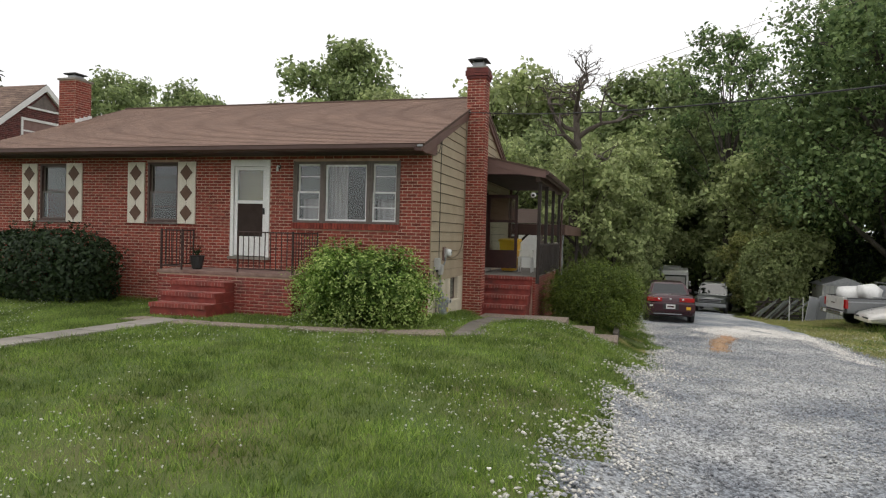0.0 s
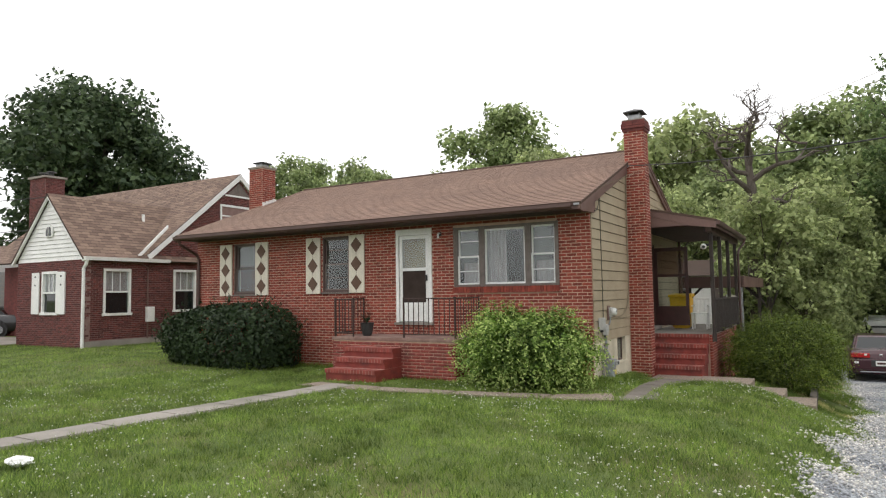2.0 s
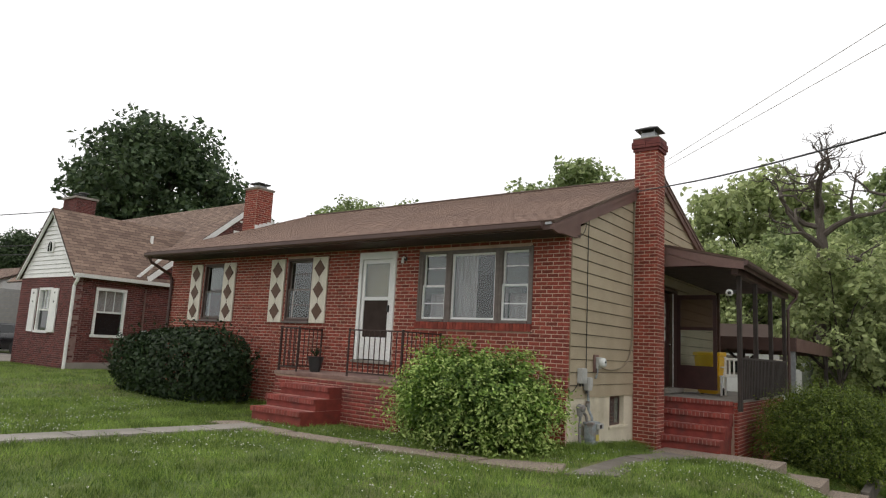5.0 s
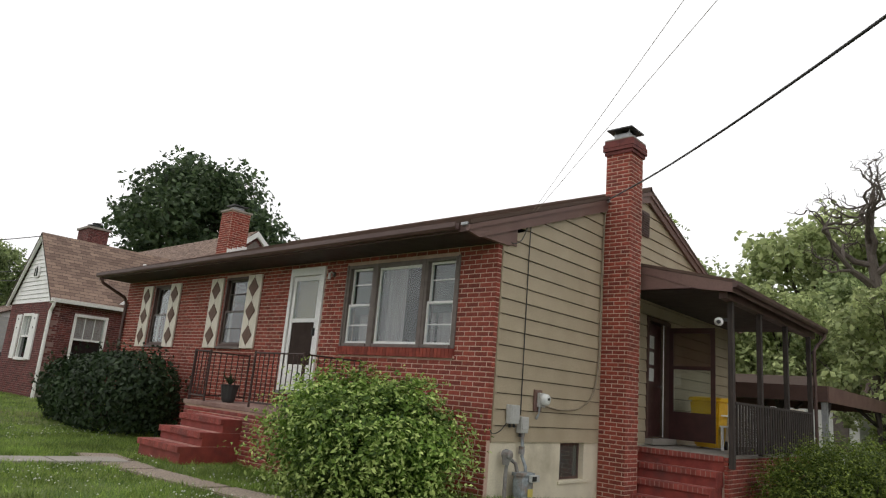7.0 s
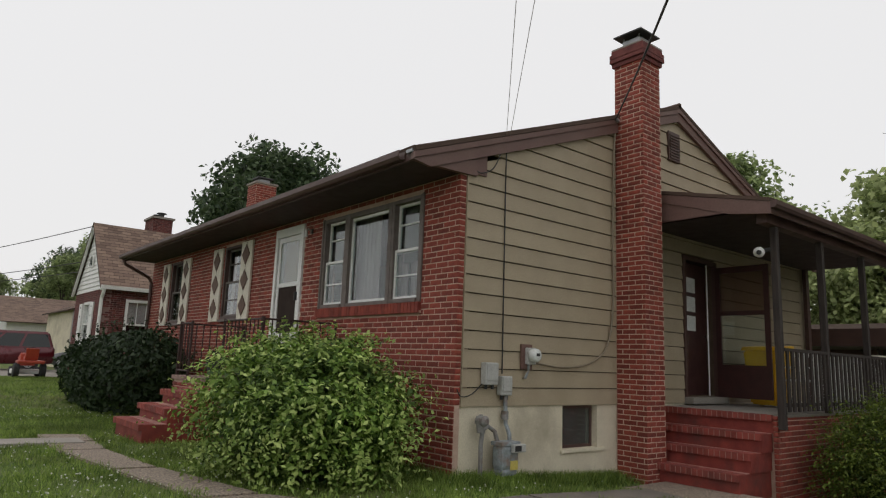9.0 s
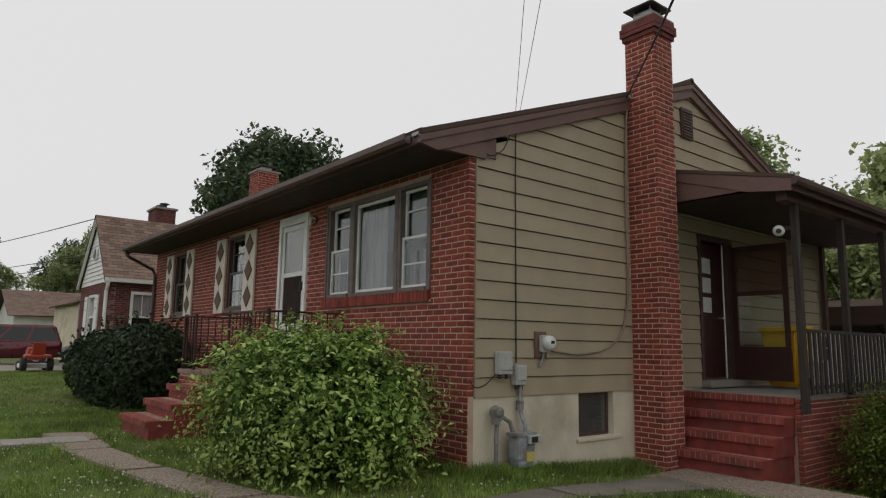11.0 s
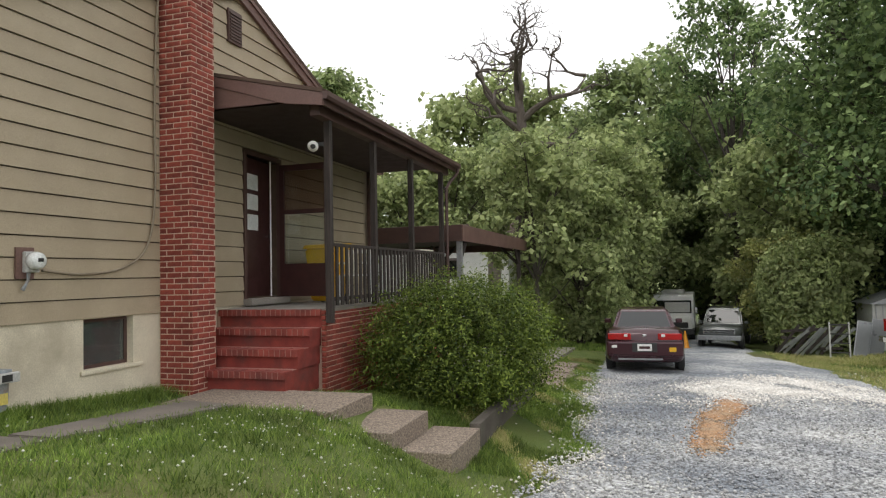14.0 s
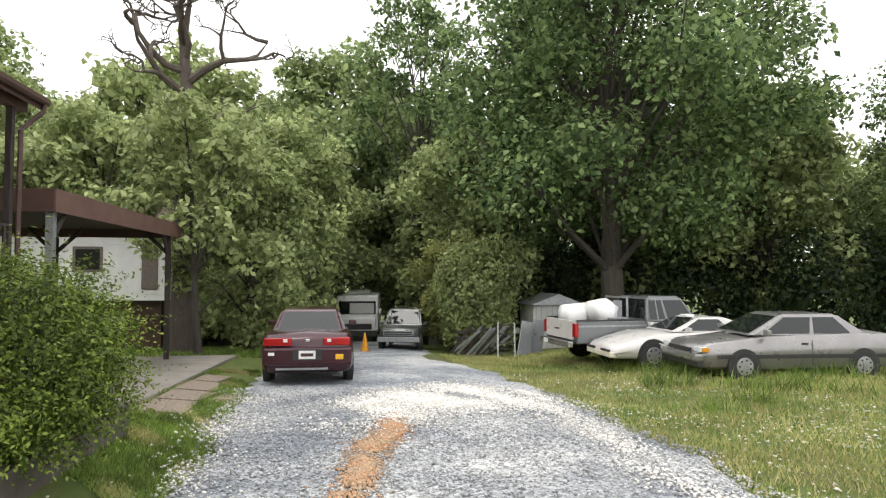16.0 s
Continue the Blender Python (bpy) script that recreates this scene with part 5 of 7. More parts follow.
def bush(name, label, c, r, n, size, m, lump=0.1, stems=True, spikes=0):
    rng = np.random.default_rng(int(abs(c[0]) * 31 + n))
    g = ground_z(c[0], c[1])
    root = thing(name, label, "bush", (c[0], c[1], g))
    p, d = shell(n, c, r, rng, lump=lump)
    keep = p[:, 2] > g + 0.02
    v, f = leaves(p[keep], d[keep], size, 0.5, 0.7, rng)
    mesh_part("foliage", v, f, m, root)
    if spikes:
        p2, d2 = shell(spikes, c, [q * 1.06 for q in r], rng, 0.05, -0.2, lump)
        u = rng.uniform(0, 1, (spikes, 5, 1))
        pts = (p2[:, None] + (d2[:, None] * 0.6 + np.array([0, 0, 0.5])) * 0.2 * u).reshape(-1, 3)
        v, f = leaves(pts, np.repeat(d2, 5, 0), size * 0.8, 0.5, 0.8, rng)
        mesh_part("young_growth", v, f, m, root, kind="stuff")
    if stems:
        bm = bmesh.new()
        rs = random.Random(5)
        for k in range(9):
            a, q = rs.uniform(0, 6.28), rs.uniform(0.3, 0.75)
            tube(bm, [(c[0] + 0.1 * math.cos(a), c[1] + 0.1 * math.sin(a), g - 0.05), (c[0] + q * 0.4 * r[0] * math.cos(a), c[1] + q * 0.4 * r[1] * math.sin(a), (g + c[2]) / 2), (c[0] + q * r[0] * math.cos(a), c[1] + q * r[1] * math.sin(a), c[2] + 0.5 * r[2])], [0.025, 0.02, 0.006], 5)
        part("woody_base", bm, BARK, root)
    return root


def shoot_bush(name, label, c, r, n, per, size, m, tip_m, lump=0.1, low=-0.55, reach=0.5, droop=0.10, core=6000):
    """A bush of many leafy shoots: pale leaves at their ends paint the highlights, darker ones inside the shaded gaps.
    """
    rng = np.random.default_rng(int(abs(c[0]) * 37 + n))
    g = ground_z(c[0], c[1])
    root = thing(name, label, "bush", (c[0], c[1], g))
    c, r = np.asarray(c), np.asarray(r)
    d = rng.normal(0, 1, (n * 2, 3))
    d /= np.linalg.norm(d, axis=1, keepdims=True)
    d = d[d[:, 2] > low][:n]
    n = len(d)
    ph = rng.uniform(0, 6.28, 6)
    k = 1 + lump * (np.sin(5.3 * d[:, 0] + ph[0]) + np.sin(6.1 * d[:, 1] + ph[1]) + np.sin(7.7 * d[:, 2] + 4 * d[:, 0] + ph[2])) / 2
    k *= rng.uniform(0.86, 1.07, n)
    start = c + d * r * (k * reach)[:, None]
    side = rng.normal(0, 0.10, (n, 3)) * r.mean()
    end = c + d * r * k[:, None] + side
    u = np.linspace(0.15, 1, per)[None, :, None]
    bend = np.array([0, 0, 1.0]) * (droop * 4 * u * (1 - u) - droop * 0.6 * u ** 3)
    pts = start[:, None] * (1 - u) + end[:, None] * u + bend + rng.normal(0, size * 0.42, (n, per, 3))
    grow = (end - start) / np.linalg.norm(end - start, axis=1, keepdims=True)
    out = np.repeat((0.55 * grow + np.array([0, 0, 0.6]))[:, None], per, 1)
    cut = int(per * 0.78)
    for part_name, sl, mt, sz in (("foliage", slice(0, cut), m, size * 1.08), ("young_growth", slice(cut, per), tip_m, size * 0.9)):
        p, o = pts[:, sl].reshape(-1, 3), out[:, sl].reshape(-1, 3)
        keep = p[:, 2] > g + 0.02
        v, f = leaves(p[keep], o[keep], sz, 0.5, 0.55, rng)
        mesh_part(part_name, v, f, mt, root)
    p, o = shell(core, c, r * 0.7, rng, 0.2, -0.8, lump)
    keep = p[:, 2] > g + 0.02
    v, f = leaves(p[keep], o[keep], size * 1.2, 0.5, 0.8, rng)
    mesh_part("inner_foliage", v, f, m, root)
    bm = bmesh.new()
    rs = random.Random(5)
    for q in range(11):
        a, e = rs.uniform(0, 6.28), rs.uniform(0.3, 0.75)
        tube(bm, [(c[0] + 0.1 * math.cos(a), c[1] + 0.1 * math.sin(a), g - 0.05), (c[0] + e * 0.4 * r[0] * math.cos(a), c[1] + e * 0.4 * r[1] * math.sin(a), (g + c[2]) / 2), (c[0] + e * r[0] * math.cos(a), c[1] + e * r[1] * math.sin(a), c[2] + 0.5 * r[2])], [0.025, 0.02, 0.006], 5)
    part("woody_base", bm, BARK, root)
    return root


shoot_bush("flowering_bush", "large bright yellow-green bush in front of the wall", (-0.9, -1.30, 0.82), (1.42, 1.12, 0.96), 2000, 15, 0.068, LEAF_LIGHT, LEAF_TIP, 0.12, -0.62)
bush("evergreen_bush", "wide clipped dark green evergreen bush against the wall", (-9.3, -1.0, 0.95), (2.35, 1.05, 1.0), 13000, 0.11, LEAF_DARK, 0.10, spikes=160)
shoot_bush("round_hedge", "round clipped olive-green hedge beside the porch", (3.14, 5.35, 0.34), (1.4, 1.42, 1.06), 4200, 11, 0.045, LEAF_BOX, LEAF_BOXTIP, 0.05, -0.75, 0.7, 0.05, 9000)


def tree(name, label, at, h, crown, n, size, m, clumps=16, trunk=0.22, base=0.32, bark=None, seed=1, dead=False, spread=0.34, droop=0.0):
    """A tapered trunk with limbs to each clump of the crown; the crown is many leaves in uneven clumps with gaps."""
    rng, rs = np.random.default_rng(seed), random.Random(seed)
    root = thing(name, label, "tree", at)
    x, y, z = at
    bm = bmesh.new()
    lean = Vector((rs.uniform(-0.05, 0.05), rs.uniform(-0.05, 0.05), 1))
    top = [Vector((x, y, z)) + lean * (h * 0.75 * k / 5) + Vector((rs.uniform(-1, 1), rs.uniform(-1, 1), 0)) * trunk * 0.5 * (k > 0) for k in range(6)]
    top[0].z -= 0.15
    tube(bm, top, [trunk * s for s in (1.35, 1.0, 0.85, 0.66, 0.42, 0.12)], 10)
    vs, fs, o = [], [], 0
    for k in range(clumps):
        a, u = k * 2.399 + rs.uniform(-0.4, 0.4), (k + 0.5) / clumps
        hz = base + (1 - base) * (u ** 0.8)
        prof = math.sin(min(max((hz - base * 0.7) / (1.06 - base * 0.7), 0), 1) * math.pi) ** 0.6
        rad = crown * prof * rs.uniform(0.35, 0.85)
        c = Vector((x + rad * math.cos(a), y + rad * math.sin(a), z + h * hz * 0.93))
        s = top[min(int(hz * 4.2), 4)]
        mid = s.lerp(c, 0.5) + Vector((0, 0, 0.06 * h * rs.uniform(-0.3, 1)))
        tube(bm, [s, mid, c], [trunk * 0.36, trunk * 0.2, 0.02], 6, cap=False)
        for _ in range(3):
            tip = c + Vector((rs.uniform(-1, 1), rs.uniform(-1, 1), rs.uniform(-0.4, 0.9))) * crown * 0.3
            tube(bm, [mid.lerp(c, 0.5), tip], [trunk * 0.12, 0.012], 4, cap=False)
        cr = crown * spread * rs.uniform(0.75, 1.3)
        nn = int(n / clumps)
        p, d = shell(nn, c, (cr, cr, cr * 0.72), rng, 0.3, -0.9, 0.3)
        if droop:
            p[:, 2] -= droop * rng.uniform(0, 1, len(p)) ** 2
        dd = d * 0.6 + np.array([0, 0, 0.5])
        v, f = leaves(p, dd, size, 0.62, 0.75, rng)
        vs.append(v)
        fs.append(f + o)
        o += len(v)
    part("trunk", bm, bark or BARK, root)
    if not dead:
        mesh_part("crown", np.concatenate(vs), np.concatenate(fs), m, root)
    return root


def dead_tree(at, h, seed=3):
    root = thing("dead_tree", "bare grey dead oak with crooked limbs", "tree", at)
    rs = random.Random(seed)
    x, y, z = at
    bm = bmesh.new()
    t = [Vector((x, y, z - 0.15)), Vector((x + 0.05, y, z + h * 0.25)), Vector((x - 0.1, y, z + h * 0.5)), Vector((x + 0.05, y, z + h * 0.66)), Vector((x - 0.1, y, z + h * 0.8)), Vector((x + 0.15, y, z + h * 0.95))]
    tube(bm, t, [0.42, 0.30, 0.25, 0.19, 0.13, 0.04], 12)

    def limb(bm, s, d, length, r, depth):
        pts, p, dd = [s], s.copy(), d.normalized()
        n = 5
        for k in range(n):
            dd = (dd + Vector((rs.uniform(-0.8, 0.8), rs.uniform(-0.8, 0.8), rs.uniform(-0.5, 0.6)))).normalized()
            p = p + dd * length / n
            pts.append(p.copy())
        tube(bm, pts, [r * (1 - 0.16 * k) for k in range(n)] + [0.012], 7, cap=False)
        if depth:
            for k in (2, 3, 4, 5):
                if rs.random() < 0.85:
                    limb(bm, pts[k], dd + Vector((rs.uniform(-1.3, 1.3), rs.uniform(-1.3, 1.3), rs.uniform(-0.6, 0.9))), length * 0.52, r * 0.5, depth - 1)
    part("trunk", bm, DEADWOOD, root)
    for k, (hz, a, e, ln) in enumerate(((0.5, 0.1, 0.35, 3.4), (0.56, 3.3, 0.7, 3.0), (0.62, 0.0, 0.55, 3.8), (0.66, 2.6, 0.9, 3.2), (0.7, 0.4, 1.0, 3.0), (0.75, 3.6, 0.8, 2.6), (0.82, 1.3, 0.9, 2.0), (0.88, 4.6, 1.0, 1.8))):
        i = hz * 5.2
        s = t[min(int(i), 4)].lerp(t[min(int(i) + 1, 5)], i % 1)
        bm = bmesh.new()
        limb(bm, s, Vector((math.cos(a), math.sin(a), e)), ln * 0.92, 0.165 - 0.012 * k, 3)
        part("limb", bm, DEADWOOD, root)
    return root


dead_tree((1.35, 20.3, ground_z(1.35, 20.3)), 11.9)
tree("wood_tree", "leafy green tree in front of the dead oak", (2.1, 19.2, ground_z(2.1, 19.2)), 7.4, 2.6, 6000, 0.24, LEAF_MID, 16, 0.10, 0.40, seed=31)
tree("wood_tree", "tall thin-leaved tree at the edge of the wood", (10.3, 35.1, ground_z(10.3, 35.1)), 20.0, 4.4, 7000, 0.30, LEAF_MAPLE, 26, 0.2, 0.45, seed=41, spread=0.26)
T = {
    "wood": tree("wood_tree", "leafy green woodland tree", (-6, 41, -1.0), 11.5, 4.2, 13000, 0.34, LEAF_MID, 20, 0.22, 0.12, seed=11, droop=0.8),
    "dark": tree("wood_tree", "dark green woodland tree", (10, 43, -1.0), 13.0, 4.4, 13000, 0.34, LEAF_WOOD, 20, 0.25, 0.12, seed=12, droop=0.6),
    "oak": tree("oak_tree", "large dense dark green oak", (-55, 24, 0.3), 22.0, 9.5, 30000, 0.58, LEAF_OAK, 34, 0.6, 0.2, seed=13),
    "maple": tree("maple_tree", "tall spreading maple with dense dark foliage", (17.0, 24.5, -1.5), 18.0, 7.8, 46000, 0.27, LEAF_MAPLE, 46, 0.42, 0.27, seed=14, spread=0.27, droop=0.9),
    "pale": tree("pale_tree", "small pale yellow-green tree", (-7.5, 20.5, -0.9), 6.4, 2.6, 7000, 0.2, LEAF_YEL, 14, 0.14, 0.1, seed=15),
}


def again(kind, x, y, s=1.0, turn=0.0, sz=None):
    ob = T[kind]
    m = Matrix.Translation((x, y, ground_z(x, y) - 0.1)) @ Matrix.Rotation(turn, 4, "Z") @ Matrix.Diagonal((s, s, sz or s, 1))
    src = ob.location.copy()
    c = copy_thing(ob, m)
    return c


for kind in T:
    at = T[kind].location.copy()
    for ch in T[kind].children:
        ch.matrix_parent_inverse = Matrix.Translation(-at)
rt = random.Random(9)
# the wood behind the houses, then the wood behind the drive
for x, y, k, s in ((-31, 33, "dark", 1.05), (-24, 36, "dark", 0.95), (-43.3, 38.9, "dark", 1.3), (-45, 96, "dark", 2.85), (-8.1, 55.8, "wood", 1.95), (-3.5, 57, "wood", 1.8), (-20, 50, "wood", 1.45), (-28, 30, "dark", 0.95), (-17, 30, "wood", 0.85), (-12.5, 27.5, "dark", 0.68), (-7, 31, "wood", 0.9), (-4.5, 30.5, "wood", 0.95), (1.2, 28.0, "wood", 0.85), (4.0, 26.2, "wood", 0.8), (3.2, 21.4, "wood", 0.60), (2.0, 31, "wood", 1.0), (-1.5, 35, "dark", 1.0), (3.5, 36, "wood", 1.0), (11.8, 36, "wood", 1.05)):
    again(k, x, y, s, rt.uniform(0, 6.28))
for x, y, k, s in ((12.4, 29.8, "wood", 0.95), (5.6, 44, "dark", 1.5), (9.5, 48, "dark", 1.35), (1.0, 50, "dark", 1.3), (13, 42, "dark", 1.25), (18, 36, "dark", 1.15), (22, 31, "dark", 1.2), (26, 28, "wood", 1.1), (29, 35, "dark", 1.2), (33, 27, "dark", 0.8), (36, 33, "wood", 0.9), (40, 24, "dark", 1.1), (24, 44, "dark", 1.2), (-18, 42, "wood", 1.0), (-30, 45, "dark", 1.0), (44, 38, "dark", 1.0), (46, 18, "wood", 1.1), (20, 50, "dark", 1.2), (35, 48, "dark", 1.25)):
    again(k, x, y, s, rt.uniform(0, 6.28))
for x, y, k, s in ((30.2, 18.2, "maple", 0.75), (-64, 40, "oak", 0.75), (-70, 19, "oak", 0.5), (-66, 10, "dark", 0.95), (-75, -2, "oak", 0.55), (-66, -14, "oak", 0.6), (-58, 6, "dark", 0.7), (-58, -6, "oak", 0.5), (-60, 0.5, "dark", 0.6), (-84, 12, "oak", 0.6), (-9.5, 24, "pale", 1.0), (10.8, 27.5, "pale", 0.8), (-43, 16, "pale", 1.3)):
    again(k, x, y, s, rt.uniform(0, 6.28))
bush("undergrowth", "dense green shrub in front of the wood", (11.6, 26.0, 0.2), (1.9, 1.5, 2.5), 7000, 0.2, LEAF_MID, 0.16, False, 160)
# near-black leaves here: the shade below the tree crowns put into colour
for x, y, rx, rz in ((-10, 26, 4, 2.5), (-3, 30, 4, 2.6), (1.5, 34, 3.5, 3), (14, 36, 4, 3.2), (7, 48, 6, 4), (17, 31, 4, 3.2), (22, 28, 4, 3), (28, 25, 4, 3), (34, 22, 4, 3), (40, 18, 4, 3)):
    bush("undergrowth", "undergrowth at the edge of the wood, canopy shade in its dark leaf colour", (x, y, rz * 0.35 - 1.0), (rx, 1.6, rz), 3600, 0.3, LEAF_DARK, 0.2, False)

# ---- the neighbouring house ----
nb = thing("neighbour_house", "dark red brick cottage with white trim and brown shingles", "house", (-20, 4, 0.3))
NX0, NX1, NY, NR = -21.75, -17.62, 0.2, -19.7
NE, NP = 3.5, 5.85
wins = [(-20.12, -19.15, 1.55, 3.06)]
nw = part("front_wall", boxes(*[(a, b, NY + 0.008, NY + 0.25, c, d) for a, b, c, d in split_rect(NX0, NX1, -0.1, NE, wins)]), MORTAR_NB, nb)
lay_bricks(brick_rects(NX0, NX1, 0.3, NE, wins), pose(0, NY + 0.012, 0), nw, BRICK_NB, BRICK_NB, 0)
sw = [(0.9, 1.95, 1.5, 3.12), (3.75, 4.8, 1.55, 3.15), (6.0, 7.7, 5.0, 5.95)]
ns = part("side_wall", boxes(*[(NX1 - 0.25, NX1 - 0.008, a, b, c, d) for a, b, c, d in split_rect(NY + 0.25, 11.5, -0.3, 3.6, sw)]), MORTAR_NB, nb)
lay_bricks(brick_rects(NY, 9, 0.65, 3.6, sw), pose(NX1 - 0.012, 0, 0, 0, 0, 90), ns, BRICK_NB, BRICK_NB, 0)
part("foundation", boxes((NX1 - 0.2, NX1 + 0.02, NY + 0.02, 4.0, -0.2, 0.62), bevel=0.008), CONCRETE, nb)
MPY, MPZ, MS = 7.0, 7.35, 0.83
gz = lambda y: MPZ - abs(y - MPY) * MS
gt = part("gable_wall", prism([(2.9, 3.6), (11.1, 3.6), (MPY, gz(MPY) - 0.15)], "x", NX1 - 0.22, NX1 - 0.008), MORTAR_NB, nb)
lay_bricks(brick_rects(2.9, 9.5, 3.6, 7.3, sw, top=lambda y: gz(y) - 0.2), pose(NX1 - 0.012, 0, 0, 0, 0, 90), gt, BRICK_NB, BRICK_NB, 0)
part("main_wall", boxes((-29.5, -21.76, 3.6, 11.4, -0.3, 3.6)), BRICK_NB, nb)
part("side_wing", boxes((-23.1, -21.76, 1.3, 3.6, -0.3, 3.3)), BRICK_NB, nb)
# dark backing again, painted lap shadow between the white boards
wg = part("gable_front", prism([(NX0, NE + 0.004), (NX1, NE + 0.004), (NR, NP - 0.12)], "y", NY + 0.03, NY + 0.2), LAP, nb, "white lapped gable front")
z = NE - 0.08
while z < NP - 0.3:
    f = lambda q: (NP - 0.12 - q) / (NP - 0.12 - NE)
    hw, hw2 = (NR - NX0) * min(f(z), 1.0), (NR - NX0) * min(f(z + 0.15), 1.0)
    bm = bmesh.new()
    vs = [bm.verts.new(p) for p in ((NR - hw, NY - 0.01, z), (NR + hw, NY - 0.01, z), (NR + hw2, NY + 0.015, z + 0.14), (NR - hw2, NY + 0.015, z + 0.14), (NR - hw, NY + 0.04, z), (NR + hw, NY + 0.04, z))]
    bm.faces.new(vs[:4])
    bm.faces.new((vs[0], vs[1], vs[5], vs[4]))
    part("board", bm, WHITE, wg)
    z += 0.15
aw = part("arched_window", prism([(NR - 0.22, 4.28)] + [(NR + 0.24 * math.cos(a), 4.45 + 0.28 * math.sin(a)) for a in (math.pi - math.pi * k / 10 for k in range(11))] + [(NR + 0.22, 4.28)], "y", NY - 0.06, NY - 0.012), WHITE, nb, "small white arched attic window")
part("pane", prism([(NR - 0.16, 4.32)] + [(NR + 0.17 * math.cos(a), 4.46 + 0.2 * math.sin(a)) for a in (math.pi - math.pi * k / 10 for k in range(11))] + [(NR + 0.16, 4.32)], "y", NY - 0.066, NY - 0.061), CARGLASS, aw)
part("bar", boxes((NR - 0.012, NR + 0.012, NY - 0.075, NY - 0.067, 4.32, 4.65)), WHITE, aw)
# roofs of the neighbour
roof_plane("roof", (NX1 + 0.2, NY - 0.15, NE - 0.06), (NX1 + 0.2, 6.2, NE - 0.06), (NR, NY - 0.15, NP), (NR, 6.2, NP), SHINGLE_NB, nb, 0.06, label="patchy brown shingle roof slope")
roof_plane("roof", (NX0 - 0.2, NY - 0.15, NE - 0.06), (NX0 - 0.2, 6.2, NE - 0.06), (NR, NY - 0.15, NP), (NR, 6.2, NP), SHINGLE_NB, nb, 0.06)
roof_plane("roof", (-29.7, 2.6, gz(2.6)), (NX1 + 0.1, 2.6, gz(2.6)), (-29.7, MPY, MPZ), (NX1 + 0.1, MPY, MPZ), SHINGLE_NB, nb, 0.06)
roof_plane("roof", (-29.7, 11.4, gz(11.4)), (NX1 + 0.1, 11.4, gz(11.4)), (-29.7, MPY, MPZ), (NX1 + 0.1, MPY, MPZ), SHINGLE_NB, nb, 0.06)
for s in (-1, 1):
    part("rake_board", prism([(MPY + s * 4.4, gz(MPY + s * 4.4) - 0.02), (MPY, MPZ - 0.02), (MPY, MPZ - 0.26), (MPY + s * 4.4, gz(MPY + s * 4.4) - 0.26)], "x", NX1 + 0.02, NX1 + 0.12), WHITE, nb, "white rake board")
part("rake_flashing", prism([(2.2, 3.62), (3.45, 4.85), (3.45, 4.72), (2.33, 3.62)], "x", NX1 + 0.0, NX1 + 0.06), WHITE, nb)
part("louvre", prism([(MPY - 0.62, 6.4), (MPY + 0.62, 6.4), (MPY, 6.95)], "x", NX1 - 0.004, NX1 + 0.018), GREYFRAME, nb)
part("louvre_trim", boxes((NX1 + 0.0, NX1 + 0.03, MPY - 0.75, MPY + 0.75, 6.32, 6.395)), WHITE, nb)
for s, x in ((-1, NX0), (1, NX1)):
    part("rake_trim", prism([(x + s * 0.2, NE - 0.1), (NR, NP - 0.02), (NR, NP - 0.16), (x + s * 0.12, NE - 0.16)], "y", NY - 0.14, NY - 0.06), WHITE, nb)
part("gutter", prism([(NX1 + 0.19, 3.5), (NX1 + 0.31, 3.5), (NX1 + 0.29, 3.38), (NX1 + 0.19, 3.38)], "y", NY - 0.14, 3.4), WHITE, nb, "white metal gutter")
bm = bmesh.new()
tube(bm, [(NX1 + 0.25, NY - 0.05, 3.38), (NX1 + 0.2, NY - 0.05, 3.25), (NX1 + 0.06, NY - 0.05, 3.1), (NX1 + 0.05, NY - 0.05, 0.25)], 0.055, 8)
part("downspout", bm, WHITE, nb, "white downspout on the corner")
bm = bmesh.new()
tube(bm, [(NX1 + 0.05, 1.2, 3.35), (NX1 + 0.05, 2.3, 3.35), (NX1 + 0.05, 2.6, 3.2), (NX1 + 0.05, 2.62, 0.6)], 0.03, 6)
part("conduit", bm, MAUVE, nb)
part("meter_box", boxes((NX1, NX1 + 0.15, 2.55, 2.85, 1.2, 1.75), bevel=0.02), WHITE, nb)


def nb_window(axis, a0, a1, z0, z1, bars=True):
    """A white sash window in the brick, on the front (y) or the side (x)."""
    m = pose(0, NY, 0) if axis == "y" else pose(NX1, 0, 0, 0, 0, 90)
    w = part("window", boxes((a0, a0 + 0.08, -0.03, 0.15, z0, z1), (a1 - 0.08, a1, -0.03, 0.15, z0, z1), (a0 + 0.08, a1 - 0.08, -0.03, 0.15, z1 - 0.09, z1), (a0 - 0.04, a1 + 0.04, -0.06, 0.15, z0 - 0.03, z0 + 0.06), (a0 + 0.08, a1 - 0.08, 0.0, 0.06, (z0 + z1) / 2 - 0.03, (z0 + z1) / 2 + 0.03), m=m), WHITE, nb, "white sash window")
    part("pane", boxes((a0 + 0.08, a1 - 0.08, 0.05, 0.055, z0 + 0.06, (z0 + z1) / 2 - 0.03), m=m), CARGLASS, w)
    part("pane", boxes((a0 + 0.08, a1 - 0.08, 0.07, 0.075, (z0 + z1) / 2 + 0.03, z1 - 0.09), m=m), PANE, w)
    part("curtain", boxes((a0 + 0.08, a1 - 0.08, 0.10, 0.11, (z0 + z1) / 2 - 0.1, z1 - 0.09), m=m), CURTAIN, w)
    if bars:
        for k in (1, 2):
            x = a0 + 0.08 + (a1 - a0 - 0.16) * k / 3
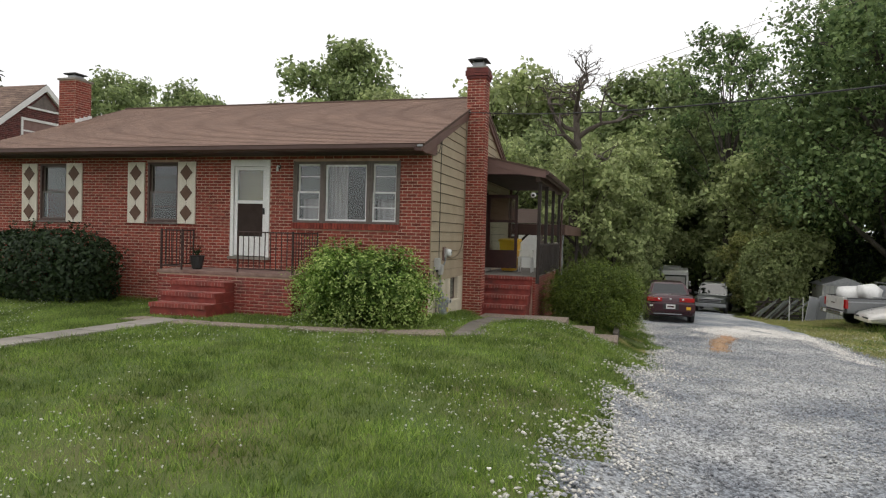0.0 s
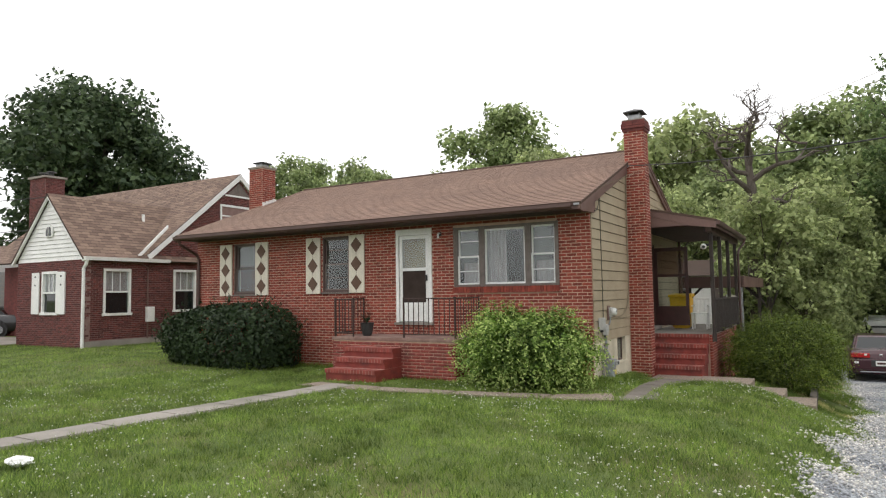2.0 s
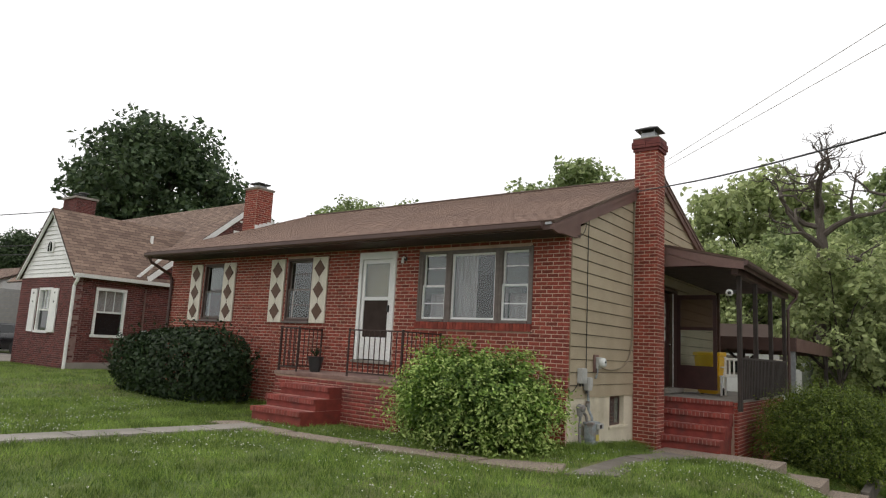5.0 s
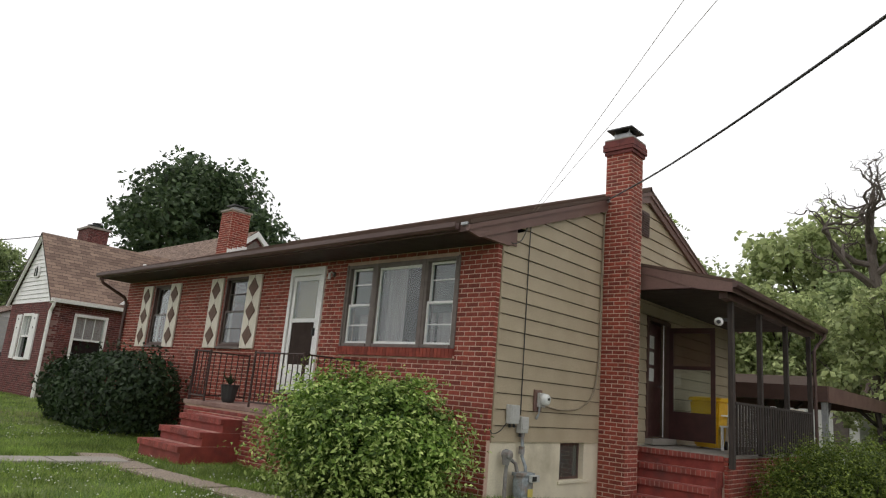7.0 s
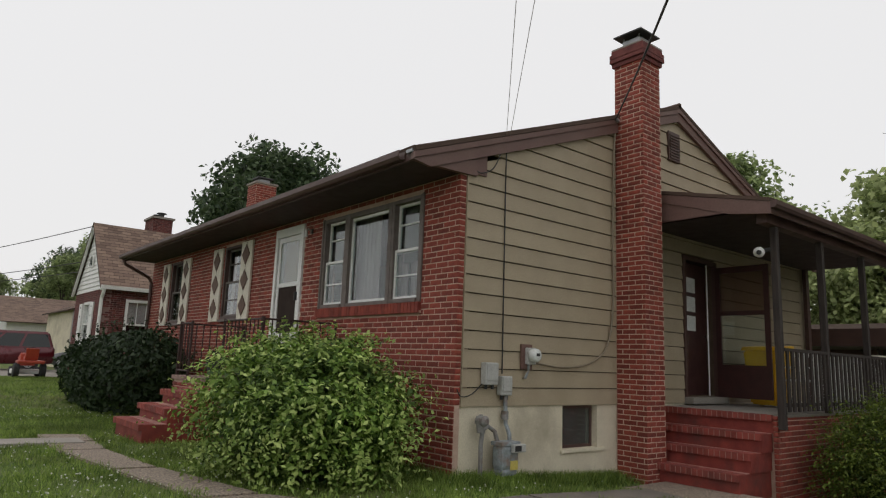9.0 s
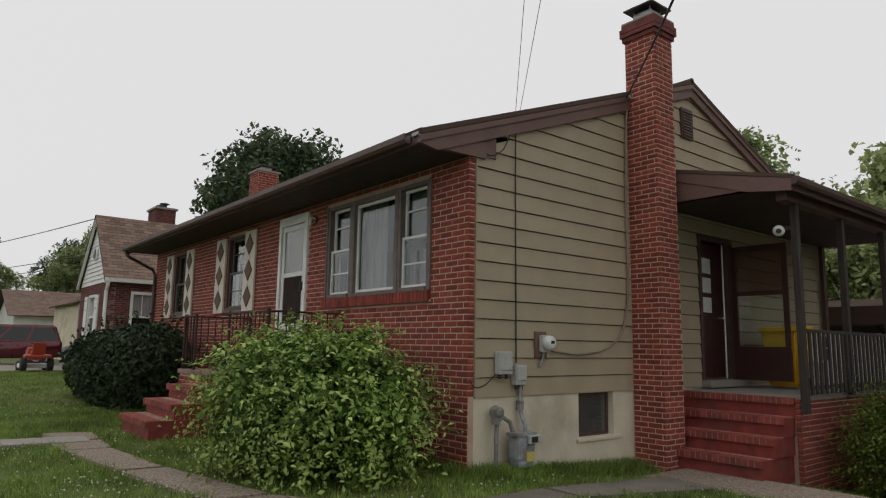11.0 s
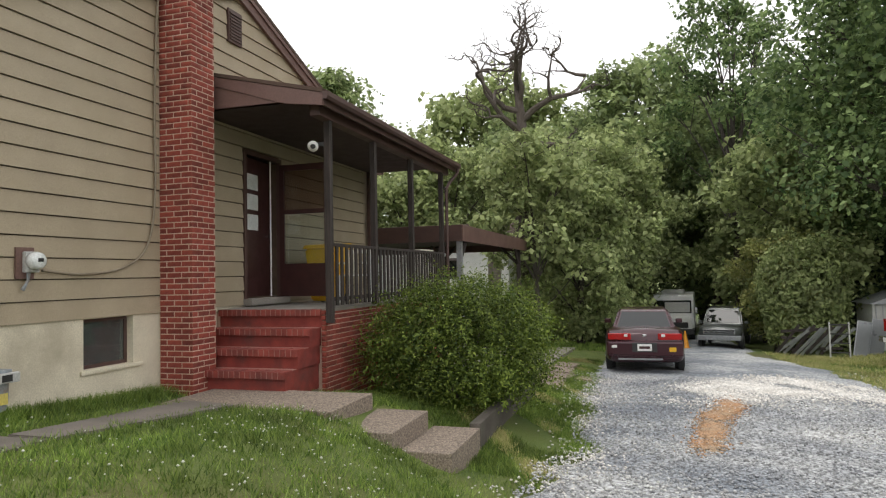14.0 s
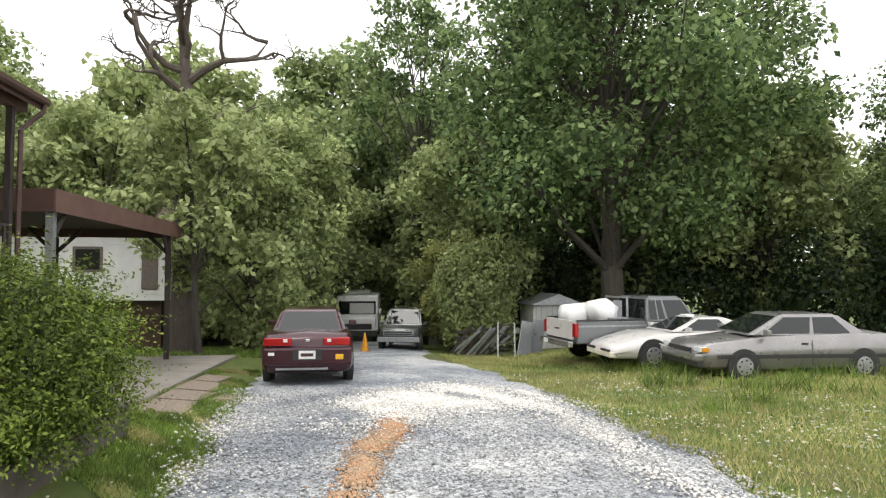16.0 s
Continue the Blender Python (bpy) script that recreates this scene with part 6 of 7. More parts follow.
            part("glazing_bar", boxes((x - 0.01, x + 0.01, 0.04, 0.068, (z0 + z1) / 2, z1 - 0.09), m=m), WHITE, w)
    return w


nb_window("y", -20.12, -19.15, 1.55, 3.06)
for a in (-20.72, -19.12):
    s = part("shutter", boxes((a, a + 0.46, NY - 0.05, NY - 0.002, 1.55, 3.03), bevel=0.008), WHITE, nb, "white panelled shutter")
    for zz in (2.55, 2.85):
        part("cut_out", boxes((a + 0.19, a + 0.27, NY - 0.054, NY - 0.0505, zz, zz + 0.06)), BLACKTRIM, s)
nb_window("x", 0.9, 1.95, 1.5, 3.12)
nb_window("x", 3.75, 4.8, 1.55, 3.15)
nb_window("x", 6.0, 7.7, 5.0, 5.95, False)
nc = part("chimney", boxes((-28.3, -27.0, 4.0, 4.9, 3.0, 7.75)), MORTAR_NB, nb, "wide dark brick chimney")
lay_bricks(brick_rects(-28.3, -27.0, 5.0, 7.75), pose(0, 4.004, 0), nc, BRICK_NB, BRICK_NB, 0)
lay_bricks(brick_rects(4.0, 4.9, 5.0, 7.75), pose(-27.004, 0, 0, 0, 0, 90), nc, BRICK_NB, BRICK_NB, 0)
part("cap", boxes((-28.38, -26.92, 3.92, 4.98, 7.75, 7.85), bevel=0.01), CONCRETE, nc)
for x in (-27.95, -27.35):
    bm = bmesh.new()
    tube(bm, [(x, 4.45, 7.85), (x, 4.45, 8.05), (x, 4.45, 8.06), (x, 4.45, 8.1)], [0.12, 0.12, 0.24, 0.2], 10)
    part("flue", bm, BLACKTRIM, nc)
bm = bmesh.new()
tube(bm, [(-19.0, 3.4, 4.9), (-19.0, 3.4, 5.35)], 0.06, 8)
part("vent_pipe", bm, WHITE, nb)

# ---- far side: a pale garage, more houses along the street ----
gar = thing("pale_garage", "pale grey sided garage beyond the neighbour's drive", "garage", (-36, 6, 0.3))
part("wall", boxes((-40, -33, 2.2, 9.5, 0.0, 3.5)), STUCCO, gar)
part("gable", prism([(2.2, 3.5), (9.5, 3.5), (5.85, 4.9)], "x", -40, -33), WHITE, gar)
for k in range(16):
    part("board", boxes((-33.0, -32.97, 2.22, 9.48, 0.35 + 0.2 * k, 0.54 + 0.2 * k)), GREYBOX, gar)
roof_plane("roof", (-40.2, 1.9, 3.4), (-32.8, 1.9, 3.4), (-40.2, 5.85, 5.0), (-32.8, 5.85, 5.0), SHINGLE_NB, gar)
roof_plane("roof", (-40.2, 9.8, 3.4), (-32.8, 9.8, 3.4), (-40.2, 5.85, 5.0), (-32.8, 5.85, 5.0), SHINGLE_NB, gar)
far = thing("far_house", "low pale house along the street", "house", (-47, 2, 0.3))
part("wall", boxes((-52, -43, 0.5, 8, 0.0, 3.1)), WHITE, far)
roof_plane("roof", (-42.4, 0.1, 2.95), (-42.4, 8.4, 2.95), (-47.5, 0.1, 4.8), (-47.5, 8.4, 4.8), SHINGLE_NB, far)
roof_plane("roof", (-52.6, 0.1, 2.95), (-52.6, 8.4, 2.95), (-47.5, 0.1, 4.8), (-47.5, 8.4, 4.8), SHINGLE_NB, far)
part("gable", prism([(-52, 3.1), (-43, 3.1), (-47.5, 4.7)], "y", 0.5, 0.7), WHITE, far)
for k in range(4):
    w = part("window", boxes((-42.99, -42.95, 1.0 + 1.8 * k, 1.9 + 1.8 * k, 1.2, 2.4)), CARGLASS, far)
pad = tagged(part("neighbour_drive", boxes((-31, -22.5, -6.5, 3.0, 0.3, 0.425), bevel=0.01), CONCRETE), "pale concrete drive beside the neighbour's house", "driveway", kind="structure")


# ---- vehicles: built at the origin with the front towards +y ----
def car(name, label, paint, L, W, H, stations, cabin, wheels, glass, m, wheel_r=0.31, lower=None, group="parked cars"):
    root = thing(name, label, "car", group=group)
    bm = bmesh.new()
    rings = []
    for y, zl, zb, w in stations:
        h = W / 2 * w
        ring = [(-h * 0.86, zl), (-h * 0.985, zl + 0.10), (-h, zl + (zb - zl) * 0.55), (-h * 0.965, zb - 0.07), (-h * 0.86, zb - 0.012), (0, zb + 0.02), (h * 0.86, zb - 0.012), (h * 0.965, zb - 0.07), (h, zl + (zb - zl) * 0.55), (h * 0.985, zl + 0.10), (h * 0.86, zl)]
        rings.append([bm.verts.new((x, y, z)) for x, z in ring])
    for a, b in zip(rings, rings[1:]):
        for i in range(11):
            j = (i + 1) % 11
            bm.faces.new((a[i], a[j], b[j], b[i]))
    bm.faces.new(rings[0][::-1])
    bm.faces.new(rings[-1])
    bmesh.ops.recalc_face_normals(bm, faces=bm.faces[:])
    bmesh.ops.bevel(bm, geom=[e for e in bm.edges if e.calc_length() > 0.02 and len(e.link_faces) == 2 and e.calc_face_angle() > 0.6], offset=0.03, segments=2, affect="EDGES")
    body = part("body", bm, paint, root)
    for ff in body.data.polygons:
        ff.use_smooth = True
    # cabin: (y at belt rear, y at roof rear, y at roof front, y at belt front, belt z, roof z, half width at belt, at roof)
    yr, rr, rf, yf, zb, zr, wb, wr = cabin
    bm = bmesh.new()
    lo = [bm.verts.new(p) for p in ((-wb, yr, zb), (wb, yr, zb), (wb, yf, zb), (-wb, yf, zb))]
    hi = [bm.verts.new(p) for p in ((-wr, rr, zr), (wr, rr, zr), (wr, rf, zr), (-wr, rf, zr))]
    bm.faces.new(hi)
    bm.faces.new(lo[::-1])
    for i in range(4):
        bm.faces.new((lo[i], lo[(i + 1) % 4], hi[(i + 1) % 4], hi[i]))
    bmesh.ops.recalc_face_normals(bm, faces=bm.faces[:])
    bmesh.ops.bevel(bm, geom=[e for e in bm.edges if max(v.co.z for v in e.verts) > zb + 0.02], offset=0.06, segments=3, affect="EDGES")
    cab = part("cabin", bm, paint, root, smooth=False)

    def panel(name, quad, mt=CARGLASS, lift=0.008):
        q = [Vector(p) for p in quad]
        c = sum(q, Vector()) / 4
        n = (q[1] - q[0]).cross(q[3] - q[0]).normalized()
        if n.dot(c - Vector((0, (yr + yf) / 2, (zb + zr) / 2))) < 0:
            n = -n
        b2 = bmesh.new()
        a = [b2.verts.new(p + n * lift) for p in q]
        d = [b2.verts.new(p - n * 0.01) for p in q]
        b2.faces.new(a)
        for i in range(4):
            b2.faces.new((a[i], a[(i + 1) % 4], d[(i + 1) % 4], d[i]))
        bmesh.ops.recalc_face_normals(b2, faces=b2.faces[:])
        return part(name, b2, mt, cab)

    for ends, nm in (((yr, rr), "rear_window"), ((yf, rf), "windscreen")):
        q = []
        for s, u in ((0.08, -0.86), (0.08, 0.86), (0.88, 0.84), (0.88, -0.84)):
            q.append((u * (wb + (wr - wb) * s), ends[0] + (ends[1] - ends[0]) * s, zb + (zr - zb) * s))
        panel(nm, q)
    for sx in (-1, 1):
        for a, b, s1 in glass:
            q = []
            for s, k in ((0.06, a), (0.06, b), (0.84, b), (0.84, a)):
                ya, yb = yr + (rr - yr) * s, yf + (rf - yf) * s
                q.append((sx * (wb + (wr - wb) * s), ya + (yb - ya) * k, zb + (zr - zb) * s))
            panel("side_window", q)
        for wy in wheels:
            x1 = sx * (W / 2 + 0.004)
            bm = bmesh.new()
            tube(bm, [(x1 - sx * 0.12, wy, wheel_r), (x1 + sx * 0.002, wy, wheel_r)], wheel_r * 1.2, 20)
            part("wheel_arch", bm, BLACKTRIM, root)
            bm = bmesh.new()
            tube(bm, [(x1 - sx * 0.20, wy, wheel_r), (x1 - sx * 0.03, wy, wheel_r), (x1 + sx * 0.015, wy, wheel_r), (x1 + sx * 0.02, wy, wheel_r)], [wheel_r * 0.96, wheel_r, wheel_r * 0.93, wheel_r * 0.7], 22)
            wh = part("wheel", bm, RUBBER, root, smooth=False)
            bm = bmesh.new()
            tube(bm, [(x1 + sx * 0.012, wy, wheel_r), (x1 + sx * 0.024, wy, wheel_r), (x1 + sx * 0.03, wy, wheel_r)], [wheel_r * 0.63, wheel_r * 0.6, wheel_r * 0.2], 20)
            part("rim", bm, RIM, wh)
            for k in range(7):
                a = k * 2 * math.pi / 7
                bm = bmesh.new()
                p = Vector((x1 + sx * 0.03, wy + math.cos(a) * wheel_r * 0.42, wheel_r + math.sin(a) * wheel_r * 0.42))
                tube(bm, [p, p + Vector((sx * 0.003, 0, 0))], wheel_r * 0.075, 8)
                part("vent_hole", bm, BLACKTRIM, wh)
        yv = yf - 0.35
        part("mirror", boxes((sx * W / 2 * 0.97 - 0.0, sx * (W / 2 * 0.97 + 0.17), yv, yv + 0.1, zb + 0.0, zb + 0.12), bevel=0.02), lower or paint, root)
        for gy in [yr + (yf - yr) * k for k in (0.5,)]:
            part("door_seam", boxes((sx * W / 2 - 0.004, sx * W / 2 + 0.002, gy, gy + 0.012, 0.32, zb - 0.1)), BLACKTRIM, root)
            part("door_handle", boxes((sx * W / 2 - 0.01, sx * W / 2 + 0.02, gy + 0.1, gy + 0.24, zb - 0.19, zb - 0.155), bevel=0.006), lower or BLACKTRIM, root)
    root.matrix_basis = m
    return root


def bit(root, name, rows, mt, label="", bevel=0.008):
    keep = root.matrix_basis.copy()
    root.matrix_basis = Matrix.Identity(4)
    p = part(name, boxes(*rows, bevel=bevel), mt, root, label)
    root.matrix_basis = keep
    return p


def sedan_stations(L, zb=0.92, hood=0.9, trunk=1.02, nose=0.66):
    h = L / 2
    return [(-h, 0.38, trunk - 0.16, 0.88), (-h + 0.06, 0.28, trunk - 0.05, 0.95), (-h + 0.35, 0.24, trunk, 1.0), (-h + 0.95, 0.2, trunk + 0.01, 1.0), (-h * 0.2, 0.2, zb + 0.03, 1.0), (h * 0.32, 0.2, zb, 1.0), (h * 0.62, 0.22, hood - 0.02, 0.99), (h - 0.25, 0.24, nose + 0.1, 0.95), (h - 0.03, 0.28, nose, 0.86), (h, 0.36, nose - 0.1, 0.8)]


MAROON = car_paint("maroon_paint", (0.045, 0.007, 0.013))
SILVER = car_paint("grey_silver_paint", (0.27, 0.26, 0.255), metal=0.5)
PEARL = car_paint("white_pearl_paint", (0.62, 0.60, 0.57), metal=0.0)
GREYPAINT = car_paint("dull_grey_paint", (0.17, 0.18, 0.185))
RED = car_paint("red_paint", (0.10, 0.004, 0.010))
GREENGREY = car_paint("dark_grey_green_paint", (0.10, 0.11, 0.105))

gy_ = lambda x, y: ground_z(x, y) + (0.045 if on_drive(x, y) > 0 else 0.0)
mc = car("maroon_sedan", "maroon sedan parked on the gravel, seen from behind", MAROON, 4.85, 1.80, 1.42, sedan_stations(4.85, 0.94, 0.92, 1.04), (-1.75, -1.0, 0.45, 1.2, 0.95, 1.43, 0.76, 0.60), (-1.42, 1.38), ((0.22, 0.52, 1), (0.55, 0.9, 1)), pose(5.51, 14.9, gy_(5.51, 13.6), 0, 0, 1), 0.32)
Y = -2.425
bit(mc, "tail_light", [(-0.83, -0.30, Y - 0.02, Y + 0.12, 0.80, 0.95)], REDLENS, "wide red tail light", 0.02)
bit(mc, "tail_light", [(0.30, 0.83, Y - 0.02, Y + 0.12, 0.80, 0.95)], REDLENS, "wide red tail light", 0.02)
bit(mc, "reverse_light", [(-0.46, -0.38, Y - 0.028, Y, 0.87, 0.93)], CLEARLENS)
bit(mc, "reverse_light", [(0.38, 0.46, Y - 0.028, Y, 0.87, 0.93)], CLEARLENS)
bit(mc, "badge", [(-0.05, 0.05, Y - 0.024, Y + 0.1, 0.87, 0.93)], CHROME, "round metal badge", 0.02)
bit(mc, "bumper", [(-0.86, 0.86, Y - 0.07, Y + 0.2, 0.42, 0.77)], MAROON, "", 0.05)
bit(mc, "plate_recess", [(-0.28, 0.28, Y - 0.075, Y, 0.52, 0.74)], BLACKTRIM, "", 0.01)
bit(mc, "number_plate", [(-0.16, 0.16, Y - 0.085, Y, 0.55, 0.71)], WHITE, "white number plate", 0.004)
bit(mc, "plate_bar", [(-0.12, 0.12, Y - 0.088, Y - 0.08, 0.60, 0.66)], DARKDOOR, "", 0.0)
bit(mc, "sticker", [(-0.74, -0.62, Y - 0.078, Y, 0.62, 0.68)], WHITE, "small white bumper sticker", 0.003)
bit(mc, "sticker", [(0.54, 0.70, Y - 0.078, Y, 0.53, 0.64)], YELLOW, "yellow oval bumper sticker", 0.02)
bit(mc, "exhaust_trim", [(-0.6, 0.4, Y - 0.02, Y + 0.1, 0.33, 0.37)], GALV, "hanging pale trim strip", 0.004)

sd_ = car("grey_sedan", "silver-grey sedan with open bonnet gap parked in long grass", SILVER, 4.6, 1.70, 1.36, sedan_stations(4.6, 0.93, 0.86, 0.97, 0.68), (-1.55, -0.95, 0.30, 1.15, 0.93, 1.36, 0.74, 0.58), (-1.36, 1.32), ((0.14, 0.46, 1), (0.5, 0.9, 1)), pose(15.8, 12.75, ground_z(15.8, 12.7) - 0.04, 0, 0, 88), 0.30)
Y = 2.3
for sx in (-1, 1):
    bit(sd_, "headlight", [(sx * 0.72 - 0.13, sx * 0.72 + 0.11, Y - 0.16, Y + 0.0, 0.60, 0.70)], CLEARLENS, "clear headlight", 0.015)
    bit(sd_, "indicator", [(sx * 0.82 - 0.05, sx * 0.82 + 0.02, Y - 0.2, Y - 0.06, 0.60, 0.69)], AMBER, "amber indicator", 0.01)
    bit(sd_, "tail_light", [(sx * 0.70 - 0.14, sx * 0.70 + 0.13, -Y - 0.02, -Y + 0.12, 0.72, 0.88)], REDLENS, "red tail light", 0.015)
bit(sd_, "bumper", [(-0.82, 0.82, Y - 0.12, Y + 0.09, 0.40, 0.57)], SILVER, "silver-grey front bumper", 0.05)
bit(sd_, "front_valance", [(-0.78, 0.78, Y - 0.14, Y + 0.03, 0.28, 0.40)], BLACKTRIM, "dark lower valance", 0.03)
bit(sd_, "grille", [(-0.5, 0.5, Y - 0.02, Y + 0.03, 0.58, 0.66)], BLACKTRIM)
bit(sd_, "side_moulding", [(-0.862, -0.852, -1.9, 1.9, 0.46, 0.54)], BLACKTRIM)
bit(sd_, "side_moulding", [(0.852, 0.862, -1.9, 1.9, 0.46, 0.54)], BLACKTRIM)

h = 2.3
cv = car("sports_car", "white low sports car with dirty nose in long grass", PEARL, 4.55, 1.78, 1.2, [(-h, 0.4, 0.82, 0.85), (-h + 0.1, 0.3, 0.9, 0.95), (-1.2, 0.2, 0.9, 1.0), (-0.1, 0.18, 0.86, 0.98), (0.55, 0.18, 0.84, 1.0), (1.15, 0.2, 0.82, 1.02), (1.7, 0.22, 0.70, 0.98), (2.15, 0.24, 0.56, 0.9), (h, 0.30, 0.46, 0.8)], (-1.7, -0.75, -0.1, 0.72, 0.86, 1.2, 0.72, 0.55), (-1.16, 1.28), ((0.35, 0.92, 1),), pose(14.8, 15.05, ground_z(14.8, 15) - 0.04, 0, 0, 91), 0.325)
bit(cv, "bumper", [(-0.74, 0.74, 2.1, 2.32, 0.26, 0.40)], CREAM, "grimy nose panel", 0.04)
bit(cv, "grille", [(-0.66, -0.2, 2.2, 2.335, 0.40, 0.45)], BLACKTRIM)
bit(cv, "grille", [(0.2, 0.66, 2.2, 2.335, 0.40, 0.45)], BLACKTRIM)
bit(cv, "litter", [(-0.3, 0.0, -0.1, 0.1, 1.19, 1.25)], WHITE, "white pane of paper on the roof", 0.01)

# pickup truck: cab and open bed
h = 2.75
pk = car("pickup_truck", "grey pickup truck with a white tank in its bed", GREYPAINT, 5.5, 1.95, 1.78, [(-0.55, 0.42, 1.08, 1.0), (0.2, 0.38, 1.08, 1.0), (1.1, 0.38, 1.07, 1.0), (1.6, 0.40, 1.04, 0.98), (2.5, 0.42, 1.0, 0.95), (h, 0.5, 0.92, 0.9)], (-0.5, -0.42, 0.62, 1.1, 1.08, 1.74, 0.88, 0.76), (-1.55, 1.75), ((0.05, 0.2, 1), (0.24, 0.36, 1), (0.42, 0.92, 1)), pose(14.75, 17.15, ground_z(14.5, 17) - 0.03, 0, 0, -83), 0.37)
bit(pk, "bed_side", [(-0.975, -0.90, -2.62, -0.56, 0.52, 1.10)], GREYPAINT, "", 0.02)
bit(pk, "bed_side", [(0.90, 0.975, -2.62, -0.56, 0.52, 1.10)], GREYPAINT, "", 0.02)
bit(pk, "bed_rail", [(-0.98, -0.88, -2.62, -0.56, 1.101, 1.135)], BLACKTRIM)
bit(pk, "bed_rail", [(0.88, 0.98, -2.62, -0.56, 1.101, 1.135)], BLACKTRIM)
bit(pk, "bed_floor", [(-0.9, 0.9, -2.62, -0.56, 0.5, 0.56)], BLACKTRIM)
for sx in (-0.55, 0.1):
    for a_, b_ in (((sx, -1.25, 0.9), (sx + 0.18, -1.05, 1.52)), ((sx + 0.36, -1.25, 0.9), (sx + 0.18, -1.05, 1.52)), ((sx + 0.05, -1.2, 1.15), (sx + 0.31, -1.2, 1.15))):
        keep_m = pk.matrix_basis.copy()
        pk.matrix_basis = Matrix.Identity(4)
        bm = bmesh.new()
        tube(bm, [a_, b_], 0.03, 6)
        part("bed_frame", bm, WHITE, pk, "white metal frame in the truck bed")
        pk.matrix_basis = keep_m
bit(pk, "tailgate", [(-0.80, 0.80, -2.70, -2.63, 0.62, 1.12)], PEARL, "white tailgate", 0.015)
bit(pk, "tailgate_bar", [(-0.25, 0.05, -2.706, -2.70, 0.84, 0.88)], DARKDOOR, "", 0.0)
for sx in (-1, 1):
    bit(pk, "tail_light", [(sx * 0.895 - 0.085, sx * 0.895 + 0.085, -2.69, -2.58, 0.70, 1.05)], REDLENS, "tall red tail light", 0.01)
bit(pk, "bumper", [(-0.92, 0.92, -2.86, -2.72, 0.42, 0.58)], CHROME, "dull chrome rear bumper", 0.02)
bit(pk, "number_plate", [(-0.62, -0.36, -2.87, -2.86, 0.44, 0.56)], WHITE, "white number plate", 0.0)
bit(pk, "side_stripe", [(0.976, 0.98, -2.6, 2.3, 0.95, 1.0)], GALV, "pale stripe along the side", 0.0)
bit(pk, "cargo_frame", [(0.55, 0.6, -0.95, -0.9, 1.1, 1.72), (-0.6, -0.55, -0.95, -0.9, 1.1, 1.72), (-0.6, 0.6, -0.95, -0.9, 1.68, 1.73), (0.55, 0.6, -1.5, -0.9, 1.12, 1.17), (0.3, 0.34, -1.2, -0.94, 1.14, 1.62)], GALV, "bare metal frame standing in the bed", 0.01)
tk = thing("white_tank", "white plastic tank lying in the pickup bed", "tank", (13.0, 16.95, ground_z(13, 17) + 0.9))
tm = pose(14.75, 17.15, ground_z(14.5, 17) - 0.03, 0, 0, -83)
bm = bmesh.new()
tube(bm, [tm @ Vector(p) for p in ((-0.5, -2.35, 1.05), (-0.5, -2.30, 1.1), (-0.5, -1.6, 1.12), (-0.5, -1.52, 1.1), (-0.5, -1.5, 1.08))], [0.1, 0.38, 0.42, 0.3, 0.05], 16)
part("tank", bm, WHITE, tk, smooth=True)
bm = bmesh.new()
tube(bm, [tm @ Vector(p) for p in ((0.1, -1.75, 1.1), (0.1, -1.72, 1.2), (0.1, -1.35, 1.22), (0.1, -1.25, 1.2), (0.1, -1.2, 1.1))], [0.1, 0.42, 0.46, 0.4, 0.05], 16)
part("tank_dome", bm, WHITE, tk, smooth=True)

h = 2.2
sv = car("suv", "dark grey-green utility vehicle facing the drive", GREENGREY, 4.4, 1.75, 1.65, [(-h, 0.45, 1.0, 0.95), (-h + 0.1, 0.36, 1.02, 1.0), (0, 0.36, 1.02, 1.0), (0.8, 0.36, 1.0, 1.0), (1.6, 0.4, 0.98, 0.98), (h, 0.5, 0.92, 0.9)], (-2.1, -1.9, 0.3, 0.9, 1.0, 1.65, 0.8, 0.68), (-1.35, 1.4), ((0.06, 0.34, 1), (0.38, 0.62, 1), (0.66, 0.93, 1)), pose(8.85, 28.2, ground_z(8.85, 28) + 0.03, 0, 0, 168), 0.34)
bit(sv, "grille", [(-0.62, 0.62, 2.16, 2.23, 0.68, 0.88)], CHROME, "bright barred grille", 0.01)
bit(sv, "grille_slot", [(-0.58, 0.58, 2.22, 2.24, 0.71, 0.76)], BLACKTRIM)
bit(sv, "grille_slot", [(-0.58, 0.58, 2.22, 2.24, 0.79, 0.85)], BLACKTRIM)
bit(sv, "bumper", [(-0.86, 0.86, 2.12, 2.3, 0.42, 0.62)], GALV, "", 0.03)

car("red_van", "dark red minivan on the neighbour's drive", RED, 4.8, 1.85, 1.72, [(-2.4, 0.4, 1.0, 0.94), (-2.3, 0.3, 1.06, 1.0), (0, 0.26, 1.02, 1.0), (1.2, 0.26, 0.98, 1.0), (1.9, 0.3, 0.9, 0.97), (2.4, 0.4, 0.72, 0.85)], (-2.35, -2.1, 0.5, 1.75, 1.0, 1.72, 0.86, 0.70), (-1.45, 1.45), ((0.03, 0.3, 1), (0.33, 0.58, 1), (0.62, 0.9, 1)), pose(-29.6, -1.4, 0.43, 0, 0, 172), 0.33)

BLACKPAINT = car_paint("black_paint", (0.02, 0.02, 0.022))
car("dark_sedan", "black sedan parked beyond the neighbour's cottage", BLACKPAINT, 4.5, 1.75, 1.4, sedan_stations(4.5, 0.93, 0.9, 1.0), (-1.6, -0.95, 0.35, 1.15, 0.93, 1.40, 0.75, 0.6), (-1.35, 1.35), ((0.16, 0.48, 1), (0.52, 0.9, 1)), pose(-30.6, 3.1, 0.40, 0, 0, 125), 0.31)

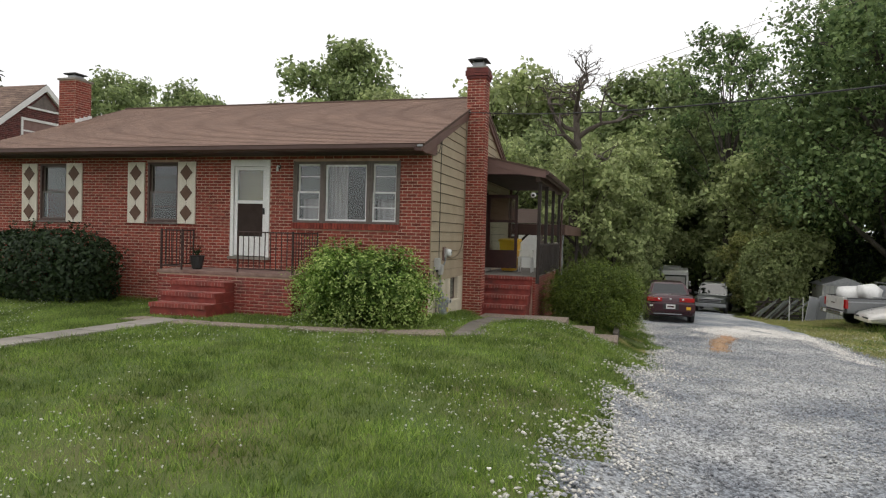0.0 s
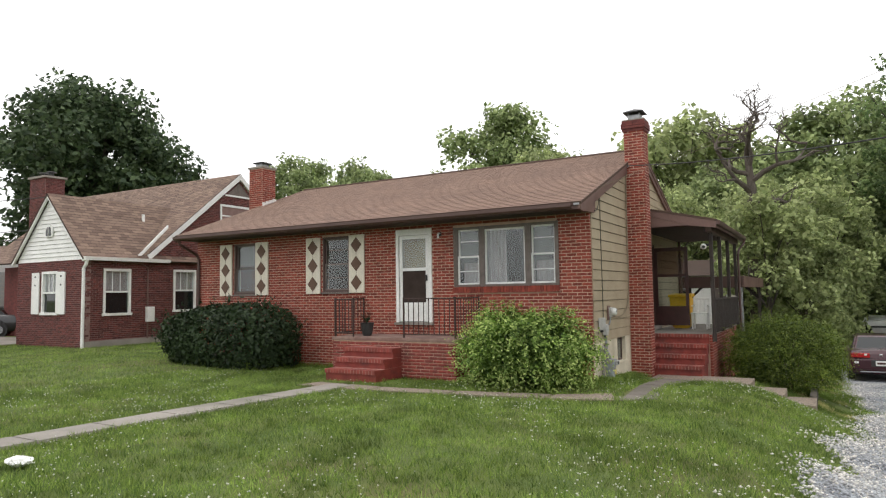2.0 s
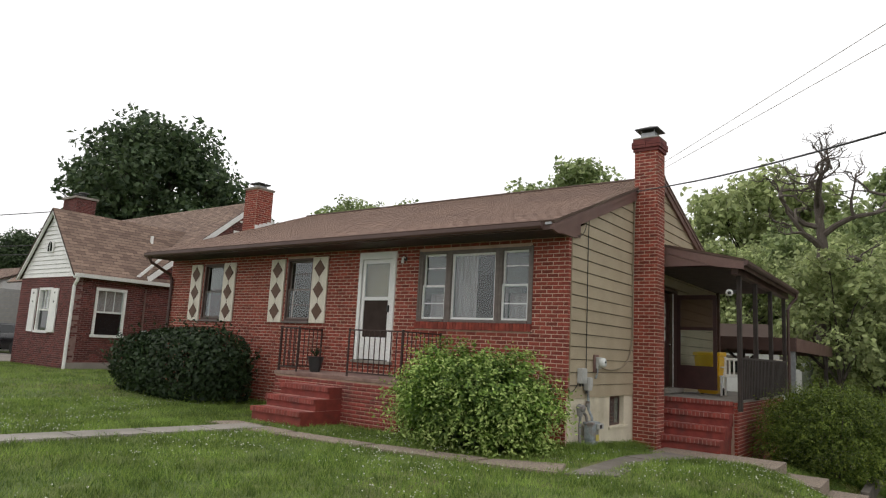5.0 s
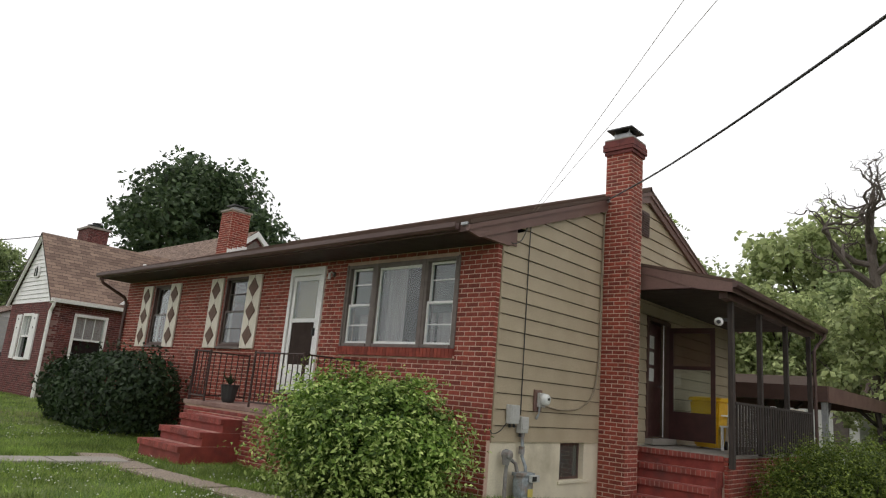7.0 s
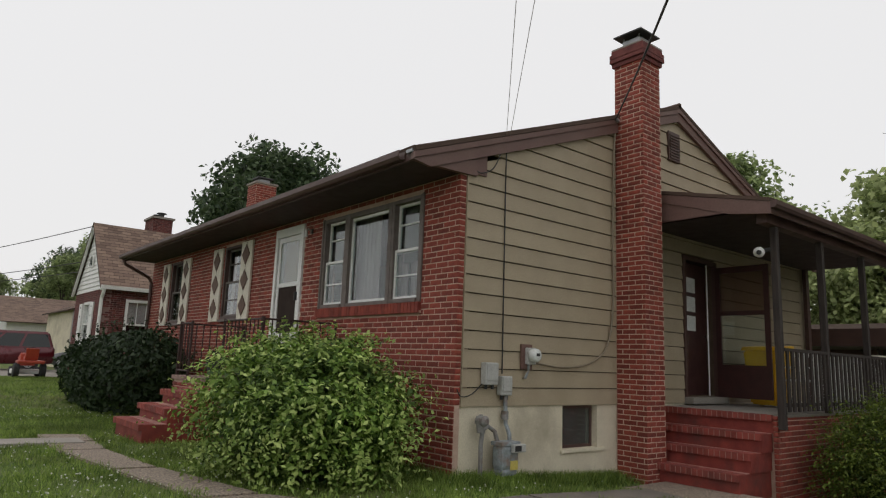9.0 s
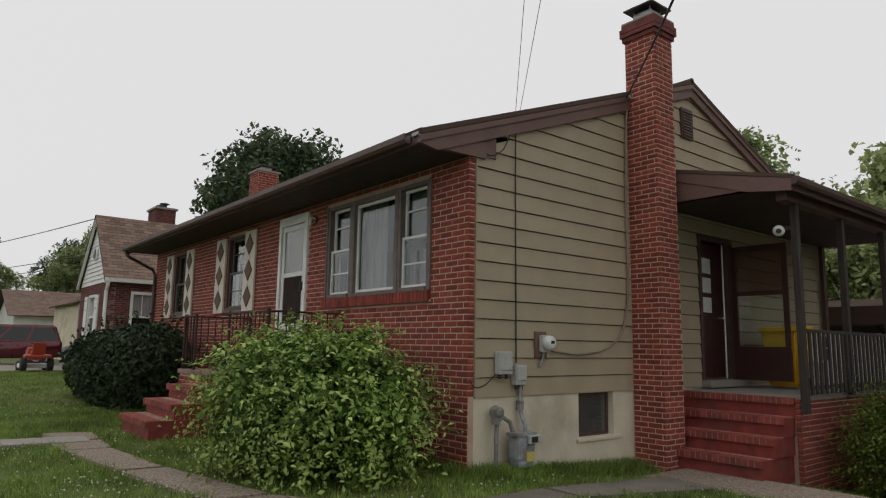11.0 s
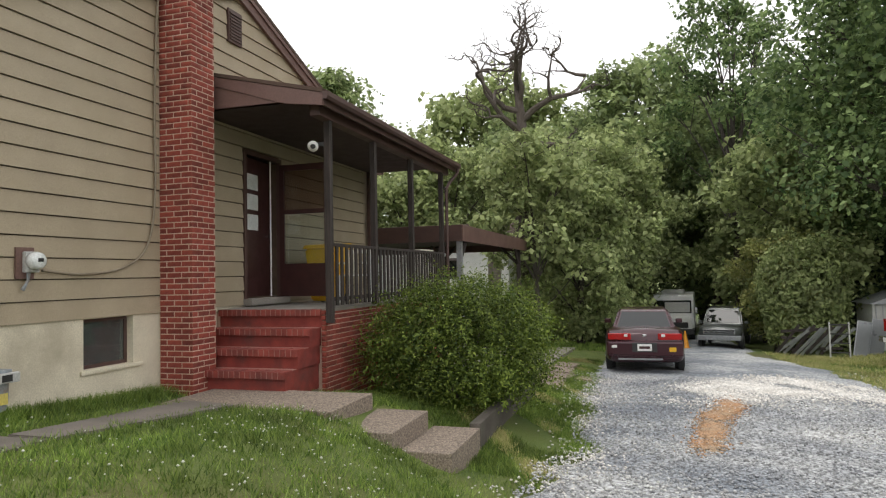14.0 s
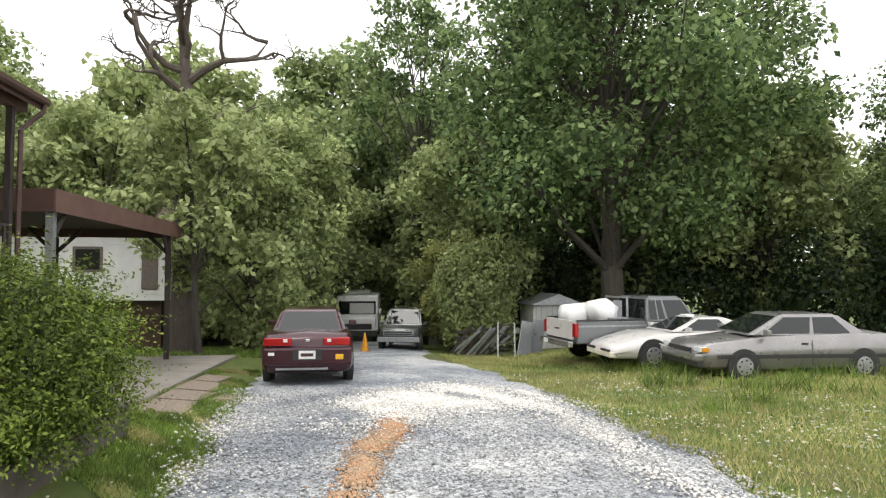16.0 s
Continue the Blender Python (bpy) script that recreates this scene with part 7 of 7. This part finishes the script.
# motor caravan far down the drive
rv = thing("motor_caravan", "white and beige motor caravan under the trees", "caravan", group="parked cars")
part("body", boxes((-1.12, 1.12, -3.2, 2.6, 0.5, 2.5), bevel=0.1), WHITE, rv)
part("cab_nose", boxes((-1.0, 1.0, 2.6, 3.3, 0.45, 1.35), bevel=0.1), WHITE, rv)
part("windscreen", boxes((-0.98, 0.98, 2.595, 2.63, 1.5, 2.2), bevel=0.02), CARGLASS, rv)
part("sun_shade", boxes((-0.9, 0.4, 2.632, 2.64, 1.55, 2.1)), GREYBOX, rv)
part("roof_box", boxes((-0.6, 0.6, -1, 1.2, 2.5, 2.72), bevel=0.06), WHITE, rv)
part("bumper", boxes((-1.1, 1.1, 3.28, 3.42, 0.4, 0.7), bevel=0.03), BLACKTRIM, rv)
part("grille", boxes((-0.8, 0.8, 3.3, 3.33, 0.75, 1.05)), BLACKTRIM, rv)
for sx in (-1, 1):
    part("mirror", boxes((sx * 1.2 - 0.08, sx * 1.2 + 0.08, 2.5, 2.6, 1.5, 1.8), bevel=0.02), CHROME, rv)
    for y in (-1.9, 2.4):
        bm = bmesh.new()
        tube(bm, [(sx * 0.85, y, 0.37), (sx * 1.1, y, 0.37)], 0.37, 18)
        part("wheel", bm, RUBBER, rv)
rv.matrix_basis = pose(7.05, 37.5, ground_z(7, 36), 0, 0, 176)

# ---- carport, shed and scrap behind the drive ----
cp = thing("carport", "low brown timber carport with braced posts", "carport", (-1.0, 14, -1.0))
CX0, CX1, CY0, CY1, CZ = -4.5, 1.85, 10.2, 18.0, 2.12
part("roof", boxes((CX0, CX1 - 0.03, CY0 + 0.03, CY1 - 0.03, CZ + 0.28, CZ + 0.34)), SHINGLE, cp)
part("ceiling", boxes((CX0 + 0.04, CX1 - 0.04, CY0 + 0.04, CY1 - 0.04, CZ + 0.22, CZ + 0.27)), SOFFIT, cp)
part("fascia", boxes((CX1 - 0.03, CX1, CY0, CY1, CZ, CZ + 0.36), bevel=0.004), MAUVE, cp, "faded brown fascia board")
part("fascia", boxes((CX0, CX1 - 0.031, CY0, CY0 + 0.03, CZ, CZ + 0.36), bevel=0.004), BROWN, cp)
part("fascia", boxes((CX0, CX1 - 0.031, CY1 - 0.03, CY1, CZ, CZ + 0.36), bevel=0.004), BROWN, cp)
for x, y, mt in ((1.72, 10.35, GALV), (1.72, 17.2, WOODDARK), (-1.0, 17.2, WOODDARK), (-4.2, 17.2, WOODDARK), (-4.2, 10.4, WOODDARK)):
    part("post", boxes((x - 0.06, x + 0.06, y - 0.06, y + 0.06, ground_z(x, y) - 0.2, CZ + 0.2), bevel=0.006), mt, cp)
    if mt is WOODDARK:
        for s in (-1, 1):
            if x + s * 0.7 < CX1:
                bm = bmesh.new()
                tube(bm, [(x, y, CZ - 0.45), (x + s * 0.65, y, CZ + 0.18)], 0.05, 4)
                part("brace", bm, WOODDARK, cp)
    bm = bmesh.new()
    tube(bm, [(x, y, CZ - 0.45), (x, y - (0.65 if y > 12 else -0.65), CZ + 0.18)], 0.05, 4)
    part("brace", bm, WOODDARK, cp)
tagged(part("carport_slab", prism([(9.6, ground_z(2, 9.6) + 0.03), (18.4, ground_z(2, 18.4) + 0.05), (18.4, ground_z(2, 18.4) - 0.4), (9.6, ground_z(2, 9.6) - 0.4)], "x", -4.6, 3.3), CONCRETE), "broken concrete slab under the carport", "slab", kind="structure")
wb = thing("white_outbuilding", "pale blue-white sided outbuilding on piers behind the carport", "building", (-3.0, 27, -1.5))
for k in range(12):
    part("board", boxes((-7.0, 0.0, 24.0, 24.04, 0.2 + k * 0.22, 0.41 + k * 0.22)), WHITE, wb)
part("wall", boxes((-7.0, 0.0, 24.05, 27.5, 0.2, 2.85)), WHITE, wb)
part("skirt", boxes((-6.8, -0.3, 24.3, 27.3, -1.7, 0.2)), BROWN, wb)
part("window", boxes((-3.2, -2.2, 23.97, 24.0, 1.2, 2.1), bevel=0.006), GREYFRAME, wb)
part("pane", boxes((-3.1, -2.3, 23.955, 23.97, 1.3, 2.0)), CARGLASS, wb)
part("door", boxes((-0.9, -0.35, 23.96, 24.0, 0.6, 2.4), bevel=0.01), GREYFRAME, wb)
part("roof", prism([(23.6, 2.8), (27.9, 2.8), (25.75, 3.7)], "x", -7.3, 0.3), SHINGLE_NB, wb)
shed = thing("metal_shed", "small grey metal shed with a pale gable roof", "shed", (14.6, 25.5, -1.6))
zs = ground_z(14.6, 25.5)
part("wall", boxes((13.6, 15.6, 24.6, 26.6, zs - 0.2, zs + 1.75), bevel=0.01), GREYBOX, shed)
part("roof", prism([(13.45, zs + 1.76), (15.75, zs + 1.76), (14.6, zs + 2.2)], "y", 24.45, 26.7), GALV, shed)
for k in range(9):
    part("rib", boxes((13.7 + k * 0.22, 13.73 + k * 0.22, 24.575, 24.6, zs, zs + 1.74)), GALV, shed)
pal = thing("pallet_stack", "leaning pile of weathered grey pallets", "pallet", (11.3, 23.6, -1.5))
rp = random.Random(8)
for k in range(11):
    m = pose(10.5 + 0.17 * k, 23.3 + rp.uniform(-0.15, 0.15), ground_z(11, 23.3) + 0.62 + rp.uniform(-0.05, 0.05), 12, 42 + rp.uniform(-9, 9), rp.uniform(-6, 6))
    part("slat", boxes((-0.05, 0.05, -0.02, 0.02, -0.72, 0.62), m=m), GALV if k % 3 else WOODDARK, pal)
for k in range(3):
    m = pose(11.3, 23.45, ground_z(11, 23.3) + 0.25 + 0.35 * k, 0, rp.uniform(-5, 5), 0)
    part("bearer", boxes((-1.0, 1.0, 0, 0.06, -0.05, 0.05), m=m), WOODDARK, pal)
for k, (x, w, mt) in enumerate(((11.55, 0.55, GREYBOX), (12.15, 0.42, GREYPAINT), (12.6, 0.42, GREYPAINT))):
    pn = thing("leaning_panel" if k else "grey_shelf_rack", "grey panel leaning upright in the long grass" if k else "grey open shelf rack standing in the grass", "panel" if k else "shelf", (x, 20.7, ground_z(x, 20.7)))
    zz = ground_z(x, 20.7)
    m = pose(x, 20.7 + 0.1 * k, zz, -8, 9 * (k > 0), -10)
    if k:
        part("sheet", boxes((-w / 2, w / 2, -0.02, 0.02, 0, 1.15), bevel=0.006, m=m), mt, pn)
        part("edge", boxes((-w / 2, -w / 2 + 0.03, -0.035, -0.021, 0, 1.15), m=m), GALV, pn)
    else:
        for sx in (-w / 2, w / 2):
            part("upright", boxes((sx - 0.02, sx + 0.02, -0.15, 0.15, 0, 1.15), m=m), mt, pn)
        for j in range(4):
            part("shelf_board", boxes((-w / 2, w / 2, -0.15, 0.15, 0.15 + 0.3 * j, 0.18 + 0.3 * j), m=m), BLACKTRIM, pn)
cone = thing("traffic_cone", "orange traffic cone beside the drive", "cone", (7.0, 24.5, ground_z(7, 24.5)))
zc = ground_z(7, 24.5) + 0.03
part("base", boxes((6.82, 7.18, 24.32, 24.68, zc, zc + 0.03), bevel=0.008), AMBER, cone)
bm = bmesh.new()
tube(bm, [(7, 24.5, zc + 0.03), (7, 24.5, zc + 0.7)], [0.15, 0.03], 14)
part("cone_body", bm, AMBER, cone)
post = thing("wooden_post", "short dark wooden post on the lawn by the street", "post", (-3.62, -9.45, 0.4))
part("post_shaft", boxes((-3.69, -3.55, -9.52, -9.38, 0.2, 1.42), bevel=0.012), WOODDARK, post)
lit = thing("litter", "crumpled white paper on the lawn", "litter", (-2.87, -9.42, 0.42))
bm = bmesh.new()
bmesh.ops.create_icosphere(bm, subdivisions=3, radius=0.14)
for v in bm.verts:
    v.co = Vector((v.co.x * 1.1, v.co.y * 0.7, v.co.z * 0.35)) * (1 + 0.35 * noise.noise(v.co * 14))
    v.co += Vector((-2.87, -9.42, 0.47))
part("paper", bm, WHITE, lit)
MX, MY, MZ = -22.3, -0.95, 0.42
mow = thing("ride_on_mower", "red-orange ride-on mower by the neighbour's drive", "mower", (MX, MY, MZ))
MRED = mat("faded_red_plastic", (0.42, 0.06, 0.03), (0.34, 0.045, 0.025), scale=5, rough=0.45, bump=0.05)
part("bonnet", prism([(MX - 0.75, MZ + 0.38), (MX - 0.1, MZ + 0.38), (MX - 0.1, MZ + 0.82), (MX - 0.3, MZ + 0.84), (MX - 0.68, MZ + 0.72)], "y", MY - 0.24, MY + 0.24, bevel=0.05), MRED, mow)
part("fender", boxes((MX + 0.12, MX + 0.75, MY - 0.42, MY + 0.42, MZ + 0.46, MZ + 0.58), bevel=0.05), MRED, mow)
part("seat", prism([(MX + 0.2, MZ + 0.59), (MX + 0.62, MZ + 0.59), (MX + 0.74, MZ + 1.0), (MX + 0.64, MZ + 1.0), (MX + 0.52, MZ + 0.70), (MX + 0.2, MZ + 0.70)], "y", MY - 0.2, MY + 0.2, bevel=0.02), MRED, mow)
part("deck", boxes((MX - 0.4, MX + 0.35, MY - 0.5, MY + 0.5, MZ + 0.10, MZ + 0.26), bevel=0.05), WHITE, mow, "white mower deck")
bm = bmesh.new()
tube(bm, [(MX - 0.1, MY, MZ + 0.6), (MX + 0.06, MY, MZ + 0.98)], 0.02, 6)
part("steering_column", bm, BLACKTRIM, mow)
bm = bmesh.new()
tube(bm, [(MX + 0.06 + 0.17 * math.cos(a) * 0.5, MY + 0.17 * math.sin(a), MZ + 0.99 + 0.05 * math.cos(a)) for a in [k * math.pi / 8 for k in range(17)]], 0.016, 6, cap=False)
part("steering_wheel", bm, BLACKTRIM, mow)
for x, r in ((MX - 0.55, 0.17), (MX + 0.45, 0.24)):
    for sy in (-1, 1):
        bm = bmesh.new()
        tube(bm, [(x, MY + sy * 0.32, MZ + r), (x, MY + sy * 0.34, MZ + r), (x, MY + sy * 0.48, MZ + r), (x, MY + sy * 0.50, MZ + r)], [r * 0.9, r, r, r * 0.85], 16)
        part("wheel", bm, RUBBER, mow)


# overhead lines
def hang(a, b, sag, n=9):
    a, b = Vector(a), Vector(b)
    return [a.lerp(b, k / n) - Vector((0, 0, sag * 4 * (k / n) * (1 - k / n))) for k in range(n + 1)]


wire("service_drop", hang((0.06, 2.9, 5.08), (18.4, -18.3, 4.3), 1.1), 0.012, CABLE, "thick black service cable from the house to the street")
wire("overhead_line", hang((0.05, 0.68, 4.28), (27, -25, 6.6), 0.15), 0.003, CABLE_TAN, "thin grey overhead line")
wire("overhead_line", hang((0.05, 0.74, 4.28), (28, -24, 6.6), 0.15), 0.003, CABLE_TAN, "thin grey overhead line")
for z, dy in ((6.3, 0), (5.2, 0.4), (4.9, 0.6)):
    wire("overhead_line", hang((-19.7, 0.05 + dy, z - 0.6), (-70, -9 + dy, z + 1.4), 0.5), 0.016, CABLE, "thin line strung from the neighbour's gable")
br = bmesh.new()
tube(br, [(0.03, 2.9, 5.05), (0.12, 2.9, 5.08)], 0.03, 8)
insul = thing("insulator_bracket", "small grey insulator bracket under the rake", "bracket", (0.05, 2.9, 5.05))
part("bracket", br, GALV, insul)

# ---- grass, clover, weeds and loose stones ----
def blades(places, zs, h, w, m, name, label, rng, parent_kind="stuff"):
    n = len(places)
    a = rng.uniform(0, 2 * np.pi, n)
    hh = h * rng.uniform(0.5, 1.4, n)
    lean = rng.normal(0, 0.45, (n, 2)) * hh[:, None]
    base = np.column_stack([places, zs - 0.01])
    side = np.column_stack([np.cos(a), np.sin(a), np.zeros(n)]) * (w * rng.uniform(0.6, 1.3, n))[:, None]
    tip = base + np.column_stack([lean, hh])
    v = np.stack([base - side, base + side, tip], 1).reshape(-1, 3)
    ob = mesh_part(name, v, np.arange(3 * n).reshape(n, 3), m)
    return tagged(ob, label, "grass", kind=parent_kind)


GZX, GZY = np.arange(-24, 30.01, 0.25), np.arange(-10.75, 26.01, 0.25)
GZ = np.array([[ground_z(x, y) for x in GZX] for y in GZY])
DG = np.array([[on_drive(x, y) for x in GZX] for y in GZY])


def sample(grid, p):
    fx, fy = np.clip((p[:, 0] - GZX[0]) / 0.25, 0, len(GZX) - 1.001), np.clip((p[:, 1] - GZY[0]) / 0.25, 0, len(GZY) - 1.001)
    i, j = fx.astype(int), fy.astype(int)
    u, v = fx - i, fy - j
    return grid[j, i] * (1 - u) * (1 - v) + grid[j, i + 1] * u * (1 - v) + grid[j + 1, i] * (1 - u) * v + grid[j + 1, i + 1] * u * v


def clear(p, pad=0.0):
    """Keeps places that no house, walk or slab covers."""
    x, y = p[:, 0], p[:, 1]
    ok = np.ones(len(p), bool)
    for x0, x1, y0, y1 in ((-11.72, 0.0, 0, 9.3), (-5.72, -2.46, -1.21, 0), (-5.12, -3.82, -2.15, -1.1), (-4.43, -3.9, -10.7, -2.7), (-4.95, -3.3, -3.1, -2.68), (0.0, 1.75, 2.3, 9.1), (0.0, 2.62, 2.32, 3.32), (2.62, 3.8, 2.4, 3.7), (3.7, 3.83, 3.7, 7.4), (0.0, 0.5, 2.9, 3.5), (-21.75, -17.6, 0.2, 12), (-4.6, 3.3, 9.6, 18.4), (-24, -22.5, -6.5, 3), (3.36, 3.95, 9.1, 13.7)):
        ok &= ~((x > x0 - pad) & (x < x1 + pad) & (y > y0 - pad) & (y < y1 + pad))
    seg = np.array([(-3.4, -2.95), (-1.7, -2.75), (0.0, -2.4), (1.05, -2.0)])
    for (ax, ay), (bx, by) in zip(seg, seg[1:]):
        t = np.clip(((x - ax) * (bx - ax) + (y - ay) * (by - ay)) / ((bx - ax) ** 2 + (by - ay) ** 2), 0, 1)
        ok &= np.hypot(x - ax - t * (bx - ax), y - ay - t * (by - ay)) > 0.20
    for (ax, ay), (bx, by) in (((1.2, -1.9), (1.1, 0.2)), ((1.1, 0.2), (1.1, 2.4))):
        t = np.clip(((x - ax) * (bx - ax) + (y - ay) * (by - ay)) / ((bx - ax) ** 2 + (by - ay) ** 2), 0, 1)
        ok &= np.hypot(x - ax - t * (bx - ax), y - ay - t * (by - ay)) > 0.2
    return ok


def patchy(p, s, ph):
    return np.sin(p[:, 0] * s + ph) * np.sin(p[:, 1] * s * 1.3 + ph * 2) + 0.6 * np.sin(p[:, 0] * s * 2.7 + p[:, 1] * s * 1.9 + ph * 3)


rg = np.random.default_rng(21)


def field(n, x0, x1, y0, y1, edge=0.12):
    p = np.column_stack([rg.uniform(x0, x1, n), rg.uniform(y0, y1, n)])
    d = sample(DG, p)
    return p[clear(p) & (d < edge + rg.normal(0, 0.10, n))]


p = field(330000, -9, 4.9, -10.5, 3.2)
blades(p, sample(GZ, p), 0.055, 0.0045, GRASSBLADE, "lawn_grass", "short mown lawn grass", rg)
p = field(90000, -22, -9, -10.5, 3.0)
blades(p, sample(GZ, p), 0.06, 0.007, GRASSBLADE, "lawn_grass", "short mown lawn grass before the neighbour's house", rg)
p = field(110000, 3.3, 5.4, 3.0, 15, 0.1)
p = p[patchy(p, 1.1, 0.4) > -1.0]
q = p[patchy(p, 1.9, 1.4) > 0.45]
blades(q, sample(GZ, q), 0.07, 0.006, WEED, "dry_grass", "dry straw-coloured grass along the drive", rg)
p = p[patchy(p, 1.9, 1.4) < 0.6]
blades(p, sample(GZ, p), 0.08, 0.006, GRASSBLADE, "verge_grass", "rough grass along the gravel drive", rg)
p = field(160000, 9.3, 24, -9, 21)
p = p[patchy(p, 0.6, 0.6) > rg.uniform(-1.6, 0.2, len(p))]
blades(p, sample(GZ, p), 0.065, 0.008, GRASSBLADE, "rough_grass", "rough long grass round the parked cars", rg)
p = field(190000, 9.3, 24, -6, 21, 0.25)
p = p[patchy(p, 0.8, 1.7) + 0.5 * patchy(p, 2.3, 0.2) > rg.uniform(-1.4, 0.3, len(p))]
blades(p, sample(GZ, p), 0.10, 0.009, WEED, "dry_grass", "dry straw-coloured grass in uneven patches", rg)
p = field(26000, 11, 21, 9.0, 20.5)
p = p[(patchy(p, 1.6, 0.9) > 0.35) & (p[:, 0] > 12.0 + 0.12 * (p[:, 1] - 9))]
blades(p, sample(GZ, p), 0.34, 0.012, GRASSBLADE, "tall_weeds", "tall weeds against the parked cars", rg)
p = field(30000, 1.75, 3.7, 3.0, 9.5)
blades(p, sample(GZ, p), 0.085, 0.006, GRASSBLADE, "rough_grass", "rough grass round the hedge and low steps", rg)
p = field(40000, -6, 5, 18.5, 26)
blades(p, sample(GZ, p), 0.1, 0.012, GRASSBLADE, "rough_grass", "rough grass under the dead tree", rg)
# uneven tufts that stand over the mown lawn
c = field(9000, -9, 4.7, -10.4, 3.0)
c = c[patchy(c, 1.3, 0.9) > rg.uniform(-1.4, 0.9, len(c))]
p = np.repeat(c, 14, 0) + rg.normal(0, 0.035, (len(c) * 14, 2))
blades(p, sample(GZ, p), 0.085, 0.006, GRASSBLADE, "grass_tufts", "taller tufts of grass in the mown lawn", rg)
# long grass along the foot of the walls
p = np.column_stack([rg.uniform(-11.7, 0.3, 9000), -np.abs(rg.normal(0, 0.12, 9000)) - 0.02])
p = p[clear(p)]
blades(p, sample(GZ, p), 0.15, 0.006, GRASSBLADE, "wall_grass", "long grass along the foot of the brick wall", rg)
p = np.column_stack([np.abs(rg.normal(0, 0.16, 7000)) + 0.02, rg.uniform(0.0, 2.9, 7000)])
blades(p, sample(GZ, p), 0.13, 0.006, GRASSBLADE, "wall_grass", "long grass along the painted foundation", rg)


def blobs(places, zs, r, m, name, label, cat, flat=0.7):
    """Small six-cornered lumps: clover heads or stones."""
    n = len(places)
    rr = r * rg.uniform(0.5, 1.5, n)
    c = np.column_stack([places, zs])
    d = np.array([(1, 0, 0), (-1, 0, 0), (0, 1, 0), (0, -1, 0), (0, 0, flat), (0, 0, -flat)])
    a = rg.uniform(0, 6.28, n)
    rot = np.stack([np.stack([np.cos(a), -np.sin(a), 0 * a], 1), np.stack([np.sin(a), np.cos(a), 0 * a], 1), np.stack([0 * a, 0 * a, 1 + 0 * a], 1)], 1)
    dd = d[None] * rg.uniform(0.6, 1.4, (n, 6, 1))
    v = (c[:, None] + np.einsum("nij,nkj->nki", rot, dd) * rr[:, None, None]).reshape(-1, 3)
    f = np.array([(0, 2, 4), (2, 1, 4), (1, 3, 4), (3, 0, 4), (2, 0, 5), (1, 2, 5), (3, 1, 5), (0, 3, 5)])
    f = (f[None] + 6 * np.arange(n)[:, None, None]).reshape(-1, 3)
    return tagged(mesh_part(name, v, f, m), label, cat, kind="stuff")


p = field(16000, -9, 4.6, -10.4, 3.0)
p = p[patchy(p, 0.7, 2.2) > rg.uniform(-0.6, 2.2, len(p))]
blobs(p, sample(GZ, p) + 0.060, 0.0085, CLOVER, "clover_flowers", "small white clover flowers scattered over the lawn", "clover", 0.8)
STONE = mat("gravel_stone", (0.24, 0.25, 0.27), (0.48, 0.48, 0.46), scale=0.9, rough=0.9, bump=0.2, vary="island", spread=0.45)
STONE_W = mat("limestone_chip", (0.72, 0.70, 0.66), (0.56, 0.53, 0.48), scale=3, rough=0.9, bump=0.2, vary="island", spread=0.3)
p = np.column_stack([rg.uniform(2.6, 11.5, 60000), rg.uniform(-10.6, 12, 60000)])
d = sample(DG, p)
p = p[d > 0.0]
blobs(p, sample(GZ, p) + 0.048, 0.017, STONE, "loose_gravel", "loose grey gravel stones on the drive", "gravel", 0.6)
p = np.column_stack([rg.uniform(2.4, 5.8, 60000), rg.uniform(-10.6, 12, 60000)])
d = sample(DG, p)
p = p[np.abs(d - 0.25) < np.abs(rg.normal(0, 0.30, len(d)))]
p = p[patchy(p, 2.1, 0.3) > rg.uniform(-1.2, 1.4, len(p))]
p = p[clear(p)]
blobs(p, sample(GZ, p) + 0.04, 0.018, STONE_W, "limestone_chips", "pale limestone chips along the edge of the drive", "gravel", 0.6)
# the pale swathe across the drive and a rusty patch
c = rg.uniform(0, 1, 30000)
p = np.column_stack([6.6 + 2.6 * c + rg.normal(0, 0.45, 30000), 9.0 + 1.9 * np.sin(c * 2.2) + rg.normal(0, 0.65, 30000)])
p = np.concatenate([p, np.column_stack([9.7 + rg.normal(0, 0.22, 4500), rg.uniform(5, 12, 4500)])])
p = p[(sample(DG, p) > -0.3) & (patchy(p, 1.5, 1.2) > rg.uniform(-1.3, 1.3, len(p)))]
blobs(p, sample(GZ, p) + 0.05, 0.019, STONE_W, "limestone_chips", "pale crushed limestone spread across the drive", "gravel", 0.6)
p = np.column_stack([rg.uniform(9.6, 14.5, 6000), rg.uniform(-2, 15, 6000)])
p = p[(patchy(p, 0.9, 2.6) > rg.uniform(-0.9, 2.0, len(p))) & (sample(DG, p) < 0.1)]
blobs(p, sample(GZ, p) + 0.02, 0.022, STONE_W, "limestone_chips", "pale stone chips strewn through the rough grass", "gravel", 0.6)
RUSTY = mat("rusty_stone", (0.40, 0.22, 0.11), (0.36, 0.27, 0.18), scale=3, rough=0.9, bump=0.2, vary="island", spread=0.35)
c = rg.uniform(0, 1, 7000) ** 0.8
p = np.column_stack([6.2 + 0.75 * c + 0.06 * np.sin(c * 9) + rg.normal(0, 0.10, 7000), 4.8 + 3.7 * c + rg.normal(0, 0.25, 7000)])
p = p[patchy(p, 4.0, 0.7) > rg.uniform(-2.0, 1.2, len(p))]
blobs(p, sample(GZ, p) + 0.052, 0.017, RUSTY, "rust_stained_gravel", "rust-orange stained gravel in a streak", "gravel", 0.6)
